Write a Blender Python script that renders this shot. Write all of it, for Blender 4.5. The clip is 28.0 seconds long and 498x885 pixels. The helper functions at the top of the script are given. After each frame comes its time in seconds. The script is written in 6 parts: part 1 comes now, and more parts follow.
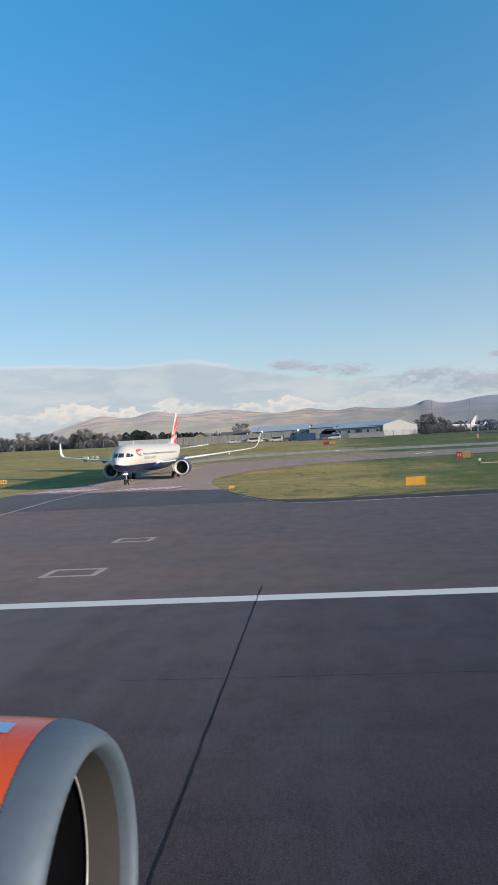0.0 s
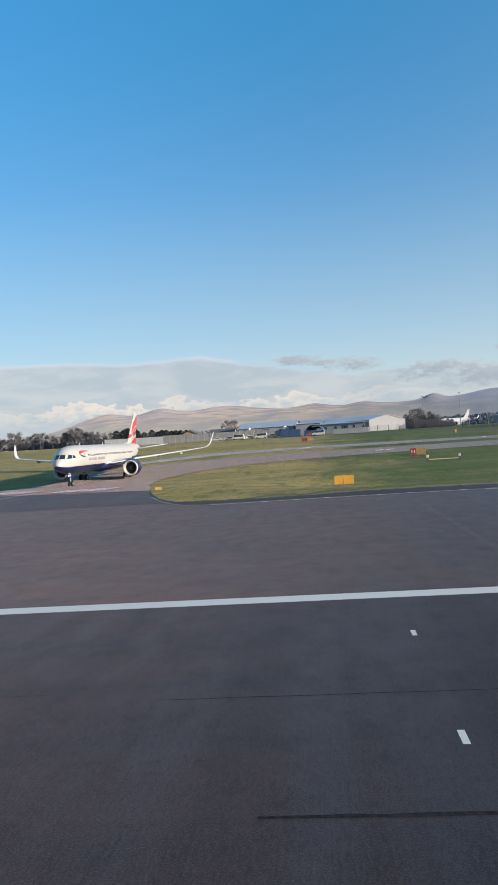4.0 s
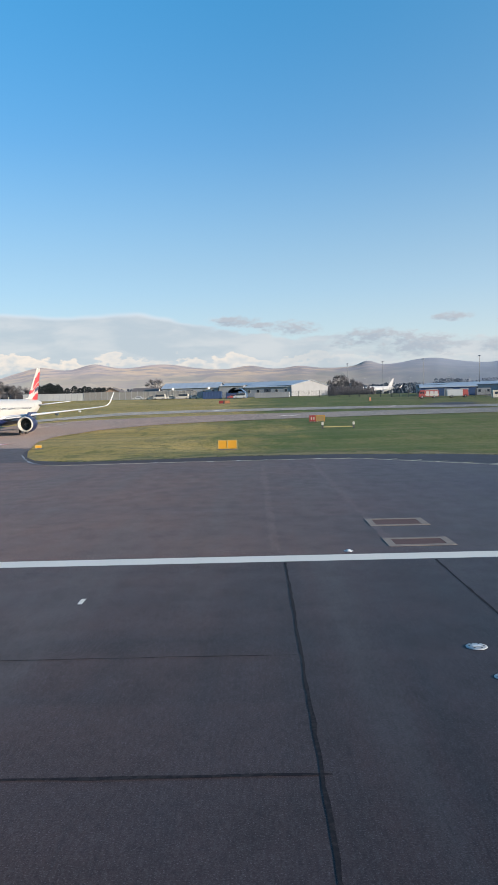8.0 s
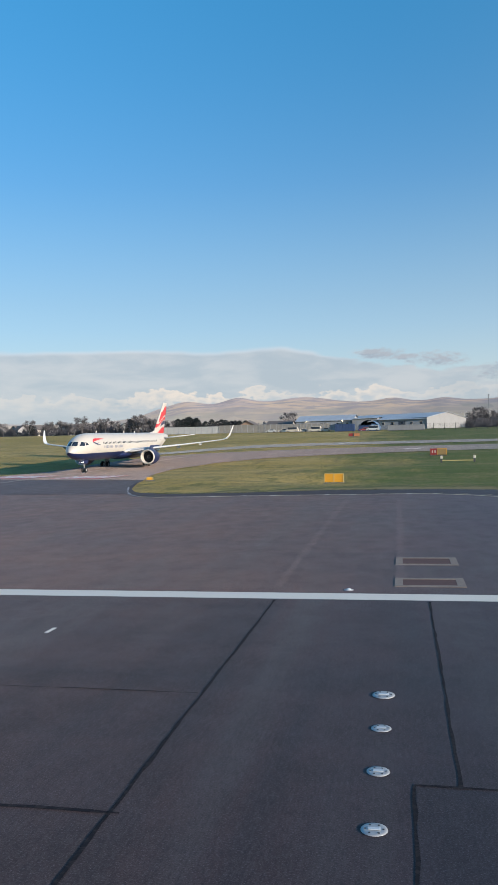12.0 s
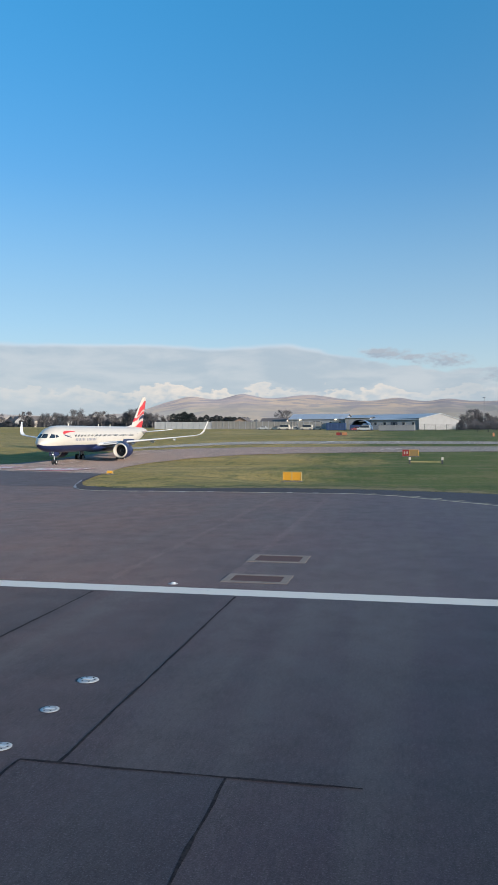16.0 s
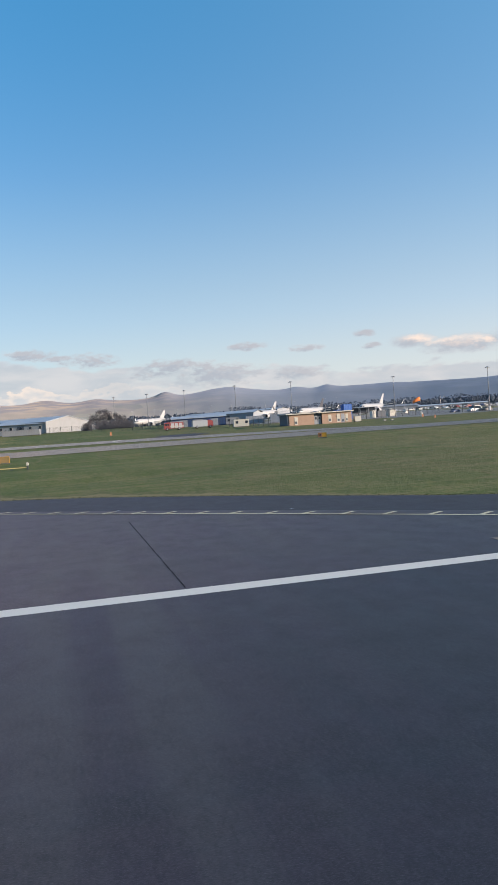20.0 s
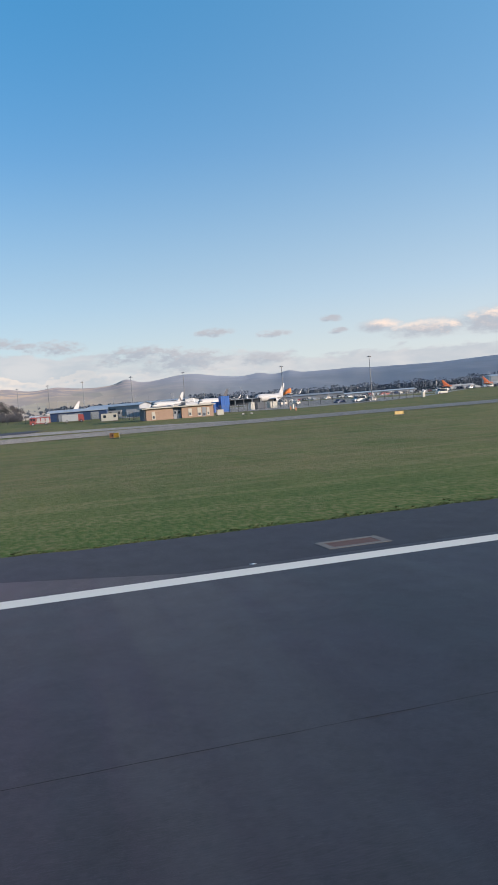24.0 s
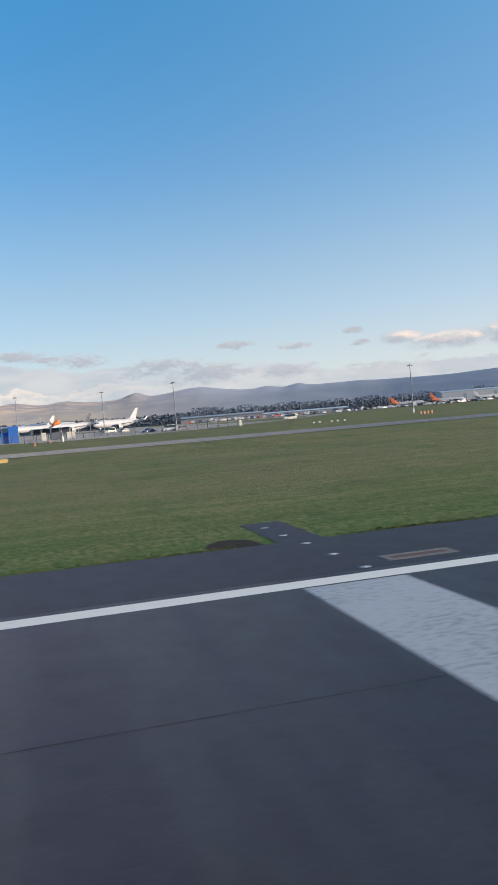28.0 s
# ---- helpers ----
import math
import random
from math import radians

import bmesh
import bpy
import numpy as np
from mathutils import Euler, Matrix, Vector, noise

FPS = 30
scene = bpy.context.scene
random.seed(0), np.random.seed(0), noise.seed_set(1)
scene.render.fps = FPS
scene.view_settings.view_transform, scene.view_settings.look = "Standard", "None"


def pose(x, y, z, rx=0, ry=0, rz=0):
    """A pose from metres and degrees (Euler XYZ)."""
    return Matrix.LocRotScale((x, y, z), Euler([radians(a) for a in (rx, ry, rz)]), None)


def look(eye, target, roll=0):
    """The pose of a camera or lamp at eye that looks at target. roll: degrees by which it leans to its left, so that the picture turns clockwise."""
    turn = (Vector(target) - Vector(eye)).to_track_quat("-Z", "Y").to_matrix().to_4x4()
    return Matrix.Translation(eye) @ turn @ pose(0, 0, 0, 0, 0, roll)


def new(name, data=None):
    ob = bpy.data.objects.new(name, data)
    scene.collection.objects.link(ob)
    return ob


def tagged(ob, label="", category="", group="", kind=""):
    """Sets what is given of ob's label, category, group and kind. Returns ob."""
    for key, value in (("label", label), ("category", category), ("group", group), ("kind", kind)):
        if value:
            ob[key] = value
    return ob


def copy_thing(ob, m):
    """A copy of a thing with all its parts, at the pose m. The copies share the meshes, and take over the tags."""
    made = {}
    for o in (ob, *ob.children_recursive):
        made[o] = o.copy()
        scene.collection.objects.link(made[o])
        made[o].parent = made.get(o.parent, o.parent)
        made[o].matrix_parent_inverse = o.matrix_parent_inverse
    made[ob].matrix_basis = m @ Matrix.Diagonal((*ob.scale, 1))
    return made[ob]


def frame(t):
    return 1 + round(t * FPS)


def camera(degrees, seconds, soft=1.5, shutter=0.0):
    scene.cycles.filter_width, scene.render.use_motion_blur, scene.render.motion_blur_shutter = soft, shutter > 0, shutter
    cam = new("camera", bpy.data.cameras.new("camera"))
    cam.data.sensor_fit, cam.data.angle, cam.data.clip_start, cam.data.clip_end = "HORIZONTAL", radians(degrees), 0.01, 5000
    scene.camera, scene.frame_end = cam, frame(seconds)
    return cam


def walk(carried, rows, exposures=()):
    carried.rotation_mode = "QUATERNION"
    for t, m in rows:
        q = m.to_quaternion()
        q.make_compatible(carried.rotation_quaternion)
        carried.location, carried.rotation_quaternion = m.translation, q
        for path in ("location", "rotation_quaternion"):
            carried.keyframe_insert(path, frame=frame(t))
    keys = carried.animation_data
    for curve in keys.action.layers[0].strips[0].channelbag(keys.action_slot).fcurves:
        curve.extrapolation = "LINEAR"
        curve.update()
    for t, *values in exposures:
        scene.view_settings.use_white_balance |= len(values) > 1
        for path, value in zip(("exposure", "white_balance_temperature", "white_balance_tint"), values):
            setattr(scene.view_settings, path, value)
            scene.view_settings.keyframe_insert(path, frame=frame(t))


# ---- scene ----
import itertools

cam = camera(35.27, 28.0, soft=1.15, shutter=0.2)

# seconds, x, y, yaw, pitch, roll; the eye rides 4.4 m above the runway
ROWS = [
    (0, 0.00, 0.00, 4.79, 0.53, 2.89),
    (0.5, 1.17, 0.23, 6.12, 0.79, 2.47),
    (1, 2.32, 0.41, 6.13, 0.70, 2.45),
    (1.5, 3.47, 0.56, 6.12, 0.68, 2.58),
    (2, 4.63, 0.67, 6.21, 0.34, 2.68),
    (2.5, 5.80, 0.79, 6.12, 0.19, 2.62),
    (4.5, 10.26, 0.96, 5.00, 0.27, 4.00),
    (5, 11.20, 0.96, 4.03, 0.05, 3.57),
    (5.5, 12.08, 0.97, 3.40, 0.01, 3.34),
    (6, 12.87, 0.99, 3.61, -0.24, 2.29),
    (6.5, 13.55, 1.01, 3.88, -1.09, 1.76),
    (7, 14.13, 1.03, 3.49, -1.90, 1.75),
    (7.5, 14.64, 1.06, 2.37, -2.68, 1.65),
    (8, 15.12, 1.10, 0.63, -2.79, 1.43),
    (8.5, 15.61, 1.16, 0.55, -2.73, 1.07),
    (9, 16.11, 1.24, 0.39, -2.32, 1.30),
    (9.5, 16.59, 1.29, 3.11, -0.38, 3.89),
    (10, 17.09, 1.34, 9.36, 1.10, 2.10),
    (10.5, 17.61, 1.35, 12.13, 1.81, 0.44),
    (11, 18.17, 1.34, 12.19, 1.27, 0.86),
    (11.5, 18.74, 1.34, 11.52, 0.52, 1.54),
    (12, 19.31, 1.36, 11.03, -0.16, 1.47),
    (12.5, 19.89, 1.37, 11.14, -0.33, 0.35),
    (14.5, 22.38, 1.46, 10.34, -0.81, 0.08),
    (15, 23.05, 1.52, 10.03, -0.92, -0.08),
    (15.5, 23.76, 1.56, 10.39, -0.51, -0.51),
    (16, 24.52, 1.58, 11.32, -0.42, -0.01),
    (16.5, 25.34, 1.62, 3.39, -0.62, 0.48),
    (17, 26.24, 1.68, -3.27, -1.15, 0.09),
    (17.5, 27.20, 1.77, -9.29, -1.82, -1.06),
    (18, 28.26, 1.84, -12.09, -2.42, -2.41),
    (18.5, 29.48, 1.90, -12.91, -2.04, -0.90),
    (19, 30.90, 1.94, -13.29, -1.24, 2.82),
    (19.5, 32.58, 1.97, -13.54, -1.08, 3.81),
    (20, 34.57, 1.99, -13.73, -1.16, 3.91),
    (20.5, 36.95, 2.06, -14.40, -1.26, 3.37),
    (22.5, 50.71, 2.37, -15.05, -1.68, 4.33),
    (23, 55.79, 2.45, -15.44, -1.77, 5.02),
    (23.5, 61.53, 2.53, -15.83, -1.82, 4.77),
    (24, 67.95, 2.58, -16.06, -2.34, 4.58),
    (24.5, 75.07, 2.64, -16.59, -2.39, 4.06),
    (25, 82.89, 2.74, -17.01, -1.96, 4.70),
    (25.5, 91.45, 2.89, -17.06, -1.74, 5.48),
    (26, 100.73, 3.02, -16.76, -1.70, 4.16),
    (26.5, 110.75, 3.11, -16.01, -1.74, 2.71),
    (27, 121.49, 3.16, -15.89, -1.56, 5.81),
    (27.5, 132.97, 3.18, -15.67, -1.31, 6.31),
    (28, 145.18, 3.16, -14.47, -1.33, 4.78),
]
walk(cam, [(t, pose(x, y, 4.4, 90 + p, r, w)) for t, x, y, w, p, r in ROWS],
     exposures=[(0.0, 0.97, 6000, 12), (7.0, 1.02, 6000, 12), (8.0, 1.1, 6000, 12), (9.0, 1.12, 6000, 12), (10.2, 0.9, 6000, 12), (12.0, 0.93, 5950, 12), (15.0, 0.92, 5830, 11), (16.1, 0.92, 5800, 11), (17.0, 1.1, 6050, 14), (18.0, 1.11, 6300, 17), (28.0, 1.09, 6200, 16)])


# ---------------------------------------------------------------- light
SUN_AZ = radians(116)      # clockwise from +y, looking down
SUN_EL = radians(12.5)


def link(nt, a, b):
    nt.links.new(a, b)


class Nodes:
    """A short way to write arithmetic with shader nodes."""

    def __init__(self, nt):
        self.nt = nt

    def node(self, kind):
        return self.nt.nodes.new(kind)

    def put(self, socket, v):
        if isinstance(v, bpy.types.NodeSocket):
            self.nt.links.new(v, socket)
        else:
            socket.default_value = v

    def m(self, op, a, b=0.0, c=0.0):
        n = self.node("ShaderNodeMath")
        n.operation = op
        self.put(n.inputs[0], a), self.put(n.inputs[1], b), self.put(n.inputs[2], c)
        return n.outputs[0]

    def smooth(self, v, lo, hi):
        n = self.node("ShaderNodeMapRange")
        n.interpolation_type = "SMOOTHSTEP"
        self.put(n.inputs[0], v), self.put(n.inputs[1], lo), self.put(n.inputs[2], hi)
        return n.outputs[0]

    def noise(self, vec, scale, detail=4.0, rough=0.55, dist=0.0):
        n = self.node("ShaderNodeTexNoise")
        if vec is not None:
            self.put(n.inputs["Vector"], vec)
        self.put(n.inputs["Scale"], scale), self.put(n.inputs["Detail"], detail)
        self.put(n.inputs["Roughness"], rough), self.put(n.inputs["Distortion"], dist)
        return n.outputs[0]

    def mix(self, f, a, b):
        n = self.node("ShaderNodeMix")
        n.data_type = "RGBA"
        self.put(n.inputs[0], f)
        for s, v in ((n.inputs[6], a), (n.inputs[7], b)):
            self.put(s, v if isinstance(v, bpy.types.NodeSocket) else (*v[:3], 1))
        return n.outputs[2]

    def ramp(self, f, stops):
        n = self.node("ShaderNodeValToRGB")
        self.put(n.inputs[0], f)
        e = n.color_ramp.elements
        while len(e) < len(stops):
            e.new(0.5)
        for k, (p, col) in zip(e, stops):
            k.position, k.color = p, (*col, 1)
        return n.outputs[0]

    def xyz(self, x, y, z):
        n = self.node("ShaderNodeCombineXYZ")
        self.put(n.inputs[0], x), self.put(n.inputs[1], y), self.put(n.inputs[2], z)
        return n.outputs[0]


LOOSE_CLOUDS = (   # bearing, elevation, half width, half height, raggedness
    (-1.6, 6.0, 1.9, 0.42), (2.6, 5.45, 2.1, 0.55), (0.4, 5.72, 1.2, 0.24), (13.9, 5.84, 1.6, 0.36), (18.3, 5.42, 1.3, 0.3),
    (22.5, 6.15, 0.85, 0.3), (23.0, 5.24, 0.8, 0.24), (26.0, 5.3, 1.9, 0.55, 1.5), (29.4, 4.8, 3.4, 0.72, 1.5), (33.8, 4.9, 3.0, 1.05, 1.5),
    (8.6, 4.7, 3.0, 0.55), (11.6, 3.95, 3.6, 0.85), (7.0, 4.2, 2.0, 0.35), (17.5, 3.7, 2.2, 0.45), (38.0, 5.6, 3.0, 0.4))


def make_world():
    w = bpy.data.worlds.new("sky")
    scene.world = w
    w.use_nodes = True
    nt = w.node_tree
    nt.nodes.clear()
    k = Nodes(nt)
    out = k.node("ShaderNodeOutputWorld")
    sky = k.node("ShaderNodeTexSky")
    sky.sky_type, sky.sun_disc = "NISHITA", False
    sky.sun_elevation, sky.sun_rotation = SUN_EL, SUN_AZ
    sky.air_density, sky.dust_density, sky.ozone_density = 0.9, 0.0, 2.0
    clear = k.node("ShaderNodeBackground")
    tint = k.node("ShaderNodeMix")
    tint.data_type, tint.blend_type = "RGBA", "MULTIPLY"
    tint.inputs[0].default_value = 1.0
    link(nt, sky.outputs[0], tint.inputs[6])
    link(nt, tint.outputs[2], clear.inputs[0])
    clear.inputs[1].default_value = 0.12
    # clouds: a low bank with heaped heads, and a few loose strips
    tc = k.node("ShaderNodeTexCoord")
    sep = k.node("ShaderNodeSeparateXYZ")
    link(nt, tc.outputs["Generated"], sep.inputs[0])
    deg = 57.29578
    az = k.m("MULTIPLY", k.m("ARCTAN2", sep.outputs[0], sep.outputs[1]), deg)
    el = k.m("MULTIPLY", k.m("ARCSINE", sep.outputs[2]), deg)
    link(nt, k.ramp(k.m("DIVIDE", el, 90.0), ((0.0, (0.40, 0.53, 0.50)), (0.11, (0.32, 0.54, 0.58)), (0.20, (0.26, 0.64, 0.76)), (0.34, (0.35, 0.92, 1.0)), (1.0, (0.30, 0.82, 0.92)))), tint.inputs[7])
    plane = k.xyz(az, k.m("MULTIPLY", el, 2.6), 0.0)
    big = k.noise(plane, 0.13, 3.0, 0.5)
    fine = k.noise(plane, 0.6, 4.0, 0.5)
    wisps = k.noise(k.xyz(k.m("MULTIPLY", az, 0.5), k.m("MULTIPLY", el, 1.6), 3.0), 0.5, 4.0, 0.5, 0.3)
    # top of the bank against the bearing
    top = k.m("ADD", 3.7, k.m("MULTIPLY", 1.25, k.smooth(az, 24.0, 6.0)))
    top = k.m("ADD", top, k.m("MULTIPLY", 1.75, k.smooth(az, 2.0, -9.0)))
    top = k.m("ADD", top, k.m("MULTIPLY", k.m("SUBTRACT", big, 0.5), 1.2))
    top = k.m("ADD", top, k.m("MULTIPLY", k.m("MULTIPLY", k.m("SUBTRACT", fine, 0.5), 1.5), k.smooth(az, -12.0, 6.0)))
    bank = k.smooth(k.m("SUBTRACT", top, el), -0.05, 0.32)
    broken = k.m("ADD", k.smooth(az, 6.0, -8.0), k.smooth(k.m("ADD", big, k.m("MULTIPLY", fine, 0.45)), 0.50, 0.80))
    bank = k.m("MULTIPLY", bank, k.m("MINIMUM", k.m("ADD", k.m("MULTIPLY", broken, 0.60), 0.50), 0.97))
    # heaped heads, lit from the side
    along = k.m("ADD", az, 5.6)
    lumps = k.noise(k.xyz(along, k.m("MULTIPLY", el, 2.6), 0.0), 0.36, 3.0, 0.5)
    head_top = k.m("ADD", 3.42, k.m("MULTIPLY", k.m("SUBTRACT", lumps, 0.49), 3.6))
    lobes = k.noise(k.xyz(along, k.m("MULTIPLY", el, 1.3), 9.0), 1.1, 4.0, 0.5)
    head_top = k.m("ADD", head_top, k.m("MULTIPLY", k.m("SUBTRACT", lobes, 0.5), 1.9))
    depth = k.m("SUBTRACT", head_top, el)
    heads = k.m("MULTIPLY", k.smooth(depth, -0.08, 0.2), k.smooth(depth, 1.15, 0.15))
    heads = k.m("MULTIPLY", heads, k.m("MULTIPLY", k.smooth(el, 1.2, 2.6), k.smooth(lumps, 0.36, 0.5)))
    heads = k.m("MULTIPLY", heads, k.smooth(az, 34.0, 8.0))
    # the heaps stand in two groups, with a thin stretch between and beyond them
    u, v = k.m("DIVIDE", k.m("ADD", az, 15.2), 5.0), k.m("DIVIDE", k.m("ADD", az, 2.0), 5.5)
    near, far = k.m("POWER", 2.718, k.m("MULTIPLY", k.m("MULTIPLY", u, u), -1.0)), k.m("POWER", 2.718, k.m("MULTIPLY", k.m("MULTIPLY", v, v), -1.0))
    heads = k.m("MULTIPLY", heads, k.m("ADD", 0.35, k.m("ADD", k.m("MULTIPLY", near, 0.75), k.m("MULTIPLY", far, 0.6))))
    heads = k.m("MULTIPLY", heads, k.m("ADD", 0.38, k.m("MULTIPLY", 0.42, k.smooth(az, 6.0, -6.0))))
    def loose(da, de):
        """Cover of the loose strips, seen a little to one side."""
        a1, e1 = k.m("ADD", az, da), k.m("ADD", el, de)
        puff = k.noise(k.xyz(a1, k.m("MULTIPLY", e1, 2.1), 4.0), 1.15, 7.0, 0.62)
        out = None
        for a, e, wa, we, *amp in LOOSE_CLOUDS:
            u = k.m("DIVIDE", k.m("SUBTRACT", a1, a), wa)
            v = k.m("DIVIDE", k.m("SUBTRACT", e1, e), we)
            d = k.m("ADD", k.m("MULTIPLY", u, u), k.m("MULTIPLY", v, v))
            d = k.m("ADD", d, k.m("MULTIPLY", k.m("SUBTRACT", puff, 0.48), amp[0] if amp else 3.4))
            one = k.smooth(d, 1.35, 0.0)
            out = one if out is None else k.m("MAXIMUM", out, one)
        return out

    strips = loose(0.0, 0.0)
    lit = k.smooth(k.m("SUBTRACT", strips, loose(0.5, 0.3)), -0.15, 0.7)
    lit = k.m("MULTIPLY", lit, k.m("ADD", 0.12, k.m("MULTIPLY", 0.8, k.smooth(az, 24.2, 26.0))))
    grey, pale, warm = (0.455, 0.495, 0.505), (0.62, 0.61, 0.575), (0.95, 0.77, 0.59)
    col = k.mix(k.m("MULTIPLY", k.smooth(wisps, 0.35, 0.7), 0.8), grey, pale)
    # thin bright edge along the top of the bank
    col = k.mix(k.m("MULTIPLY", k.m("MULTIPLY", k.smooth(k.m("SUBTRACT", top, el), 0.45, 0.12), k.smooth(az, 0.0, -8.0)), 0.6), col, (0.74, 0.76, 0.75))
    col = k.mix(heads, col, warm)
    stripcol = k.mix(lit, (0.37, 0.405, 0.435), (0.96, 0.76, 0.585))
    col = k.mix(strips, col, stripcol)
    cover = k.m("MAXIMUM", k.m("MAXIMUM", k.m("MULTIPLY", bank, 0.85), k.m("MULTIPLY", heads, 0.92)), k.m("MULTIPLY", strips, 0.85))
    cloud = k.node("ShaderNodeBackground")
    link(nt, col, cloud.inputs[0])
    cloud.inputs[1].default_value = CLOUD_STRENGTH
    haze = k.node("ShaderNodeBackground")
    link(nt, k.ramp(k.m("DIVIDE", el, 90.0), ((0.0, (0.94, 0.91, 0.83)), (0.05, (0.88, 0.91, 0.88)), (0.09, (0.78, 0.90, 0.96)), (0.22, (0.64, 0.87, 0.97)))), haze.inputs[0])
    haze.inputs[1].default_value = 0.41
    low = k.node("ShaderNodeMixShader")
    # paler towards the sun's side
    pale_side = k.m("MULTIPLY", k.m("MULTIPLY", k.smooth(az, -2.0, 45.0), 0.13), k.smooth(el, 80.0, 20.0))
    link(nt, k.m("MINIMUM", k.m("ADD", k.m("MULTIPLY", k.m("POWER", k.smooth(el, 42.0, -8.0), 2.3), 0.97), pale_side), 0.97), low.inputs[0])
    link(nt, clear.outputs[0], low.inputs[1]), link(nt, haze.outputs[0], low.inputs[2])
    mix = k.node("ShaderNodeMixShader")
    link(nt, cover, mix.inputs[0]), link(nt, low.outputs[0], mix.inputs[1]), link(nt, cloud.outputs[0], mix.inputs[2])
    link(nt, mix.outputs[0], out.inputs[0])


CLOUD_STRENGTH = 0.55
make_world()
sun = new("sun", bpy.data.lights.new("sun", "SUN"))
sun.data.energy, sun.data.angle, sun.data.color = 3.9, radians(0.6), (1.0, 0.83, 0.62)
SUN_DIR = Vector((math.sin(SUN_AZ) * math.cos(SUN_EL), math.cos(SUN_AZ) * math.cos(SUN_EL), math.sin(SUN_EL)))
sun.matrix_world = look(SUN_DIR * 300, (0, 0, 0))


# ---------------------------------------------------------------- materials
def material(name, rough=0.6, metal=0.0, spec=0.5):
    m = bpy.data.materials.new(name)
    m.use_nodes = True
    nt = m.node_tree
    b = nt.nodes["Principled BSDF"]
    b.inputs["Roughness"].default_value, b.inputs["Metallic"].default_value = rough, metal
    b.inputs["Specular IOR Level"].default_value = spec
    k = Nodes(nt)
    k.bsdf = b
    k.pos = k.node("ShaderNodeTexCoord").outputs["Object"]
    return m, k


def bump(k, height, strength, distance):
    n = k.node("ShaderNodeBump")
    n.inputs["Strength"].default_value, n.inputs["Distance"].default_value = strength, distance
    k.put(n.inputs["Height"], height)
    link(k.nt, n.outputs[0], k.bsdf.inputs["Normal"])


def paint(name, col, rough=0.5, metal=0.0, dirt=0.18, scale=1.5, spec=0.5):
    """Painted or coated surface with broad stains and a fine mottle."""
    m, k = material(name, rough, metal, spec)
    a = k.noise(k.pos, scale, 5.0, 0.6)
    b = k.noise(k.pos, scale * 14, 3.0, 0.6)
    f = k.m("MULTIPLY", k.m("ADD", k.smooth(a, 0.42, 0.75), k.m("MULTIPLY", k.smooth(b, 0.5, 0.8), 0.6)), dirt)
    info = k.node("ShaderNodeObjectInfo")
    c = k.mix(f, col, [x * 0.45 + 0.02 for x in col])
    c = k.mix(k.m("MULTIPLY", info.outputs["Random"], 0.12), c, [x * 0.7 for x in col])
    link(k.nt, c, k.bsdf.inputs["Base Color"])
    k.put(k.bsdf.inputs["Roughness"], k.m("ADD", rough - 0.05, k.m("MULTIPLY", a, 0.15)))
    return m


def worn(name, col, under, amount=0.5, scale=6.0, rough=0.6, spec=0.5):
    """Road paint, rubbed away in flecks."""
    m, k = material(name, rough, 0.0, spec)
    a = k.noise(k.pos, scale, 6.0, 0.7)
    b = k.noise(k.pos, 0.35, 3.0, 0.5)
    edge = k.m("ADD", a, k.m("MULTIPLY", k.m("SUBTRACT", b, 0.5), 0.35))
    f = k.smooth(edge, 1.0 - amount - 0.08, 1.0 - amount + 0.08)
    c = k.mix(f, col, under)
    c = k.mix(k.m("MULTIPLY", k.noise(k.pos, 40.0, 2.0), 0.25), c, [x * 0.5 for x in under])
    link(k.nt, c, k.bsdf.inputs["Base Color"])
    bump(k, a, 0.2, 0.004)
    return m


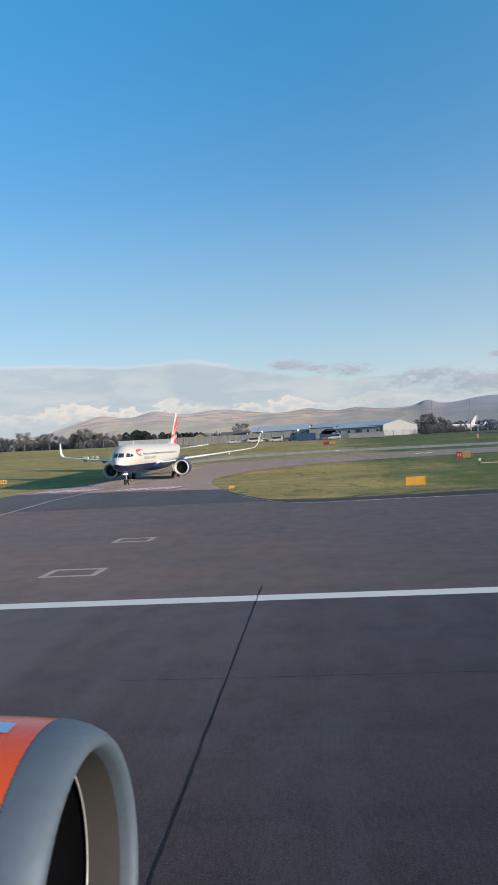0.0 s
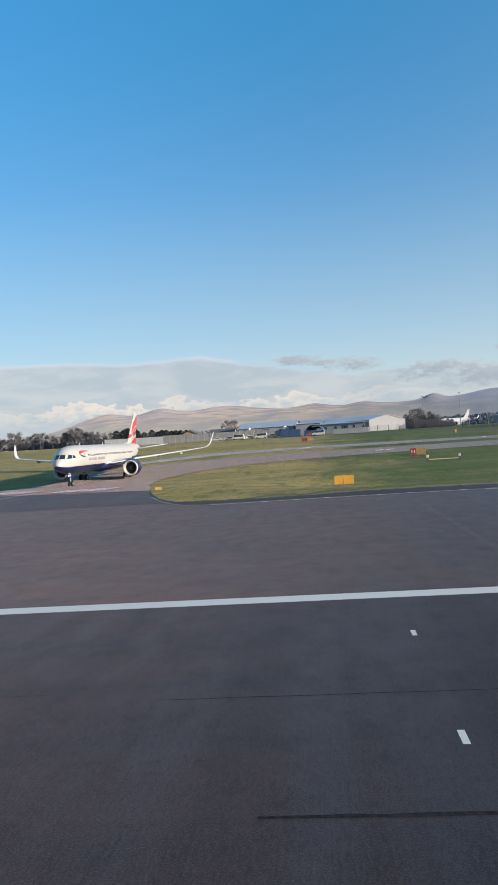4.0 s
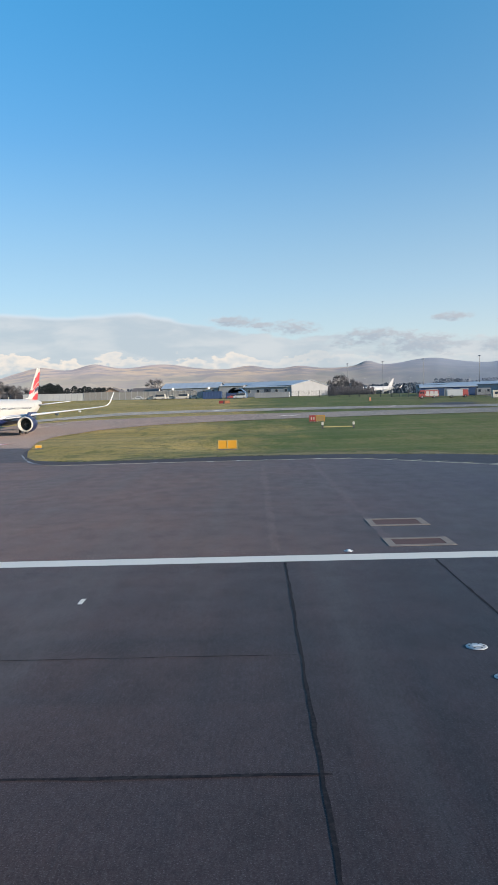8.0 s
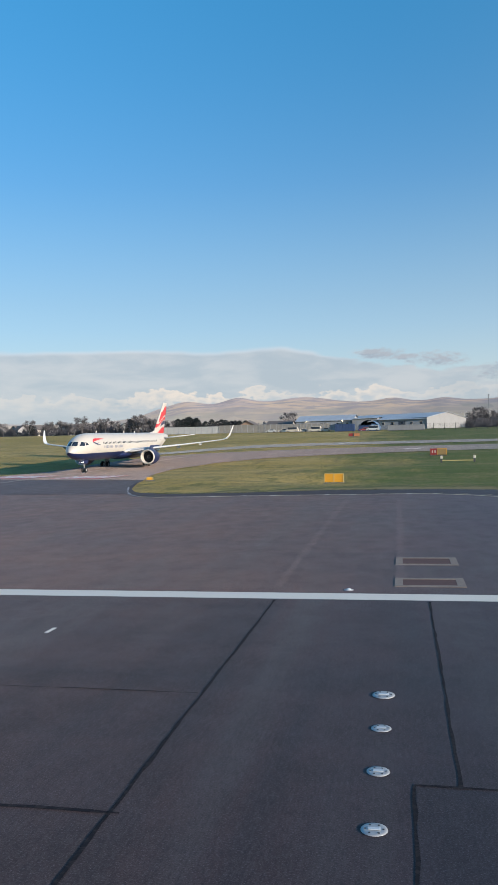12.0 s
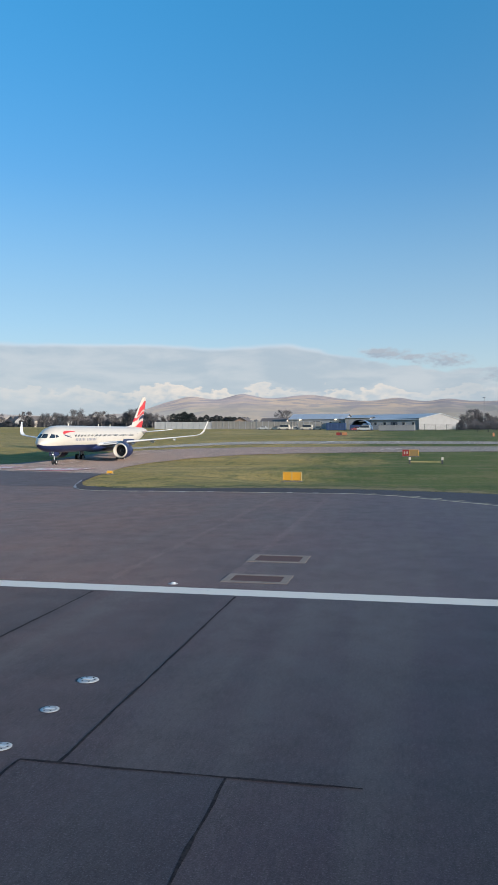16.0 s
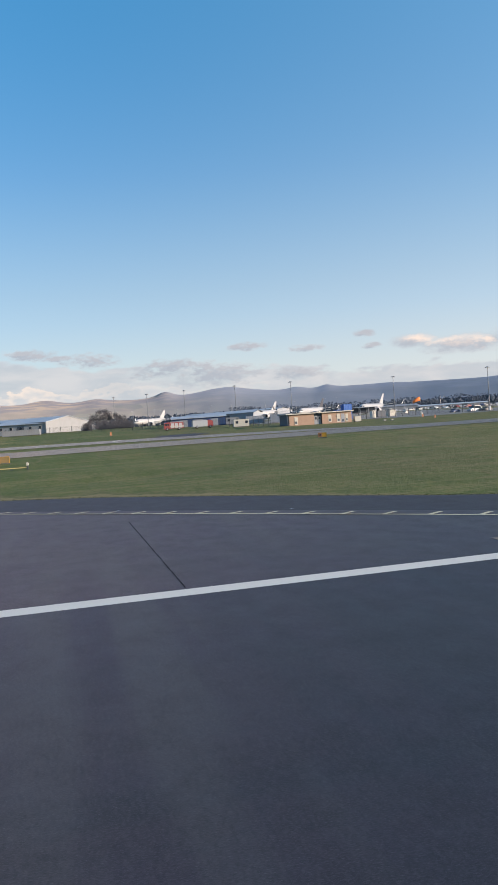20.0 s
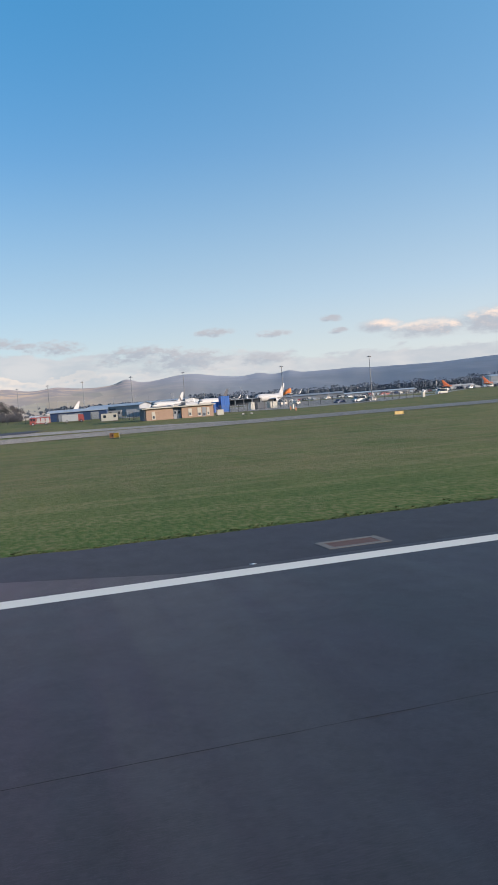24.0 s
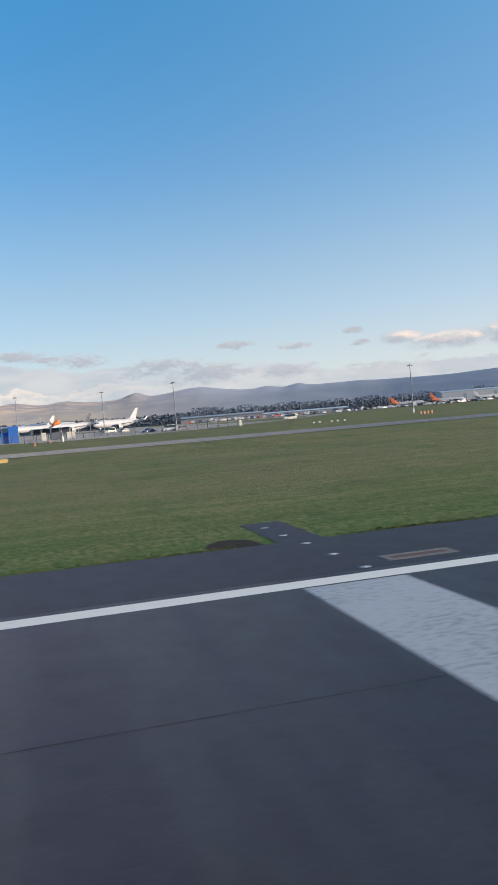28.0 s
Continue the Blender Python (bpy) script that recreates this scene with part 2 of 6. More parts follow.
def asphalt(name, col, warm, streak=0.4, rough=0.6, aged=False, greyer=None, warm_gain=1.0):
    m, k = material(name, rough, 0.0, 0.5)
    k.bsdf.inputs["Diffuse Roughness"].default_value = 1.0
    sep = k.node("ShaderNodeSeparateXYZ")
    link(k.nt, k.pos, sep.inputs[0])
    fine = k.noise(k.pos, 30.0, 5.0, 0.85)
    mid = k.noise(k.xyz(k.m("MULTIPLY", sep.outputs[0], 1.1), k.m("MULTIPLY", sep.outputs[1], 0.7), 0.0), 1.0, 6.0, 0.65)
    broad = k.noise(k.pos, 0.16, 4.0, 0.6)
    lanes = k.noise(k.xyz(k.m("MULTIPLY", sep.outputs[0], 0.02), k.m("MULTIPLY", sep.outputs[1], 0.5), 0.0), 1.0, 4.0, 0.6)
    cross = k.noise(k.xyz(k.m("MULTIPLY", sep.outputs[0], 0.55), k.m("MULTIPLY", sep.outputs[1], 0.03), 7.0), 1.0, 3.0, 0.6)
    # warm tone before x = 12, scaled by the last argument; mauve past x = 28
    ground = k.mix(1.0 if aged else k.smooth(sep.outputs[0], 12.0, 28.0), [col[0] * 2.2 * warm_gain, col[1] * 1.46 * warm_gain, col[2] * 1.15 * warm_gain], list(col) if aged else [col[0] * 1.42, col[1] * 0.88, col[2] * 1.30])
    ground_warm = warm
    if greyer:
        # turns greyer between x = 2 and x = 42
        ground = k.mix(k.smooth(sep.outputs[0], 2.0, 42.0), ground, greyer)
    tone = [warm[0] * 1.3, warm[1] * 1.05, warm[2] * 1.1]
    if greyer:
        tone = k.mix(k.smooth(sep.outputs[0], 2.0, 42.0), tone, [x * 1.15 for x in greyer])
    c = k.mix(k.smooth(broad, 0.35, 0.68), ground, k.mix(0.7, ground, tone))
    c = k.mix(k.m("MULTIPLY", k.smooth(lanes, 0.45, 0.75), streak), c, [x * 0.6 for x in col])
    c = k.mix(k.m("MULTIPLY", k.smooth(cross, 0.47, 0.62), streak), c, [min(1, x * 1.75) for x in warm])
    c = k.mix(k.m("MULTIPLY", k.smooth(cross, 0.46, 0.34), streak * 0.6), c, [x * 0.55 for x in col])
    c = k.mix(k.m("MULTIPLY", k.smooth(mid, 0.48, 0.72), 0.32), c, [x * 0.6 for x in col])
    c = k.mix(k.m("MULTIPLY", k.smooth(fine, 0.50, 0.68), 0.85), c, [min(1, x * 2.6) for x in ground_warm])
    c = k.mix(k.m("MULTIPLY", k.smooth(fine, 0.49, 0.36), 0.75), c, [x * 0.3 for x in col])
    coarse = k.noise(k.xyz(k.m("MULTIPLY", sep.outputs[0], 20.0), k.m("MULTIPLY", sep.outputs[1], 5.0), 2.0), 1.0, 5.0, 0.75)
    c = k.mix(k.m("MULTIPLY", k.smooth(coarse, 0.50, 0.64), 0.42), c, [min(1, x * 2.2) for x in warm])
    c = k.mix(k.m("MULTIPLY", k.smooth(coarse, 0.48, 0.36), 0.42), c, [x * 0.4 for x in col])
    # fine grooves across the runway
    comb = k.noise(k.xyz(k.m("MULTIPLY", sep.outputs[0], 26.0), k.m("MULTIPLY", sep.outputs[1], 0.5), 5.0), 1.0, 3.0, 0.6)
    c = k.mix(k.m("MULTIPLY", k.smooth(comb, 0.54, 0.70), 0.3), c, [x * 0.45 for x in col])
    grit = k.noise(k.pos, 52.0, 2.0, 0.6)
    c = k.mix(k.m("MULTIPLY", k.smooth(grit, 0.60, 0.68), 0.7), c, [min(1, x * 4.5) for x in warm])
    c = k.mix(k.m("MULTIPLY", k.smooth(grit, 0.42, 0.34), 0.6), c, [x * 0.25 for x in col])
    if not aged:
        # weaker specular before x = 12, full from x = 28
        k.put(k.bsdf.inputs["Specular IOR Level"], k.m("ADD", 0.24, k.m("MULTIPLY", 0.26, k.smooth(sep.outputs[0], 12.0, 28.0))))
    link(k.nt, c, k.bsdf.inputs["Base Color"])
    k.put(k.bsdf.inputs["Roughness"], k.m("ADD", rough - 0.12, k.m("MULTIPLY", mid, 0.22)))
    bump(k, fine, 0.25, 0.006)
    return m


def grass_material():
    m, k = material("grass", 0.95, 0.0, 0.12)
    sep = k.node("ShaderNodeSeparateXYZ")
    link(k.nt, k.pos, sep.inputs[0])
    lanes = k.noise(k.xyz(k.m("MULTIPLY", sep.outputs[0], 0.05), k.m("MULTIPLY", sep.outputs[1], 0.28), 0.0), 1.0, 5.0, 0.65)
    broad = k.noise(k.pos, 0.035, 5.0, 0.6)
    mid = k.noise(k.xyz(k.m("MULTIPLY", sep.outputs[0], 1.5), k.m("MULTIPLY", sep.outputs[1], 0.6), 0.0), 0.9, 7.0, 0.75)
    fine = k.noise(k.xyz(k.m("MULTIPLY", sep.outputs[0], 8.0), k.m("MULTIPLY", sep.outputs[1], 3.2), 1.0), 1.0, 5.0, 0.85)
    near = k.m("MULTIPLY", k.smooth(sep.outputs[1], 50.0, 32.0), k.smooth(sep.outputs[0], 40.0, 66.0))
    # straw tone, brightened in colour for the low sun on upright blades
    dry = k.mix(k.smooth(broad, 0.38, 0.66), (0.47, 0.325, 0.10), (0.60, 0.415, 0.17))
    lush = k.mix(k.smooth(broad, 0.38, 0.66), (0.076, 0.120, 0.036), (0.132, 0.150, 0.056))
    patchy = k.noise(k.xyz(k.m("MULTIPLY", sep.outputs[0], 0.13), k.m("MULTIPLY", sep.outputs[1], 0.06), 21.0), 1.0, 6.0, 0.68)
    c = k.mix(k.smooth(k.m("ADD", sep.outputs[0], k.m("MULTIPLY", k.m("SUBTRACT", patchy, 0.5), 60.0)), 0.0, 23.0), dry, lush)
    c = k.mix(k.m("MULTIPLY", k.smooth(lanes, 0.44, 0.62), 0.55), c, (0.235, 0.20, 0.10))
    clump = k.noise(k.xyz(k.m("MULTIPLY", sep.outputs[0], 2.0), k.m("MULTIPLY", sep.outputs[1], 0.8), 5.0), 1.0, 9.0, 0.8)
    c = k.mix(k.m("MULTIPLY", k.smooth(clump, 0.49, 0.60), 0.45), c, (0.055, 0.085, 0.024))
    c = k.mix(k.m("MULTIPLY", k.smooth(clump, 0.47, 0.38), 0.3), c, (0.24, 0.23, 0.11))
    c = k.mix(k.m("MULTIPLY", k.smooth(mid, 0.46, 0.70), 0.4), c, (0.065, 0.095, 0.028))
    c = k.mix(k.m("MULTIPLY", k.smooth(fine, 0.48, 0.64), 0.55), c, (0.205, 0.195, 0.078))
    c = k.mix(k.m("MULTIPLY", k.smooth(fine, 0.46, 0.36), 0.45), c, (0.06, 0.085, 0.025))
    blotch = k.noise(k.xyz(k.m("MULTIPLY", sep.outputs[0], 0.30), k.m("MULTIPLY", sep.outputs[1], 0.07), 11.0), 1.0, 6.0, 0.7)
    c = k.mix(k.m("MULTIPLY", k.smooth(blotch, 0.52, 0.66), 0.5), c, (0.20, 0.165, 0.085))
    c = k.mix(k.m("MULTIPLY", k.smooth(blotch, 0.46, 0.34), 0.5), c, (0.055, 0.095, 0.032))
    # thinner, browner turf further from the runway
    thin = k.m("MULTIPLY", k.m("MULTIPLY", k.smooth(sep.outputs[1], 42.0, 66.0), k.smooth(sep.outputs[0], 30.0, 70.0)), k.smooth(patchy, 0.30, 0.60))
    c = k.mix(k.m("MULTIPLY", thin, 0.5), c, (0.185, 0.152, 0.078))
    tuft = k.noise(k.xyz(k.m("MULTIPLY", sep.outputs[0], 4.0), k.m("MULTIPLY", sep.outputs[1], 1.6), 8.0), 1.0, 4.0, 0.6)
    c = k.mix(k.m("MULTIPLY", k.smooth(tuft, 0.52, 0.64), 0.5), c, (0.045, 0.08, 0.018))
    c = k.mix(k.m("MULTIPLY", k.smooth(tuft, 0.46, 0.34), 0.35), c, (0.16, 0.165, 0.07))
    c = k.mix(k.m("MULTIPLY", k.m("MULTIPLY", near, k.smooth(tuft, 0.40, 0.58)), 0.75), c, (0.048, 0.104, 0.022))
    link(k.nt, c, k.bsdf.inputs["Base Color"])
    bump(k, k.m("ADD", k.m("MULTIPLY", clump, 1.6), fine), 0.7, 0.12)
    return m


def hazed_hill_material():
    """Heather and bracken above, pale fields on the lower slopes, with distance haze mixed into the colour."""
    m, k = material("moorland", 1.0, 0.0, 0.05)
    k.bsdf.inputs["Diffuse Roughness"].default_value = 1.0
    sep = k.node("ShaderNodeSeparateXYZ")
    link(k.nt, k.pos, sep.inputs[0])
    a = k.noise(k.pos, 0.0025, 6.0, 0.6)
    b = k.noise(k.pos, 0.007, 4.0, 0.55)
    # tan stands for sunlit relief, blue-grey patches for its shaded flanks
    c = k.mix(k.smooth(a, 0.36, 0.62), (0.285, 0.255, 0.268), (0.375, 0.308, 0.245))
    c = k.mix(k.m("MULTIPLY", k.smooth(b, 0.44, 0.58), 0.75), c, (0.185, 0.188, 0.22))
    # mauve towards +x: haze and cloud shade put into the colour
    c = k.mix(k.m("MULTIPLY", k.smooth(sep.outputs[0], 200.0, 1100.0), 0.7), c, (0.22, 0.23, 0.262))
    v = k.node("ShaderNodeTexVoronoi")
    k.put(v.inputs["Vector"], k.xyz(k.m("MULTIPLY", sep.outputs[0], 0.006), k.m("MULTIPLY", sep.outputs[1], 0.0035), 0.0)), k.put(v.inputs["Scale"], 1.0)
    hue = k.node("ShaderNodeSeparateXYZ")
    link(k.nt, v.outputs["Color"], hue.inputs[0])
    # fields greyed in colour for the haze over them
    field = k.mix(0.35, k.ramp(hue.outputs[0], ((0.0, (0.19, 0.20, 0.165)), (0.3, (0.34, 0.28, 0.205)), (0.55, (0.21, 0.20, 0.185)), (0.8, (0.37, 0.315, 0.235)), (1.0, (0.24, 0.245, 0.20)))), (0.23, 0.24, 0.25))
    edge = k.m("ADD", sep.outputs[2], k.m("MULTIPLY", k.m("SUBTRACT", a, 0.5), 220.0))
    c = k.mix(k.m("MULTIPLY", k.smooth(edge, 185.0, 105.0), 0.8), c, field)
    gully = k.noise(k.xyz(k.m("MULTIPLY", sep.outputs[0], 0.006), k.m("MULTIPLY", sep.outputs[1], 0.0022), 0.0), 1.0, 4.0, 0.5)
    # gullies darkened in colour, on top of the bump
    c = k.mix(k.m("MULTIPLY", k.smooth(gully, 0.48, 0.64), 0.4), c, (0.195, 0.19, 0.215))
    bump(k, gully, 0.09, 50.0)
    # blue-grey haze mixed into the colour towards the right end
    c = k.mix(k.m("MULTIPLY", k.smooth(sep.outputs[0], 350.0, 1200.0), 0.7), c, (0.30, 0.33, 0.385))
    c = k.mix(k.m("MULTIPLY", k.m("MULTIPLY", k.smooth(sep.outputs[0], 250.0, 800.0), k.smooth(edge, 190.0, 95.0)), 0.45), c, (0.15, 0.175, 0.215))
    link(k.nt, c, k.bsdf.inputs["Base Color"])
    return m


def glass(name, col=(0.02, 0.03, 0.045)):
    m, k = material(name, 0.08, 0.0, 0.6)
    k.bsdf.inputs["Base Color"].default_value = (*col, 1)
    return m


def glow(name, col, strength):
    m, k = material(name, 0.3)
    k.bsdf.inputs["Emission Color"].default_value = (*col, 1)
    k.bsdf.inputs["Emission Strength"].default_value = strength
    return m


def bark_leaf(name, col, low=0.45):
    m, k = material(name, 0.9, 0.0, 0.1)
    info = k.node("ShaderNodeNewGeometry")
    c = k.mix(info.outputs["Random Per Island"], col, [x * low for x in col])
    link(k.nt, c, k.bsdf.inputs["Base Color"])
    return m


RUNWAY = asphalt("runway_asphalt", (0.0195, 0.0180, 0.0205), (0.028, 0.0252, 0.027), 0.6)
SHOULDER = asphalt("shoulder_asphalt", (0.013, 0.014, 0.018), (0.016, 0.0165, 0.020), 0.15, 0.72)
TAXI = asphalt("taxiway_asphalt", (0.118, 0.092, 0.078), (0.140, 0.112, 0.095), 0.2, 0.75, True, (0.140, 0.141, 0.128))
ROAD = asphalt("perimeter_asphalt", (0.135, 0.132, 0.12), (0.155, 0.15, 0.136), 0.2, 0.75, True)
DARK_SLAB = asphalt("newer_asphalt", (0.0165, 0.016, 0.019), (0.022, 0.021, 0.023), 0.25)
RUNWAY_PALE = asphalt("dusty_asphalt", (0.043, 0.039, 0.040), (0.052, 0.046, 0.046), 0.2)
RUST = paint("rusty_cover", (0.095, 0.044, 0.036), 0.8, dirt=0.5, scale=3)
PALE_METAL = paint("pale_metal", (0.42, 0.43, 0.44), 0.45, 0.3, dirt=0.25, scale=8)
PIT_FRAME = paint("dusty_frame", (0.23, 0.19, 0.16), 0.9, dirt=0.5, scale=4)
OLD_FRAME = paint("old_painted_frame", (0.34, 0.31, 0.285), 0.85, dirt=0.6, scale=4)
SOIL = paint("trodden_soil", (0.042, 0.034, 0.028), 0.95, dirt=0.6, scale=3, spec=0.08)
CONCRETE = paint("concrete_patch", (0.14, 0.134, 0.128), 0.9, dirt=0.5, scale=2)
BAR_WHITE = worn("threshold_paint", (0.40, 0.405, 0.41), (0.24, 0.245, 0.255), 0.42, 5.0)
HOLD_WHITE = worn("holding_paint", (0.86, 0.82, 0.78), (0.45, 0.36, 0.34), 0.15)
SEAM = worn("cracked_tar_seam", (0.014, 0.013, 0.017), (0.033, 0.029, 0.030), 0.5, 9.0, 0.85, 0.15)
WHITE_LINE = worn("white_road_paint", (0.80, 0.74, 0.64), (0.20, 0.19, 0.18), 0.30)
OLD_WHITE = worn("old_white_road_paint", (0.33, 0.33, 0.33), (0.07, 0.07, 0.072), 0.5, 5.0)
LEAD_PAINT = worn("faded_guide_paint", (0.46, 0.43, 0.38), (0.16, 0.14, 0.12), 0.4, 4.0)
YELLOW_LINE = worn("yellow_road_paint", (0.70, 0.62, 0.40), (0.10, 0.10, 0.09), 0.2)
RED_PAINT = worn("red_road_paint", (0.52, 0.15, 0.14), (0.24, 0.12, 0.11), 0.3, 3.0)
GRASS = grass_material()
SIDE_PAVING = asphalt("side_paving_asphalt", (0.0295, 0.0268, 0.0282), (0.0375, 0.0328, 0.0325), 0.35, warm_gain=1.35)
DRY_VERGE = worn("dry_verge_grass", (0.25, 0.205, 0.105), (0.16, 0.15, 0.06), 0.42, 3.5, 0.95, 0.1)
DRY_EDGE = worn("thin_dry_grass", (0.185, 0.165, 0.075), (0.105, 0.12, 0.045), 0.5, 2.0, 0.95, 0.1)
DRY_TUFT = bark_leaf("dry_grass_blade", (0.10, 0.115, 0.045))
HAZED_HILL = hazed_hill_material()
WHITE = paint("white_coating", (0.50, 0.47, 0.42), 0.32, dirt=0.08)
NAVY = paint("navy_coating", (0.014, 0.022, 0.075), 0.28, dirt=0.1)
FLAG_RED = paint("red_coating", (0.52, 0.03, 0.035), 0.35, dirt=0.1)
TAIL_ORANGE = paint("tail_orange", (0.66, 0.17, 0.06), 0.35, dirt=0.08)
ORANGE = paint("orange_coating", (0.56, 0.075, 0.018), 0.24, dirt=0.14, scale=2.5)
LIP_GREY = paint("bare_lip_metal", (0.078, 0.106, 0.142), 0.6, 0.3, dirt=0.4, scale=9)
INLET_GREY = paint("inlet_lining", (0.048, 0.045, 0.043), 0.75, 0.0, dirt=0.4, scale=9)
# near-black: the shade deep in the inlet, put into the colour
INLET_SHADE = paint("fan_case_shade", (0.004, 0.004, 0.005), 1.0, dirt=0.1, spec=0.0)
DARK = paint("dark_rubber", (0.015, 0.015, 0.017), 0.8, dirt=0.2)
FAN = paint("fan_metal", (0.10, 0.10, 0.11), 0.35, 0.7, dirt=0.1)
# fan metal in a darkened copy that carries the inlet's shade
FAN_SHADED = paint("shaded_fan_metal", (0.006, 0.006, 0.008), 0.9, 0.0, dirt=0.1, spec=0.1)
STEEL = paint("galvanised_steel", (0.36, 0.37, 0.38), 0.5, 0.5, dirt=0.3)
DARK_STEEL = paint("dark_steel", (0.06, 0.065, 0.07), 0.6, 0.2, dirt=0.3)
SIGN_BACK = paint("sign_back", (0.30, 0.20, 0.08), 0.6, dirt=0.2)
SIGN_YELLOW = paint("sign_yellow", (0.63, 0.31, 0.02), 0.45, dirt=0.1)
FADED_SIGN = paint("faded_sign_yellow", (0.52, 0.36, 0.12), 0.55, dirt=0.25)
SIGN_WHITE = paint("frame_white", (0.52, 0.49, 0.42), 0.5, dirt=0.2)
SIGN_RED = paint("sign_red", (0.30, 0.035, 0.035), 0.5, dirt=0.2)
MARK_ORANGE = paint("marker_orange", (0.52, 0.22, 0.10), 0.5, dirt=0.15)
LENS = glass("lamp_lens", (0.55, 0.58, 0.6))
GLASS = glass("window_glass")
BEACON = glow("landing_light", (1.0, 0.95, 0.85), 7.0)
EAVE_LAMP = glow("eave_lamp", (1.0, 0.75, 0.4), 6.0)
BLUE_SHEET = paint("blue_sheet", (0.012, 0.10, 0.38), 0.5, dirt=0.25)
DEEP_BLUE = paint("deep_blue_sheet", (0.022, 0.05, 0.13), 0.55, dirt=0.25)
GREY_ROOF = paint("grey_roof_sheet", (0.38, 0.42, 0.47), 0.5, dirt=0.2, scale=0.3)
WHITE_SHEET = paint("white_cladding", (0.255, 0.262, 0.272), 0.55, dirt=0.2, scale=0.3)
GREY_WALL = paint("grey_cladding", (0.26, 0.28, 0.31), 0.6, dirt=0.25, scale=0.3)
DARK_WALL = paint("dark_cladding", (0.06, 0.075, 0.10), 0.6, dirt=0.25, scale=0.3)
BRICK = paint("buff_brick", (0.36, 0.245, 0.18), 0.85, dirt=0.25, scale=0.8)
FENCE_WOOD = paint("grey_fence_board", (0.24, 0.235, 0.22), 0.85, dirt=0.35, scale=0.4)
TRUCK_RED = paint("fire_red", (0.30, 0.065, 0.06), 0.35, dirt=0.15)
SILVER = paint("silver_paint", (0.5, 0.51, 0.52), 0.35, 0.4, dirt=0.1)
BARK = bark_leaf("winter_bark", (0.150, 0.143, 0.152), 0.6)
CONIFER = bark_leaf("conifer_needles", (0.034, 0.043, 0.044))
# far woods: the blue of distance haze is put into their colour
HAZED_WOOD = bark_leaf("hazed_wood", (0.078, 0.100, 0.135), 0.8)
WOOD_DARK = bark_leaf("bare_wood_mass", (0.112, 0.111, 0.125), 0.7)
HOUSE_WALL = paint("rendered_wall", (0.55, 0.5, 0.44), 0.8, dirt=0.2, scale=0.2)
TILE_ROOF = paint("roof_tiles", (0.13, 0.115, 0.11), 0.85, dirt=0.3, scale=0.3)
CONE_CLOTH = paint("wind_cone_cloth", (0.80, 0.22, 0.05), 0.7, dirt=0.15)


# ---------------------------------------------------------------- mesh helpers
def part(name, bm, mat, parent=None, label="", smooth=False):
    """Link a bmesh as one mesh object, under a thing if one is given."""
    me = bpy.data.meshes.new(name)
    bm.normal_update()
    bm.to_mesh(me)
    bm.free()
    for m in (mat if isinstance(mat, (list, tuple)) else [mat]):
        me.materials.append(m)
    if smooth:
        me.polygons.foreach_set("use_smooth", [True] * len(me.polygons))
    ob = new(name, me)
    ob.parent = parent
    if label:
        tagged(ob, label)
    return ob


def thing(name, label, category, m=None, group="", kind=""):
    ob = new(name)
    ob.empty_display_size = 0.3
    ob.matrix_basis = m or Matrix()
    return tagged(ob, label, category, group, kind)


def mesh_of(verts, faces):
    bm = bmesh.new()
    vs = [bm.verts.new(v) for v in verts]
    for f in faces:
        bm.faces.new([vs[i] for i in f])
    return bm


def add_box(bm, x0, y0, z0, x1, y1, z1, bevel=0.0):
    vs = [bm.verts.new((x, y, z)) for x in (x0, x1) for y in (y0, y1) for z in (z0, z1)]
    fs = [bm.faces.new([vs[i] for i in f]) for f in
          ((0, 1, 3, 2), (4, 6, 7, 5), (0, 4, 5, 1), (2, 3, 7, 6), (0, 2, 6, 4), (1, 5, 7, 3))]
    if bevel:
        es = {e for f in fs for e in f.edges}
        bmesh.ops.bevel(bm, geom=list(es), offset=bevel, segments=1, affect="EDGES", profile=0.5)
    return bm


def box(x0, y0, z0, x1, y1, z1, bevel=0.0):
    return add_box(bmesh.new(), x0, y0, z0, x1, y1, z1, bevel)


def add_rod(bm, a, b, r0, r1=None, n=8):
    """A tapered rod from a to b."""
    a, b = Vector(a), Vector(b)
    r1 = r0 if r1 is None else r1
    q = (b - a).to_track_quat("Z", "Y").to_matrix()
    rings = []
    for p, r in ((a, r0), (b, r1)):
        rings.append([bm.verts.new(p + q @ Vector((math.cos(i / n * math.tau) * r, math.sin(i / n * math.tau) * r, 0))) for i in range(n)])
    for i in range(n):
        bm.faces.new((rings[0][i], rings[0][(i + 1) % n], rings[1][(i + 1) % n], rings[1][i]))
    bm.faces.new(rings[0][::-1]), bm.faces.new(rings[1])
    return bm


def rod(a, b, r0, r1=None, n=8):
    return add_rod(bmesh.new(), a, b, r0, r1, n)


def loft(sections, closed=True, caps=True, mat_of=None):
    """Skin through rings of equal length. mat_of(i, j) gives the material slot of a face."""
    bm = bmesh.new()
    rings = [[bm.verts.new(p) for p in s] for s in sections]
    n = len(rings[0])
    for i in range(len(rings) - 1):
        for j in range(n if closed else n - 1):
            q = (rings[i][j], rings[i][(j + 1) % n], rings[i + 1][(j + 1) % n], rings[i + 1][j])
            f = bm.faces.new(q)
            if mat_of:
                f.material_index = mat_of(i, j)
    if caps and closed:
        bm.faces.new(rings[0][::-1]), bm.faces.new(rings[-1])
    bmesh.ops.recalc_face_normals(bm, faces=bm.faces[:])
    return bm


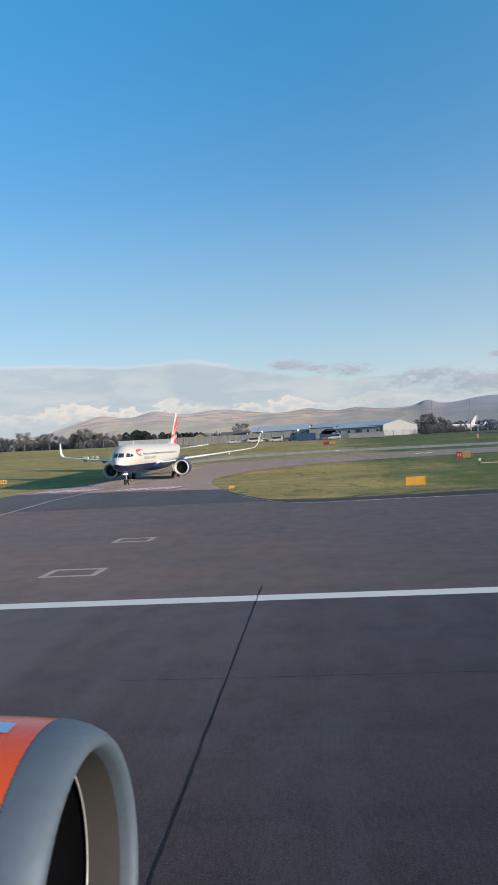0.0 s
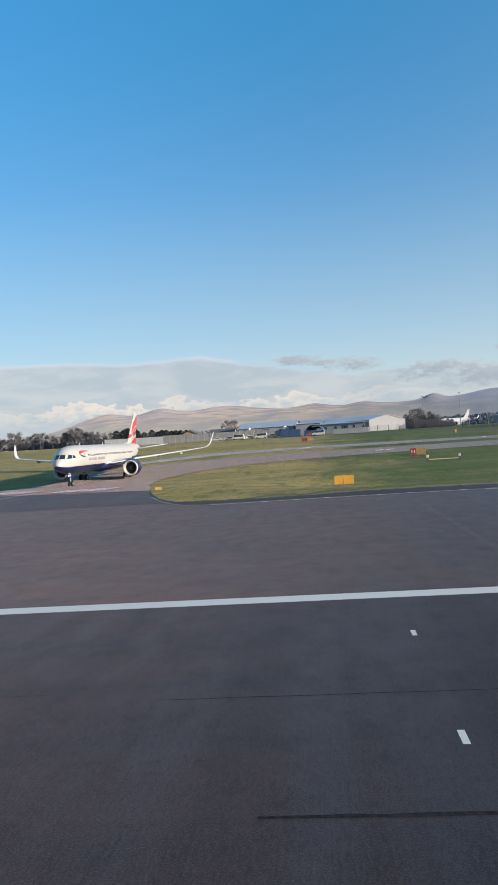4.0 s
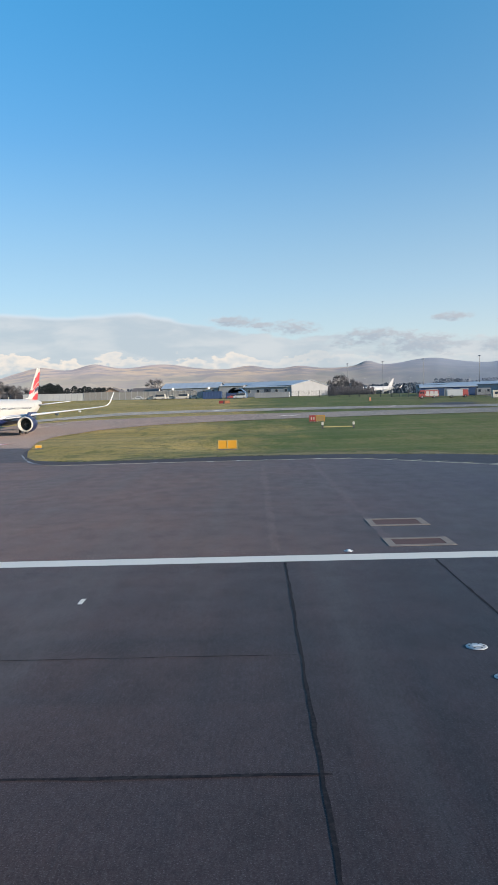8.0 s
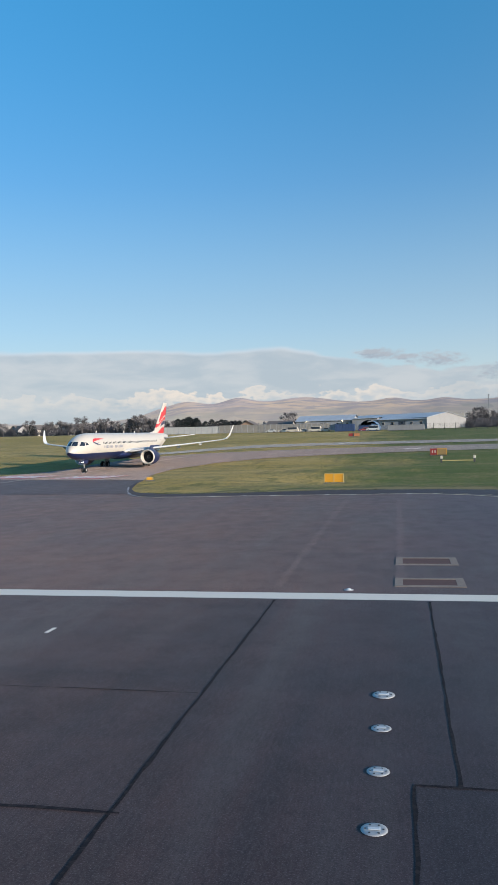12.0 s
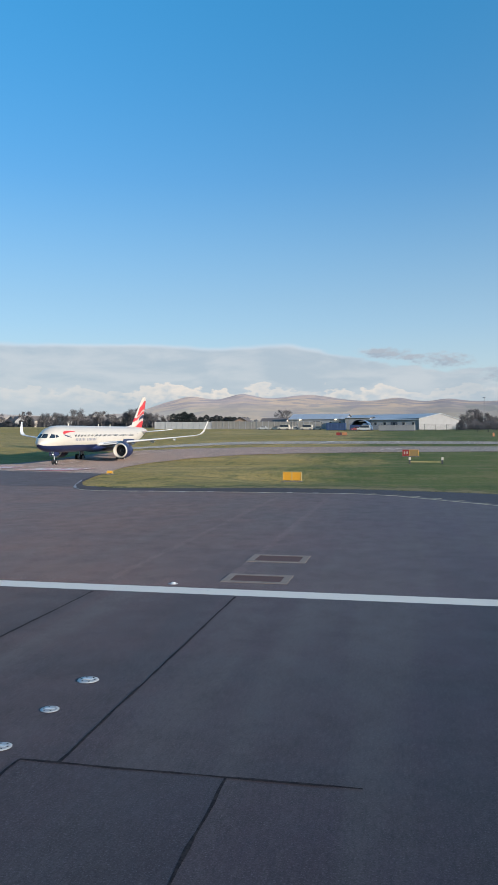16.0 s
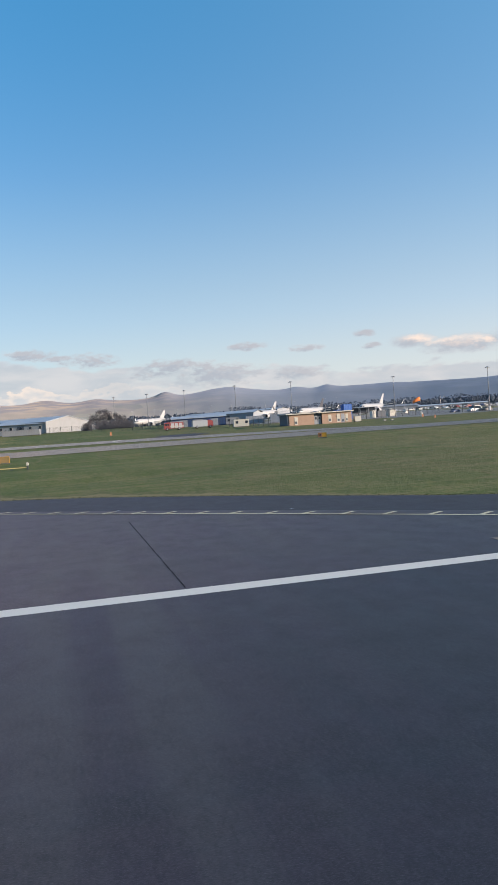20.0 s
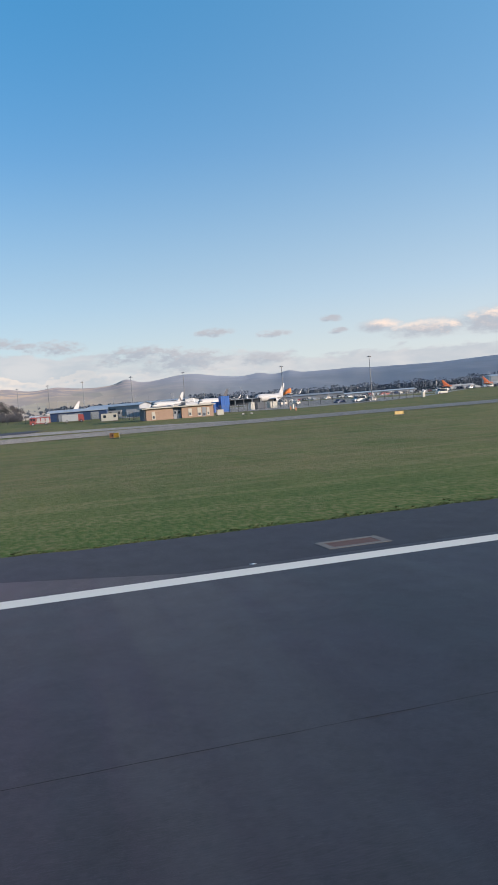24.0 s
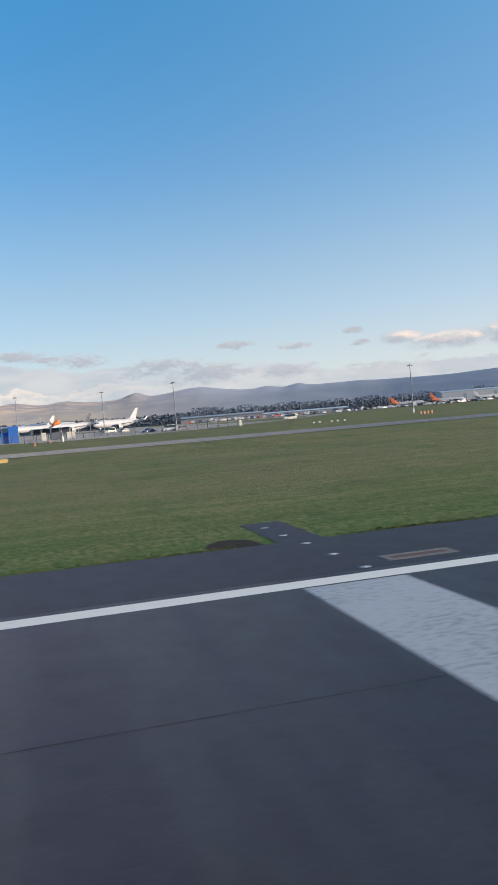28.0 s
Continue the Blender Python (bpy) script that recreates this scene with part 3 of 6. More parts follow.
def revolve(profile, n=32, axis="x", mat_of=None):
    """Turn (along, radius) pairs round an axis."""
    secs = []
    for s, r in profile:
        ring = []
        for i in range(n):
            a = i / n * math.tau
            c, d = math.cos(a) * r, math.sin(a) * r
            ring.append({"x": (s, c, d), "y": (c, s, d), "z": (c, d, s)}[axis])
        secs.append(ring)
    bm = bmesh.new()
    rings = [[bm.verts.new(p) for p in s] for s in secs]
    for i in range(len(rings) - 1):
        for j in range(n):
            f = bm.faces.new((rings[i][j], rings[i][(j + 1) % n], rings[i + 1][(j + 1) % n], rings[i + 1][j]))
            if mat_of:
                f.material_index = mat_of(i)
    bmesh.ops.remove_doubles(bm, verts=bm.verts[:], dist=1e-5)
    bmesh.ops.recalc_face_normals(bm, faces=bm.faces[:])
    return bm


FENCE_PALE = paint("pale_fence_sheet", (0.42, 0.43, 0.43), 0.7, dirt=0.25, scale=0.4)
BLUE_GREY = paint("blue_grey_sheet", (0.10, 0.17, 0.28), 0.5, dirt=0.2)


# ---------------------------------------------------------------- the lie of the land
LAND_Y = (-600, 66, 95, 115, 125, 138, 150, 225, 268, 330, 400, 505, 667, 1500, 2600, 4900)
LAND_Z = (0, 0, 0, 0.15, 0.4, 1.2, 1.7, 3.9, 5.0, 7.0, 8.3, 9.0, 9.6, 17, 34, 70)


def land(x, y):
    z = float(np.interp(y, LAND_Y, LAND_Z))
    z -= 0.006 * (min(max(x, -200), 300) - 60) * min(max((y - 150) / 150, 0), 1)
    dip = math.exp(-((y - 92) / 10) ** 2) * min(max((x - 2) / 8, 0), 1) * min(max((60 - x) / 15, 0), 1)
    return z - 0.8 * dip


def spread(stops):
    """Numbers from (start, end, step) stretches."""
    out = set()
    for a, b, d in stops:
        out.update(np.round(np.arange(a, b, d), 3).tolist())
    return sorted(out)


def grid_mesh(xs, ys, lift=0.0, height=land):
    verts = [(x, y, height(x, y) + lift) for y in ys for x in xs]
    n = len(xs)
    faces = [(j * n + i, j * n + i + 1, (j + 1) * n + i + 1, (j + 1) * n + i) for j in range(len(ys) - 1) for i in range(n - 1)]
    me = bpy.data.meshes.new("ground")
    me.from_pydata(verts, [], faces)
    return me


gx = spread(((-4600, -400, 300), (-400, -100, 20), (-100, 220, 5), (220, 500, 20), (500, 4900, 300)))
gy = sorted(set(spread(((-900, 0, 100), (0, 66, 6), (66, 150, 4), (150, 520, 10), (520, 1500, 70), (1500, 4951, 150))) + list(LAND_Y[1:-1]) + [4900.0]))
me = grid_mesh(gx, gy, -0.06)
me.materials.append(GRASS)
ground = tagged(new("ground", me), "mown airfield grass with dry straw-coloured patches", "grass", kind="structure")


def blend(points, x):
    return float(np.interp(x, [p[0] for p in points], [p[1] for p in points]))


def sheet(name, mat, rows, label, category, lift=0.0, kind="structure", parent=None, fine=False):
    """A strip of paving from pairs of points (left, right), draped on the land."""
    bm = bmesh.new()
    prev = None
    for a, b in rows:
        n = 19 if fine else 7
        cur = []
        for i in range(n):
            p = Vector(a).lerp(Vector(b), i / (n - 1))
            cur.append(bm.verts.new((p.x, p.y, land(p.x, p.y) + lift)))
        if prev:
            for i in range(n - 1):
                bm.faces.new((prev[i], prev[i + 1], cur[i + 1], cur[i]))
        prev = cur
    bmesh.ops.recalc_face_normals(bm, faces=bm.faces[:])
    for f in bm.faces:
        if f.normal.z < 0:
            f.normal_flip()
    ob = part(name, bm, mat, parent)
    if not parent:
        tagged(ob, label, category, kind=kind)
    return ob


def wobble(x, scale, size):
    return (noise.noise(Vector((x * scale, 3.7, 1.1))) + 0.5 * noise.noise(Vector((x * scale * 3.1, 9.7, 4.1)))) * size


# edge between the paving and the grass, along the runway
EDGE = ((-3.2, 67.6), (-0.7, 65.6), (3, 65.6), (7, 66.2), (13.4, 68.0), (22, 67.4), (30, 64.8), (37, 60), (46, 50.8), (54, 41.2), (59.5, 36.0), (64.5, 31.4), (70, 30.5), (900, 30.5))
xs = spread(((-900, -100, 50), (-100, 170, 0.6), (170, 900, 20)))
rows = []
for x in xs:
    if x < -3.2:
        edge = blend(((-900, 30.5), (-110, 30.5), (-70, 55), (-40, 67.6), (-3.2, 67.6)), x)
    else:
        edge = blend(EDGE, x) + wobble(x, 0.5, 0.22)
    rows.append(((x, -60), (x, edge)))
sheet("runway", RUNWAY, rows, "dark grooved asphalt runway with seams and streaks", "runway")

# the darker shoulder outside the edge line
rows = [((x, blend(((-900, 28), (63, 28), (72, 24.0), (900, 24.0)), x) if x > 63 else blend(((-2, 62.9), (20.6, 62.9), (24, 61.6), (31.3, 54.2), (42, 44.2), (52.5, 33.4), (55, 31), (63, 28)), x)),
         (x, blend(EDGE, x) + wobble(x, 0.5, 0.22))) for x in spread(((-2, 170, 0.6), (170, 900, 20)))]
sheet("runway_shoulder", SHOULDER, rows, "smooth darker asphalt shoulder beside the runway", "shoulder", 0.003)

rows = [((x, 23.6), (x, blend(((-120, 40), (-70, 54), (-40, 66.5), (-3.2, 66.5), (-2, 62.9), (20.6, 62.9), (24, 61.6), (31.3, 54.2), (42, 44.2), (52.5, 33.4), (55, 31), (63, 28), (72, 24.0)), x))) for x in spread(((-120, 72.0, 0.9),))]
sheet("side_paving", SIDE_PAVING, rows, "paler worn asphalt between runway edge line and grass", "paving", 0.0015)

# taxiway that the holding airliner stands on, curving away behind the grass island
INNER = ((-3.6, 67.0), (-6.2, 72.6), (-8.9, 82), (-10.6, 89.5), (-12.2, 95.5), (-14.2, 105), (-15.3, 115), (-15.2, 119), (-14.6, 123), (-11.5, 130), (-4.5, 137), (4.5, 142), (13, 145), (21, 147.2), (34, 149.6), (60, 152.3), (100, 154.5), (160, 154.5), (320, 153), (700, 150))
OUTER = ((-40, 67.0), (-39.9, 74), (-39.6, 83), (-38.7, 98.6), (-38.4, 103), (-36, 117), (-34, 132), (-29, 147), (-19, 158), (-10, 163), (0, 166.5), (10, 168.6), (20, 170), (30, 171), (42, 172), (66, 173.2), (102, 173.6), (160, 173), (322, 172), (700, 170))


def between(a, b, steps=6):
    out = []
    for i in range(len(a) - 1):
        for s in range(steps):
            f = s / steps
            out.append((Vector(a[i]).lerp(Vector(a[i + 1]), f), Vector(b[i]).lerp(Vector(b[i + 1]), f)))
    out.append((Vector(a[-1]), Vector(b[-1])))
    return out


sheet("runway_fillet", RUNWAY, between(OUTER[:4], INNER[:4]), "dark asphalt fillet where the taxiway joins the runway", "runway", 0.016)
sheet("taxiway", TAXI, between(OUTER[3:], INNER[3:]), "weathered brown-grey asphalt taxiway curving away", "taxiway", 0.02, fine=True)
NEAR_SIDE = ((-34, 150), (-25, 163), (-16, 177), (0, 184), (20, 185.5), (40, 186), (70, 181), (95, 176), (115, 172.5))
FAR_SIDE = ((-34, 160), (-25, 181), (-16, 195), (0, 200), (20, 201.5), (40, 202), (70, 198), (95, 188), (115, 174.5))
band = [((x, blend(FAR_SIDE, x)), (x, blend(NEAR_SIDE, x))) for x in spread(((-34, 115.1, 3),))]
sheet("service_road", ROAD, band, "pale narrow asphalt road behind the taxiway", "road", 0.012)
sheet("apron", ROAD, [((x, blend(((100, 286), (150, 238), (190, 250), (240, 300), (330, 420), (700, 470)), x)), (x, 720)) for x in spread(((100, 700, 10),))], "grey apron paving with parked aircraft", "apron", 0.02)


# ---------------------------------------------------------------- marks, seams and fittings in the paving
def strip_quad(bm, x0, y0, x1, y1, width, z, ragged=0.0):
    """A flat band along a line, its sides a little uneven if asked."""
    a, b = Vector((x0, y0)), Vector((x1, y1))
    d = (b - a)
    n = max(1, int(d.length / (0.35 if ragged else 4.0)))
    side = Vector((-d.y, d.x)).normalized()
    prev = None
    for i in range(n + 1):
        p = a + d * (i / n)
        off = wobble(p.x + p.y * 1.7, 1.1, ragged)
        w = width / 2 * (1 + (wobble(p.x * 2 + p.y, 2.3, 0.8) if ragged else 0))
        cur = [bm.verts.new((p.x + side.x * (off + s * w), p.y + side.y * (off + s * w), land(p.x, p.y) + z)) for s in (-1, 1)]
        if prev:
            bm.faces.new((prev[0], cur[0], cur[1], prev[1]))
        prev = cur
    return bm


def flat(name, mat, segs, z, label, category, ragged=0.0):
    bm = bmesh.new()
    for x0, y0, x1, y1, w in segs:
        strip_quad(bm, x0, y0, x1, y1, w, z, ragged)
    for f in bm.faces:
        f.normal_update()
        if f.normal.z < 0:
            f.normal_flip()
    return tagged(part(name, bm, mat), label, category, kind="structure")


flat("edge_line", WHITE_LINE, [(-300, 23.16, 900, 23.16, 0.86)], 0.005, "white painted line along the runway's edge", "road marking")
flat("threshold_bar", BAR_WHITE, [(152.75, 22.6, 152.75, -22.6, 2.9)], 0.006, "broad white painted bar across the runway", "road marking")
for i, (x, y, n) in enumerate(((11.02, 18.7, 0.55), (11.02, 12.5, 0.6), (11.02, 6.3, 0.6))):
    flat("painted_dash", WHITE_LINE, [(x - 0.02, y - n / 2 + 0.05, x - 0.02, y + n / 2, 0.11)], 0.004, "short white painted dash on the asphalt", "road marking")
LEAD = ((-24.5, 50), (-26, 62.4), (-28, 80.7), (-28.4, 98), (-27.8, 112), (-27.7, 121), (-25.6, 128.5), (-22.9, 139), (-20.3, 150), (-14, 156.5), (-2, 158.5), (20, 159.5), (60, 162.5), (300, 163))
flat("taxi_lead_line", LEAD_PAINT, [(*LEAD[i], *LEAD[i + 1], 0.3) for i in range(len(LEAD) - 1)],
     0.05, "faded pale guide line along the taxiway", "road marking")
seams = [("x", -1.92, 4, 25.4, 0.034), ("x", 15.78, 6, 22.6, 0.055), ("x", 19.93, 11.4, 22.6, 0.052), ("x", 19.36, 5, 11.4, 0.045), ("x", 22.25, 5, 11.4, 0.05), ("x", 92.7, 6, 22.6, 0.045), ("x", 37.75, 23.8, 42, 0.045)]
for ax, x, y0, y1, w in seams:
    flat("sealed_seam", SEAM, [(x, y0, x, y1, w)], 0.005, "black tar-sealed seam across the runway asphalt", "seam", 0.022)
for y, x0, x1, w in ((10.18, 8.2, 15.9, 0.075), (11.4, 19.36, 24, 0.055), (14.62, 6, 15.7, 0.022), (15.1, -4, 4, 0.02), (12.55, 58, 80, 0.014), (14.85, 92.8, 151.2, 0.017)):
    flat("sealed_seam", SEAM, [(x0, y, x1, y, w)], 0.008, "black tar-sealed seam along the runway asphalt", "seam", 0.02)
# pale rubbed lanes beyond the edge line
for x in (15.55, 19.2):
    flat("pale_lane", RUNWAY_PALE, [(x, 24.5, x - 0.2, 58, 0.32)], 0.004, "pale dusty streak across the paving", "streak", 0.05)

flat("painted_dash", OLD_WHITE, [(56.75, 15.15, 57.0, 15.2, 0.07)], 0.004, "short scuffed pale mark on the asphalt", "road marking")

# yellow side line with slanting ticks
SIDE = ((-9.2, 82.0), (-7.7, 76.2), (-5.2, 69.0), (-3.5, 64.9), (-2.0, 62.6), (0.2, 61.4), (3, 61.5), (8, 61.9), (20.6, 62.3), (24, 60.4), (31.3, 52.4), (43.6, 40.5), (49.4, 34.3), (54.0, 29.4), (54.9, 30.1))
flat("side_stripe", YELLOW_LINE, [(*SIDE[i], *SIDE[i + 1], 0.2) for i in range(4, len(SIDE) - 1)], 0.024, "thin pale yellow painted side line", "road marking")
flat("side_stripe", OLD_WHITE, [(*SIDE[i], *SIDE[i + 1], 0.2) for i in range(1, 4)], 0.025, "faded pale line round the grass corner", "road marking", 0.06)
for i in range(6, len(SIDE) - 2):
    a, b = Vector(SIDE[i]), Vector(SIDE[i + 1])
    n = max(1, round((b - a).length / 2.1))
    for s in range(n):
        p = a.lerp(b, (s + 0.5) / n)
        flat("side_tick", YELLOW_LINE if p.x > 20 else WHITE_LINE, [(p.x, p.y + 0.06, p.x + (0.85 if p.x > 20 else 0.45), p.y + (0.62 if p.x > 20 else 0.3), 0.24)], 0.026, "short slanting painted tick on the side line", "road marking")

# worn red and white holding marks, askew across the taxiway's mouth
for x0, x1, y in ((-36.8, -28.6, 98.6), (-25.2, -17.2, 95.2)):
    flat("holding_mark", RED_PAINT, [((x0 + x1) / 2 - 0.9, y, (x0 + x1) / 2 + 0.9, y + 6.6, x1 - x0)], 0.06, "worn red painted panel on the taxiway", "road marking")
    for f in (0.12, 0.3, 0.42, 0.6, 0.74, 0.9):
        x = x0 + (x1 - x0) * f
        flat("holding_stroke", HOLD_WHITE, [(x - 0.7, y + 1.0, x + 0.5, y + 5.8, 0.8)], 0.068, "worn white stroke on the red panel", "road marking")
flat("holding_bar", OLD_WHITE, [(-38.5, 98.0, -12, 89.9, 0.3)], 0.06, "faded pale bar across the taxiway", "road marking")


def pit(x0, y0, x1, y1, old=False):
    """A sunken cover: a pale worn frame round a rusty brown field."""
    t = thing("pit_cover", "rectangular pit cover with a worn pale frame and rusty brown field" if not old else "faint pale rectangle painted on the asphalt", "pit cover", pose((x0 + x1) / 2, (y0 + y1) / 2, 0), "pit covers along the runway")
    w, h = (x1 - x0) / 2, (y1 - y0) / 2
    b = 0.24
    for n, (ax, ay, bx, by) in enumerate(((-w, -h, w, -h + b), (-w, h - b, w, h), (-w, -h + b, -w + b, h - b), (w - b, -h + b, w, h - b))):
        part("frame", box(ax, ay, 0.004, bx, by, 0.016), OLD_FRAME if old else PIT_FRAME if x0 < 60 else CONCRETE, t)
    if not old:
        part("field", box(-w + b, -h + b, 0.002, w - b, h - b, 0.010), RUST, t)
    return t


pit(19.0, 24.65, 21.05, 26.1), pit(19.0, 28.6, 21.1, 30.3)
pit(48.75, 24.8, 50.8, 26.2)
pit(76.5, 24.7, 78.6, 26.0), pit(101.5, 24.5, 103.7, 25.6), pit(128.2, 24.9, 130.2, 26.2), pit(154.7, 24.7, 157.0, 25.6)
pit(-10.6, 39.3, -8.6, 41.1, True), pit(-10.6, 28.6, -8.4, 30.5, True)


def inset_light():
    t = thing("inset_light", "round flush runway light with a steel rim and glass lens", "runway light", None, "inset runway lights")
    part("rim", revolve(((0.0, 0.24), (0.014, 0.235), (0.022, 0.18), (0.022, 0.0)), 20, "z"), PALE_METAL, t, smooth=True)
    part("lens", box(-0.11, -0.05, 0.026, 0.11, 0.05, 0.04, 0.008), LENS, t)
    for i in range(6):
        a = i / 6 * math.tau
        part("bolt", box(math.cos(a) * 0.16 - 0.018, math.sin(a) * 0.16 - 0.018, 0.018, math.cos(a) * 0.16 + 0.018, math.sin(a) * 0.16 + 0.018, 0.03), DARK_STEEL, t)
    return t


lamp = inset_light()
spots = [(x, y) for x in (18.9, 48.3, 76.2, 101.1, 127.85) for y in (14.85, 13.3, 11.75, 10.2, 8.7)]
spots += [(153.75, y) for y in (35.2, 32.5, 29.7, 26.95, 24.3)] + [(156.2, 19.2)]
lamp.matrix_basis = pose(spots[0][0], spots[0][1], 0.006) @ Matrix.Diagonal((0.8, 0.8, 0.7, 1))
for x, y in spots[1:]:
    copy_thing(lamp, pose(x, y, -0.04 if y > 30.6 else 0.006) @ Matrix.Diagonal((0.8, 0.8, 0.7, 1)))


def edge_light():
    t = thing("edge_light", "low white runway edge light with a domed lens", "runway light", None, "runway edge lights")
    part("base", revolve(((0.0, 0.2), (0.03, 0.2), (0.05, 0.12)), 16, "z"), PALE_METAL, t, smooth=True)
    part("dome", revolve(((0.04, 0.12), (0.1, 0.1), (0.14, 0.05), (0.15, 0.0)), 16, "z"), LENS, t, smooth=True)
    return t


lamp = edge_light()
lamp.matrix_basis = pose(17.7, 24.1, 0) @ Matrix.Diagonal((0.7, 0.7, 0.38, 1))
for x, y in ((-37.0, 24.1), (37.7, 48.4), (46.05, 40.9), (53.7, 32.5), (61.1, 22.4), (73.9, 24.1), (99.6, 24.1), (125.4, 24.1)):
    copy_thing(lamp, pose(x, y, 0) @ Matrix.Diagonal((0.7, 0.7, 0.38, 1)))
sheet("spur", SHOULDER, [((153.08 + wobble(y, 0.9, 0.12), y), (154.9 + wobble(y + 9, 0.9, 0.1), y)) for y in spread(((29.8, 37.2, 0.4),))], "dark asphalt spur running into the grass", "paving", -0.045)
sheet("bare_patch", SOIL, [((x, 31.1 - 0.9 * math.sin((x - 150.5) / 2.0 * math.pi) ** 0.5 + wobble(x, 2.0, 0.2)), (x, 31.6 + 1.5 * math.sin((x - 150.5) / 2.0 * math.pi) ** 0.5 + wobble(x, 2.3, 0.3))) for x in np.linspace(150.51, 152.49, 12).tolist()], "bare trodden patch in the grass", "soil", -0.05)
flat("concrete_repair", PIT_FRAME, [(54.0, 29.75, 55.85, 29.75, 2.1)], 0.012, "pale concrete repair slab in the shoulder", "paving")
flat("asphalt_patch", DARK_SLAB, [(19.38, 8.1, 22.24, 8.1, 6.6)], 0.003, "slightly darker newer asphalt patch in the runway", "paving")
flat("asphalt_patch", DARK_SLAB, [(29.4, 16.6, 32.2, 16.6, 4.2)], 0.003, "slightly darker newer asphalt patch in the runway", "paving")

# grass along the paved edge, standing up in tufts
def tufts(name, mat, count, seed, spot, tall):
    rnd = random.Random(seed)
    verts, faces = [], []
    for i in range(count):
        x, y = spot(rnd)
        z = land(x, y) - 0.05
        for b in range(4):
            a = rnd.uniform(0, math.tau)
            h = tall * rnd.uniform(0.5, 1.2)
            w = 0.018 + 0.02 * rnd.random()
            dx, dy = math.cos(a), math.sin(a)
            px, py = x + rnd.uniform(-0.12, 0.12), y + rnd.uniform(-0.12, 0.12)
            n = len(verts)
            verts += [(px - dy * w, py + dx * w, z), (px + dy * w, py - dx * w, z), (px + dx * h * 0.6, py + dy * h * 0.6, z + h)]
            faces.append((n, n + 1, n + 2))
    me = bpy.data.meshes.new(name)
    me.from_pydata(verts, [], faces)
    me.materials.append(mat)
    return tagged(new(name, me), "rough uncut grass along the paved edge" if tall > 0.1 else "short grass blades on the verge", "grass", kind="stuff")


def verge(rnd):
    x = rnd.uniform(-3, 172)
    if 152.2 < x < 155.6:
        x += 5
    return x, blend(EDGE, x) + wobble(x, 0.5, 0.22) + abs(rnd.gauss(0, 0.5)) - 0.05


DRY_WIDTH = ((-2, 2.0), (6, 4.0), (20, 6.0), (40, 5.5), (50, 3.0), (58, 1.0), (66, 0.5), (176, 0.4))
for share, mat, lift in ((1.0, DRY_EDGE, -0.052), (0.55, DRY_VERGE, -0.046)):
    rows = []
    for x in spread(((-1.5, 176, 0.5),)):
        e = blend(EDGE, x) + wobble(x, 0.5, 0.22)
        rows.append(((x, e - 0.1), (x, e + blend(DRY_WIDTH, x) * share * (1 + wobble(x, 0.35, 0.7) + wobble(x, 1.6, 0.4)))))
    sheet("dry_verge", mat, rows, "strip of dry straw-coloured grass along the paving", "grass", lift)
tufts("edge_tufts", DRY_TUFT, 5000, 3, verge, 0.065)
sheet("corner_shoulder", SHOULDER, between(SIDE[:6], ((-10.0, 86.0), (-8.0, 79.0), (-6.2, 72.8), (-4.2, 68.2), (-2.6, 66.4), (-0.6, 65.5)), 4), "dark asphalt shoulder round the grass corner", "shoulder", 0.022)


# ---------------------------------------------------------------- airliners
def ring_section(s, rx, rz, zc, n=40):
    return [(math.cos(i / n * math.tau) * rx, s, zc + math.sin(i / n * math.tau) * rz) for i in range(n)]


def hull(length, plug):
    """Fuselage stations: (aft of nose, half width, half height, centre height)."""
    e = length
    st = [(0.0, 0.04, 0.04, 3.12), (0.12, 0.30, 0.28, 3.14), (0.45, 0.62, 0.60, 3.20), (1.0, 0.98, 0.95, 3.30), (1.7, 1.28, 1.28, 3.42), (2.5, 1.52, 1.58, 3.58),
          (3.3, 1.70, 1.80, 3.70), (4.4, 1.86, 1.97, 3.78), (5.8, 1.95, 2.05, 3.81), (7.5, 1.975, 2.07, 3.82)]
    st += [(s, 1.975, 2.07, 3.82) for s in np.linspace(9, e - 14.5, 10).tolist()]
    st += [(e - 12.5, 1.96, 2.05, 3.85), (e - 10.5, 1.86, 1.93, 3.98), (e - 8.5, 1.66, 1.72, 4.19), (e - 6.5, 1.40, 1.46, 4.44), (e - 4.5, 1.07, 1.15, 4.70),
           (e - 2.5, 0.70, 0.78, 4.95), (e - 0.8, 0.36, 0.42, 5.13), (e, 0.14, 0.18, 5.2)]
    return st


def blade_section(le, chord, thick, x, z, tilt=0.0, n=9):
    """A wing section with its leading edge at le (aft), at span x and height z."""
    pts = []
    for i in range(n):
        f = i / (n - 1)
        pts.append((f, 0.5 * thick * (2.97 * math.sqrt(f) - 1.26 * f - 3.516 * f * f + 2.843 * f ** 3 - 1.036 * f ** 4)))
    up = [(x - math.sin(tilt) * h * chord, le + f * chord, z + math.cos(tilt) * h * chord) for f, h in pts]
    lo = [(x + math.sin(tilt) * h * chord * 0.7, le + f * chord, z - math.cos(tilt) * h * chord * 0.7) for f, h in pts[1:-1]]
    return up + lo[::-1]


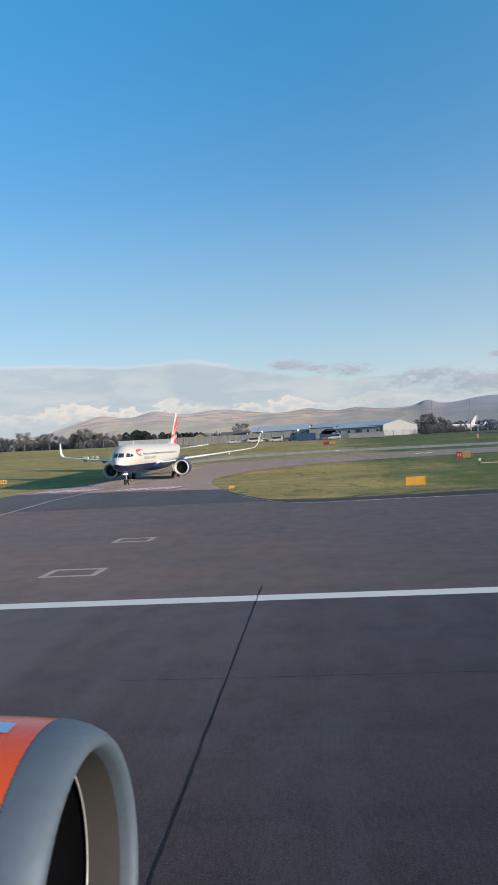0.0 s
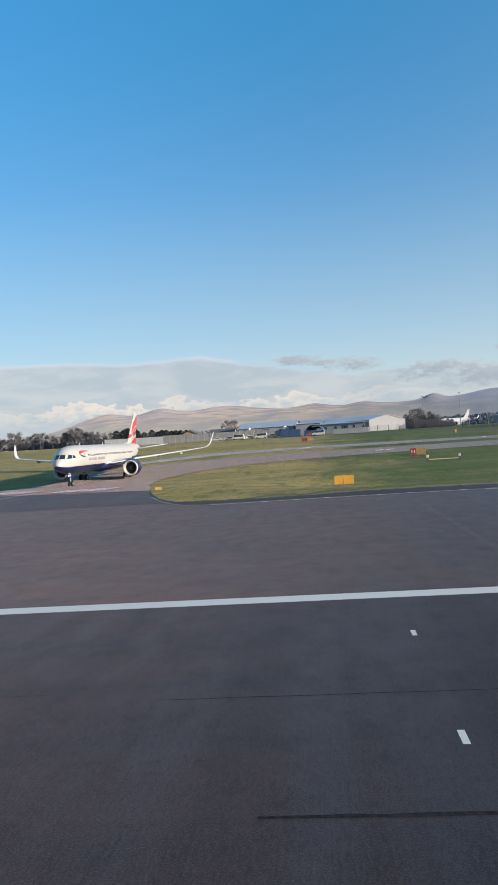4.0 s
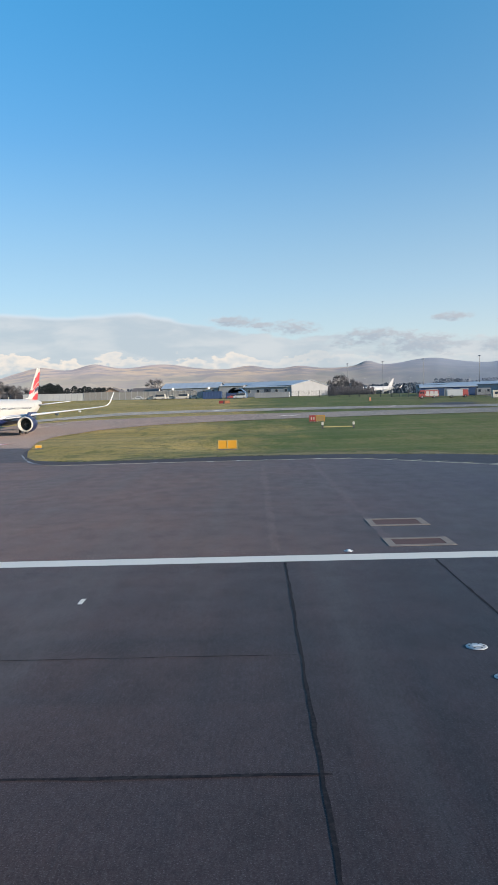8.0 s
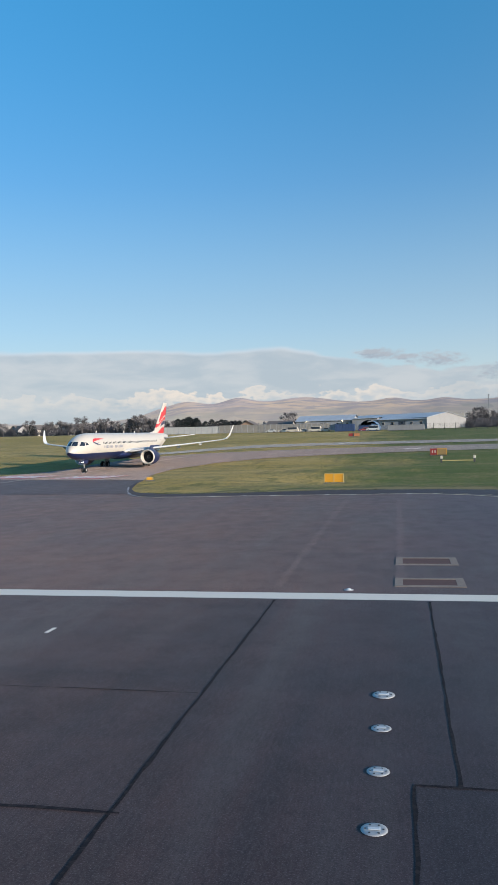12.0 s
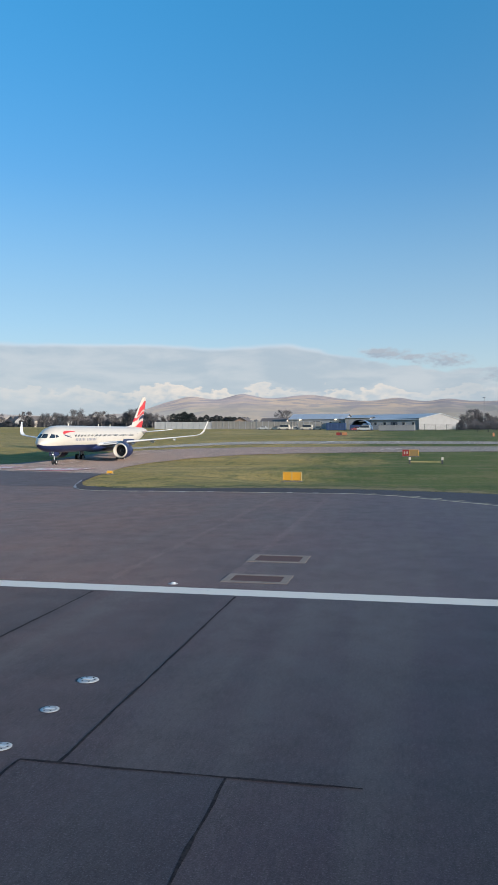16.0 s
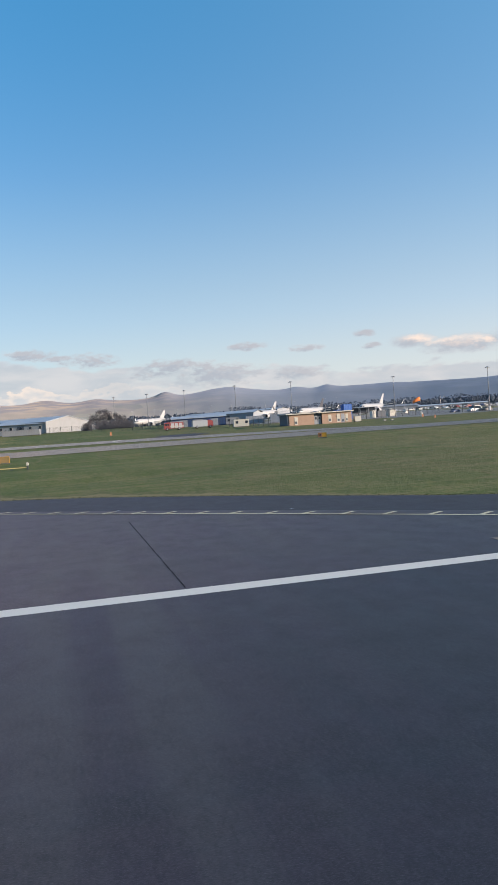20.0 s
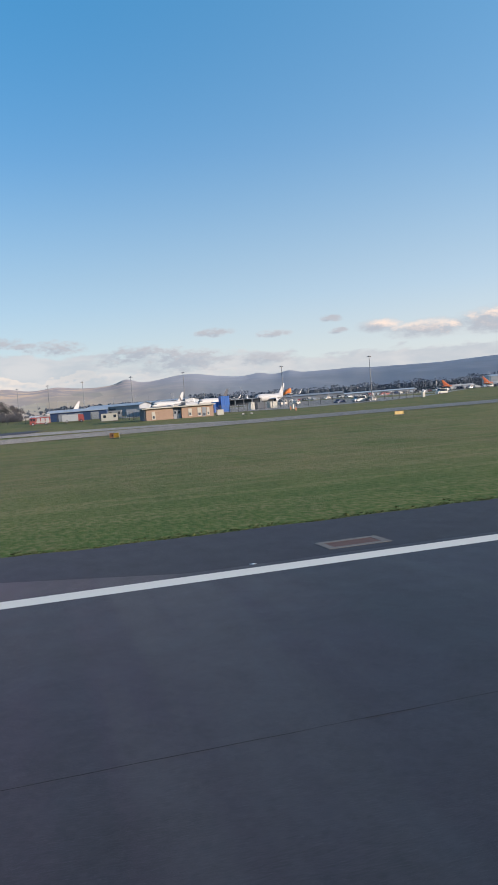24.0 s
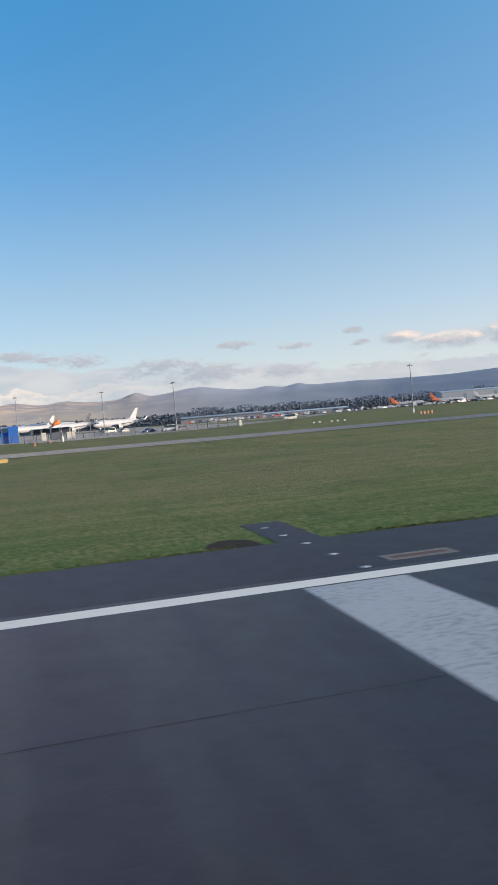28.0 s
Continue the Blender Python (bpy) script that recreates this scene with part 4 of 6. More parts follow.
def wheel(parent, x, s, r, w):
    tyre = part("wheel", revolve(((-w / 2, r * 0.55), (-w / 2, r * 0.92), (-w / 3, r), (w / 3, r), (w / 2, r * 0.92), (w / 2, r * 0.55), (-w / 2, r * 0.55)), 20, "x"), DARK, parent, smooth=True)
    tyre.location = (x, s, r)
    part("hub", revolve(((-w / 2 + 0.03, 0.0), (-w / 2 + 0.02, r * 0.5), (w / 2 - 0.02, r * 0.5), (w / 2 - 0.03, 0.0)), 14, "x"), PALE_METAL, tyre)
    return tyre


def turbofan(parent, x, s, z, cowl, lip, r=1.22):
    """An underwing engine that opens forwards, towards lower s."""
    prof = ((0.95, r * 0.74), (0.35, r * 0.78), (0.05, r * 0.86), (0.0, r * 0.90), (0.06, r * 0.95), (0.3, r * 1.0))
    e = part("engine", revolve(((0.3, r), (1.0, r * 1.05), (2.0, r * 1.04), (2.9, r * 0.93), (3.5, r * 0.80), (3.48, r * 0.77), (2.6, r * 0.8)), 36, "y"), cowl, parent, smooth=True)
    e.location = (x, s, z)
    part("inlet_lip", revolve(prof, 36, "y"), lip, e, smooth=True)
    part("fan", revolve(((0.96, r * 0.74), (0.9, r * 0.3), (0.94, 0.0)), 24, "y"), DARK, e)
    part("spinner", revolve(((0.9, r * 0.26), (0.65, r * 0.17), (0.5, r * 0.06), (0.46, 0.0)), 18, "y"), FAN, e, smooth=True)
    part("core_cowl", revolve(((2.5, r * 0.62), (3.6, r * 0.52), (4.4, r * 0.36), (4.4, r * 0.3)), 24, "y"), FAN, e, smooth=True)
    part("pylon", loft([blade_section(0.9, 4.2, 0.09, 0, r * 0.9, math.pi / 2), blade_section(1.7, 5.0, 0.07, 0, r * 0.9 + 0.75, math.pi / 2)]), cowl, e)
    return e


def airliner(label, length, mats, group="", gear_lights=False, ribbon=False, rows=True):
    """Twin-engined airliner, nose at the origin, nose wheels at s = 5.07. mats: top, belly, engine, lip, tail, tip."""
    plug = length - 37.57
    w0 = 12.1 + plug * 0.616
    t = thing("airliner", label, "airplane", None, group)
    top, belly, eng, lip, tail, rear = mats
    st = hull(length, plug)
    n = 40

    def hull_mat(i, j):
        s = st[i][0]
        a = (j + 0.5) / n * 360
        low = 205 < a < 335
        if low and s < length - 9:
            return 1
        if s > length - 11 and rear is not top:
            return 2
        return 0

    part("fuselage", loft([ring_section(s, a, b, c, n) for s, a, b, c in st], mat_of=hull_mat), [top, belly, rear], t, smooth=True)
    part("belly_fairing", loft([ring_section(s, a, b, 2.35, 24) for s, a, b in ((w0 - 1.5, 0.5, 0.2), (w0, 1.7, 0.62), (w0 + 2, 2.15, 0.8), (w0 + 8, 2.15, 0.8), (w0 + 10.5, 1.6, 0.6), (w0 + 12, 0.5, 0.2))]), belly, t, smooth=True)
    for sg in (1, -1):
        # wing with an upswept tip
        secs = []
        for x, le, ch, th, z, tl in ((1.2, w0, 7.3, 0.14, 2.75, 0), (2.2, w0 + 0.7, 6.5, 0.13, 2.85, 0), (6.3, w0 + 3.0, 4.0, 0.115, 3.28, 0), (11.5, w0 + 5.85, 2.75, 0.105, 3.78, 0),
                                     (15.9, w0 + 8.25, 1.75, 0.10, 4.25, 0), (16.7, w0 + 8.75, 1.55, 0.09, 4.45, 0.5), (17.15, w0 + 9.3, 1.3, 0.085, 4.95, 1.1), (17.4, w0 + 9.9, 0.95, 0.08, 5.75, 1.3), (17.65, w0 + 10.75, 0.45, 0.07, 6.75, 1.35)):
            sec = blade_section(le, ch, th, x, z, tl)
            secs.append([(sg * a, b, c) for a, b, c in sec])
        wing = part("wing", loft(secs), [WING_WHITE], t, "white wing with an upturned tip", smooth=True)
        for x, s, z, ln in ((5.2, w0 + 5.5, 2.95, 2.6), (8.8, w0 + 6.3, 3.3, 2.3), (12.4, w0 + 7.4, 3.7, 1.9)):
            part("flap_fairing", loft([[(sg * x + math.cos(a) * r, s + o * ln, z + math.sin(a) * r * 1.3 - 0.1 * o) for a in np.linspace(0, math.tau, 9)[:-1]] for o, r in ((0, 0.03), (0.25, 0.17), (0.6, 0.19), (1.0, 0.03))]), WING_WHITE, wing, smooth=True)
        slat = [[(sg * x, le + o, z + h) for o, h in ((-0.16, -0.12), (-0.14, 0.03), (0.1, 0.16), (0.35, 0.2), (0.2, 0.02))] for x, le, z in ((2.6, w0 + 0.95, 2.86), (5.1, w0 + 2.35, 3.12))]
        part("slat", loft(slat), PALE_METAL, wing)
        turbofan(t, sg * 5.75, w0 + 0.15, 1.86, eng, lip)
        # tailplane
        secs = [[(sg * a, b, c) for a, b, c in blade_section(le, ch, 0.10, x, z)] for x, le, ch, z in ((0.5, length - 6.6, 3.9, 4.75), (6.2, length - 3.0, 1.35, 5.35))]
        part("tailplane", loft(secs), WING_WHITE, t, smooth=True)
        # main wheels
        sm = 17.71 + plug * 0.616
        leg = part("main_gear", rod((sg * 3.8, sm, 0.55), (sg * 3.5, sm - 0.1, 2.7), 0.13, 0.16), PALE_METAL, t)
        for o in (-0.46, 0.46):
            wheel(leg, sg * 3.8 + o, sm, 0.58, 0.4)
        part("gear_door", box(sg * 3.25 - 0.03, sm - 0.6, 1.0, sg * 3.25 + 0.03, sm + 0.6, 2.4), top, leg)
    nose = part("nose_gear", rod((0, 5.07, 0.38), (0, 4.75, 2.0), 0.09, 0.11), PALE_METAL, t)
    for o in (-0.25, 0.25):
        wheel(nose, o, 5.07, 0.38, 0.22)
        part("gear_door", box(o * 1.6 - 0.02, 4.2, 1.35, o * 1.6 + 0.02, 5.6, 1.95), belly, nose)
    if gear_lights:
        for o in (-0.17, 0.17):
            part("taxi_light", revolve(((0.0, 0.0), (0.0, 0.07), (0.06, 0.055), (0.1, 0.0)), 12, "y"), BEACON, nose).location = (o, 4.68, 1.55)
    # fin
    e = length

    def fin_at(f, x=0.0):
        return (e - 8.6 + 6.7 * f, 6.2 - 4.1 * f, 5.45 + 6.3 * f)

    steps = 36
    secs = []
    for i in range(steps + 1):
        le, ch, z = fin_at(i / steps)
        secs.append([(h, s, zz) for h, s, zz in ((p[0], p[1], p[2]) for p in blade_section(le, ch, 0.10, 0, z, math.pi / 2, 31))])
    part("fin", loft(secs, mat_of=lambda i, j: tail[1]((i + 0.5) / 36, ((j if j < 30 else 60 - j) + 0.5) / 30)), tail[0], t, smooth=True)
    part("fin_root", loft([[(x * 0.5, e - 11.0, 5.75) for x in (-0.1, 0.1)] + [(0, e - 11.0, 5.8)], [(-0.3, e - 8.0, 5.3), (0.3, e - 8.0, 5.3), (0, e - 8.0, 6.2)]]), top, t)

    def on_hull(s, ang, out=0.012):
        i = max(j for j in range(len(st) - 1) if st[j][0] <= s)
        f = (s - st[i][0]) / (st[i + 1][0] - st[i][0])
        rx, rz, zc = [st[i][q] * (1 - f) + st[i + 1][q] * f for q in (1, 2, 3)]
        return ((rx + out) * math.cos(ang), s, zc + (rz + out) * math.sin(ang))

    def decal(name, s0, s1, a0, a1, mat, parent, label="", n=4, slant=0.0):
        """A panel that follows the hull between two stations and two angles."""
        bm = bmesh.new()
        g = [[bm.verts.new(on_hull(s0 + (s1 - s0) * i / n + slant * j / n, a0 + (a1 - a0) * j / n)) for j in range(n + 1)] for i in range(n + 1)]
        for i in range(n):
            for j in range(n):
                bm.faces.new((g[i][j], g[i + 1][j], g[i + 1][j + 1], g[i][j + 1]))
        bmesh.ops.recalc_face_normals(bm, faces=bm.faces[:])
        return part(name, bm, mat, parent, label)

    def section(s):
        i = max(j for j in range(len(st) - 1) if st[j][0] <= s)
        f = (s - st[i][0]) / (st[i + 1][0] - st[i][0])
        return [st[i][q] * (1 - f) + st[i + 1][q] * f for q in (1, 2, 3)]

    def front_point(x, z):
        lo, hi = 0.01, 4.0
        for _ in range(40):
            mid = (lo + hi) / 2
            rx, rz, zc = section(mid)
            if (x / rx) ** 2 + ((z - zc) / rz) ** 2 > 1:
                lo = mid
            else:
                hi = mid
        return Vector((x, lo - 0.012, z + 0.006))

    def side_point(s, z):
        rx, rz, zc = section(s)
        return Vector((rx * math.sqrt(max(0.0, 1 - ((z - zc) / rz) ** 2)) + 0.012, s, z))

    def pane(corners, point, side, n=4):
        """A window pane that lies on the nose between four corners."""
        c = [Vector(q) for q in corners]
        bm = bmesh.new()
        g = [[bm.verts.new(Vector((side, 1, 1)) * point(*(c[0].lerp(c[1], i / n).lerp(c[3].lerp(c[2], i / n), j / n)))) for j in range(n + 1)] for i in range(n + 1)]
        for i in range(n):
            for j in range(n):
                bm.faces.new((g[i][j], g[i + 1][j], g[i + 1][j + 1], g[i][j + 1]))
        bmesh.ops.recalc_face_normals(bm, faces=bm.faces[:])
        return part("cockpit_window", bm, GLASS, t)

    for sg in (0, 1):
        def ang(d):
            return radians(d) if sg == 0 else math.pi - radians(d)
        # flight deck panes
        side = 1 if sg == 0 else -1
        pane(((0.05, 4.02), (0.80, 4.00), (0.66, 4.58), (0.05, 4.62)), front_point, side)
        pane(((1.40, 3.99), (2.42, 4.02), (2.60, 4.50), (2.16, 4.60)), side_point, side)
        pane(((2.54, 4.05), (3.30, 4.12), (3.05, 4.46), (2.72, 4.50)), side_point, side)
        for s, w in ((6.0, 0.8), (length * 0.36, 0.72), (length * 0.62, 0.72), (length - 9.6, 0.72)):
            d = decal("door", s, s + w, ang(-16), ang(26), top, t, "outlined cabin door")
            decal("door_pane", s + 0.25, s + 0.45, ang(13), ang(18), GLASS, d, n=2)
            for a, b, c, f in ((s - 0.03, s, -16, 26), (s + w, s + w + 0.03, -16, 26), (s, s + w, 26, 26.7), (s, s + w, -16.7, -16)):
                decal("door_seam", a, b, ang(c), ang(f), SEAM_GREY, d, n=2)
        if rows:
            s = 8.0
            while s < length - 11.5:
                decal("cabin_window", s, s + 0.25, ang(10.0), ang(18.5), GLASS, t, n=2)
                s += 0.533
        if ribbon:
            # a plain two-colour ribbon and bars in place of lettering
            for red, points in ((True, ((4.55, 22, 27), (4.8, 23, 33), (5.3, 25, 37), (6.0, 27.5, 37.5), (6.9, 30, 37), (7.8, 31.5, 36), (8.7, 32.5, 34))), (False, ((4.6, 19, 22), (5.0, 14, 20), (5.6, 9, 16), (6.3, 7, 11), (6.9, 6.5, 8)))):
                bm = bmesh.new()
                prev = None
                for (sa, la, ua), (sb, lb, ub) in zip(points, points[1:]):
                    for q in range(4):
                        g = q / 3
                        s = sa + (sb - sa) * g
                        low, up = la + (lb - la) * g, ua + (ub - ua) * g
                        cur = [bm.verts.new(on_hull(s, ang(low + (up - low) * w / 3), 0.016)) for w in range(4)]
                        if prev and q:
                            for w in range(3):
                                bm.faces.new((prev[w], cur[w], cur[w + 1], prev[w + 1]))
                        prev = cur
                bmesh.ops.remove_doubles(bm, verts=bm.verts[:], dist=1e-4)
                bmesh.ops.recalc_face_normals(bm, faces=bm.faces[:])
                part("ribbon", bm, FLAG_RED if red else NAVY, t)
            for i in range(7):
                decal("name_bar", 8.2 + 0.52 * i, 8.5 + 0.52 * i, ang(-8), ang(3), SEAM_NAVY, t, n=2)
            for i in range(7):
                decal("name_bar", 12.4 + 0.52 * i, 12.7 + 0.52 * i, ang(-8), ang(3), SEAM_NAVY, t, n=2)
    for s in (9.5, 21.0, 26.0):
        part("antenna", loft([blade_section(s, 0.5, 0.12, 0, 5.87, math.pi / 2, 5), blade_section(s + 0.25, 0.25, 0.12, 0, 6.25, math.pi / 2, 5)]), WHITE, t)
    return t


WING_WHITE = paint("wing_grey", (0.60, 0.61, 0.62), 0.38, dirt=0.12)
SEAM_GREY = paint("panel_seam", (0.33, 0.34, 0.36), 0.6)
SEAM_NAVY = paint("lettering_navy", (0.22, 0.23, 0.28), 0.5)
BUFF_GREY = paint("charcoal_coating", (0.06, 0.06, 0.07), 0.4, dirt=0.1)


def plain_tail(mat):
    return [mat], (lambda u, f: 0)


def ribbon_tail():
    """Fin in white with a waving red and navy flag."""
    def pick(u, f):
        a = u - 0.26 * (f - 0.5) + 0.035 * math.sin(f * 7.0)
        if 0.50 < a < 0.80 and f > 0.18 and u < 0.9:
            return 1
        if 0.36 < a < 0.45:
            return 1
        if 0.22 < a < 0.34 and f > 0.5:
            return 2
        if -0.05 < a < 0.14 and f > 0.2:
            return 1
        return 0
    return [WHITE, FLAG_RED, NAVY], pick


holding = airliner("white and navy airliner with red ribboned fin on the taxiway", 44.51, (WHITE, NAVY, NAVY, WHITE, ribbon_tail(), WHITE), gear_lights=True, ribbon=True)
holding.matrix_basis = Matrix.Translation((-27.2, 111.2, 0.22)) @ pose(0, 0, 0, 0.35, 0, -1.4) @ Matrix.Translation((0, -5.07, 0))


# ---------------------------------------------------------------- our own engine, seen through the window
def own_engine():
    t = thing("engine_nacelle", "orange jet engine nacelle with a bare grey metal inlet lip", "jet engine")
    R = 1.158
    # along x: the inlet opens towards +x
    part("inlet_lip", revolve(((-0.287, R * 1.0), (-0.22, R * 0.992), (-0.13, R * 0.970), (-0.06, R * 0.940), (-0.018, R * 0.908), (0.0, R * 0.878), (-0.018, R * 0.850), (-0.06, R * 0.832), (-0.12, R * 0.822)), 96), LIP_GREY, t, "bare grey metal lip", smooth=True)
    part("inlet_lining", revolve(((-0.12, R * 0.821), (-0.24, R * 0.812), (-0.352, R * 0.809)), 96), INLET_GREY, t, smooth=True)
    part("seal_ring", revolve(((-0.352, R * 0.809), (-0.356, R * 0.801), (-0.366, R * 0.801), (-0.37, R * 0.812)), 96), STEEL, t, smooth=True)
    part("fan_case", revolve(((-0.37, R * 0.812), (-0.9, R * 0.80), (-0.95, 0.0)), 48), INLET_SHADE, t, smooth=True)
    part("cowl", revolve(((-0.289, R * 1.0), (-0.5, R * 1.012), (-0.9, R * 1.03), (-1.35, R * 1.035), (-1.6, R * 1.03), (-1.602, R * 1.026), (-1.62, R * 1.026), (-1.622, R * 1.03), (-2.1, R * 1.01), (-2.8, R * 0.94), (-3.5, R * 0.84), (-3.48, R * 0.80), (-2.6, R * 0.8)), 96), [ORANGE], t, "glossy orange cowl", smooth=True)
    part("rear_band", revolve(((-1.0, R * 1.034), (-1.03, R * 1.0365), (-1.3, R * 1.0395), (-1.33, R * 1.037)), 96), BAND_BLUE, t, "pale blue-grey panel band", smooth=True)
    part("core_plug", revolve(((-2.6, R * 0.6), (-3.8, R * 0.5), (-4.5, R * 0.3), (-4.9, 0.02)), 32), FAN, t, smooth=True)
    part("spinner", revolve(((-0.85, R * 0.24), (-0.65, R * 0.17), (-0.5, R * 0.08), (-0.45, 0.0)), 24), FAN, t, smooth=True)
    for i in range(18):
        a = i / 18 * math.tau
        vs = []
        for r, tw, ch in ((0.24 * R, 0.9, 0.16), (0.5 * R, 0.5, 0.22), (0.785 * R, 0.2, 0.26)):
            for o in (-1, 1):
                vs.append((-0.8 + o * ch * math.sin(tw + 0.5) * 0.5, math.cos(a + o * ch * math.cos(tw) * 0.45 / r) * r, math.sin(a + o * ch * math.cos(tw) * 0.45 / r) * r))
        part("fan_blade", mesh_of(vs, ((0, 1, 3, 2), (2, 3, 5, 4))), FAN_SHADED, t)
    # rows of rivets at the joint of lip and cowl
    bm = bmesh.new()
    for i in range(220):
        a = i / 220 * math.tau
        p = Vector((-0.272, math.cos(a) * R * 1.0005, math.sin(a) * R * 1.0005))
        u = Vector((0, math.cos(a), math.sin(a)))
        v = Vector((0, -math.sin(a), math.cos(a)))
        w = Vector((1, 0, 0))
        q = [bm.verts.new(p + u * 0.002 + v * (c * 0.0042) + w * (d * 0.0042)) for c, d in ((-1, -1), (1, -1), (1, 1), (-1, 1))]
        bm.faces.new(q)
    tagged(part("rivets", bm, DARK_STEEL, t), kind="stuff")

    def patch(name, x0, x1, a0, a1, mat, out, label="", parent=t):
        bm = bmesh.new()
        def rad(x):
            return float(np.interp(-x, (0.289, 0.5, 0.9, 1.35, 1.6), (R, R * 1.012, R * 1.03, R * 1.035, R * 1.03))) + out
        g = [[bm.verts.new((x0 + (x1 - x0) * i / 6, math.cos(radians(a0 + (a1 - a0) * j / 6)) * rad(x0 + (x1 - x0) * i / 6), math.sin(radians(a0 + (a1 - a0) * j / 6)) * rad(x0 + (x1 - x0) * i / 6))) for j in range(7)] for i in range(7)]
        for i in range(6):
            for j in range(6):
                bm.faces.new((g[i][j], g[i + 1][j], g[i + 1][j + 1], g[i][j + 1]))
        bmesh.ops.recalc_face_normals(bm, faces=bm.faces[:])
        return part(name, bm, mat, parent, label, smooth=True)

    duct = patch("vent_plate", -0.80, -0.47, 86.5, 94.5, BAND_BLUE, 0.006, "blue-grey vent plate")
    patch("vent_slot", -0.75, -0.65, 89, 92.5, DARK, 0.010, parent=duct)
    patch("access_panel", -0.9, -0.5, 99, 107, ORANGE, 0.003)
    patch("placard", -0.72, -0.64, 101, 102.5, SIGN_WHITE, 0.007)
    return t


BAND_BLUE = paint("blue_grey_panel", (0.25, 0.40, 0.58), 0.3, 0.2, dirt=0.15)
nacelle = own_engine()
nacelle.matrix_basis = pose(-1.458, 4.669, 1.6, 0, 0, -1.0)


# ---------------------------------------------------------------- hills and woods
def ridge(az):
    f = min(max((az + 20.5) / 3.5, 0), 1)
    z = 1.39 + 0.98 * f * f * (3 - 2 * f) - 0.2 * min(max((az - 24) / 6, 0), 1)
    for a, h, w in ((-15.4, 0.55, 1.5), (-11.7, 0.71, 1.4), (-6.8, 0.64, 2.6), (-0.55, 0.40, 1.3), (2.9, 0.28, 1.1), (7.7, 0.52, 0.8), (11.9, 0.60, 2.3), (16.9, 0.24, 0.7), (19.05, 0.29, 0.7), (23.4, 0.08, 1.3), (35.0, 0.25, 5.0), (45, 0.3, 6), (-35, 0.3, 6), (-48, 0.5, 8)):
        z += h * math.exp(-((az - a) / w) ** 2)
    return z


def middle(az):
    """Where along the runway the bearing is taken from."""
    return blend(((-70, 15), (-2, 15), (6, 35), (18, 80), (70, 90)), az)


def hills(name, d0, d1, shape, label, seed):
    azs = np.arange(-64, 70.01, 0.18).tolist()
    rows = np.linspace(0, 1, 30).tolist()
    verts = []
    for r in rows:
        for az in azs:
            d = d0 + (d1 - d0) * r
            x, y = middle(az) + d * math.sin(radians(az)), d * math.cos(radians(az))
            soft = sum(shape(az + o) for o in (-4.5, -3, -1.5, 0, 1.5, 3, 4.5)) / 7
            el = soft + (shape(az) - soft) * r ** 3
            lo = land(60, min(y, 4900)) * 0.9
            hi = 4.4 + d1 * math.tan(radians(el))
            f = r * r * (3 - 2 * r)
            bumpy = noise.fractal(Vector((az * 0.22 + seed, r * 2.0, seed)), 0.9, 2.1, 5) * 0.035 * r * (1 - r) * 4
            verts.append((x, y, lo + (hi - lo) * min(1.0, f + bumpy)))
    n = len(azs)
    faces = [(j * n + i, j * n + i + 1, (j + 1) * n + i + 1, (j + 1) * n + i) for j in range(len(rows) - 1) for i in range(n - 1)]
    me = bpy.data.meshes.new(name)
    me.from_pydata(verts, [], faces)
    me.materials.append(HAZED_HILL)
    me.polygons.foreach_set("use_smooth", [True] * len(me.polygons))
    return tagged(new(name, me), label, "hills", kind="structure")


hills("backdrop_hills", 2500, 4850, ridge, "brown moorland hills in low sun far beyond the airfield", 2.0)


def wood_band(name, label, count, seed, spot, mat, size, thin=1.0):
    """Bare woods and scrub: fans of thin twigs that rise from each root, with gaps between them."""
    rnd = random.Random(seed)
    verts, faces = [], []
    for i in range(count):
        place = spot(rnd)
        x, y = place[:2]
        z = place[2] if len(place) > 2 else land(x, y)
        h = size * rnd.uniform(0.45, 1.2)
        w = h * rnd.uniform(0.45, 0.9)
        for b in range(int(22 / thin)):
            a, lift = rnd.uniform(0, math.tau), rnd.uniform(0.0, 1.0)
            rr = w * math.sqrt(max(0.05, 1 - (2 * lift - 0.9) ** 2)) * rnd.uniform(0.5, 1.0)
            tip = Vector((x + math.cos(a) * rr, y + math.sin(a) * rr * 0.6, z + h * (0.12 + 0.88 * lift)))
            root = Vector((x + math.cos(a) * rr * 0.35, y, z + h * max(0.0, lift - rnd.uniform(0.3, 0.6))))
            s = h * rnd.uniform(0.03, 0.08) * thin
            n = len(verts)
            mid = root.lerp(tip, 0.6)
            verts += [root, mid + Vector((s, 0, 0)), tip, mid + Vector((-s, rnd.uniform(-s, s), s))]
            faces.append((n, n + 1, n + 2, n + 3))
    me = bpy.data.meshes.new(name)
    me.from_pydata(verts, [], faces)
    me.materials.append(mat)
    return tagged(new(name, me), label, "woodland", kind="stuff")


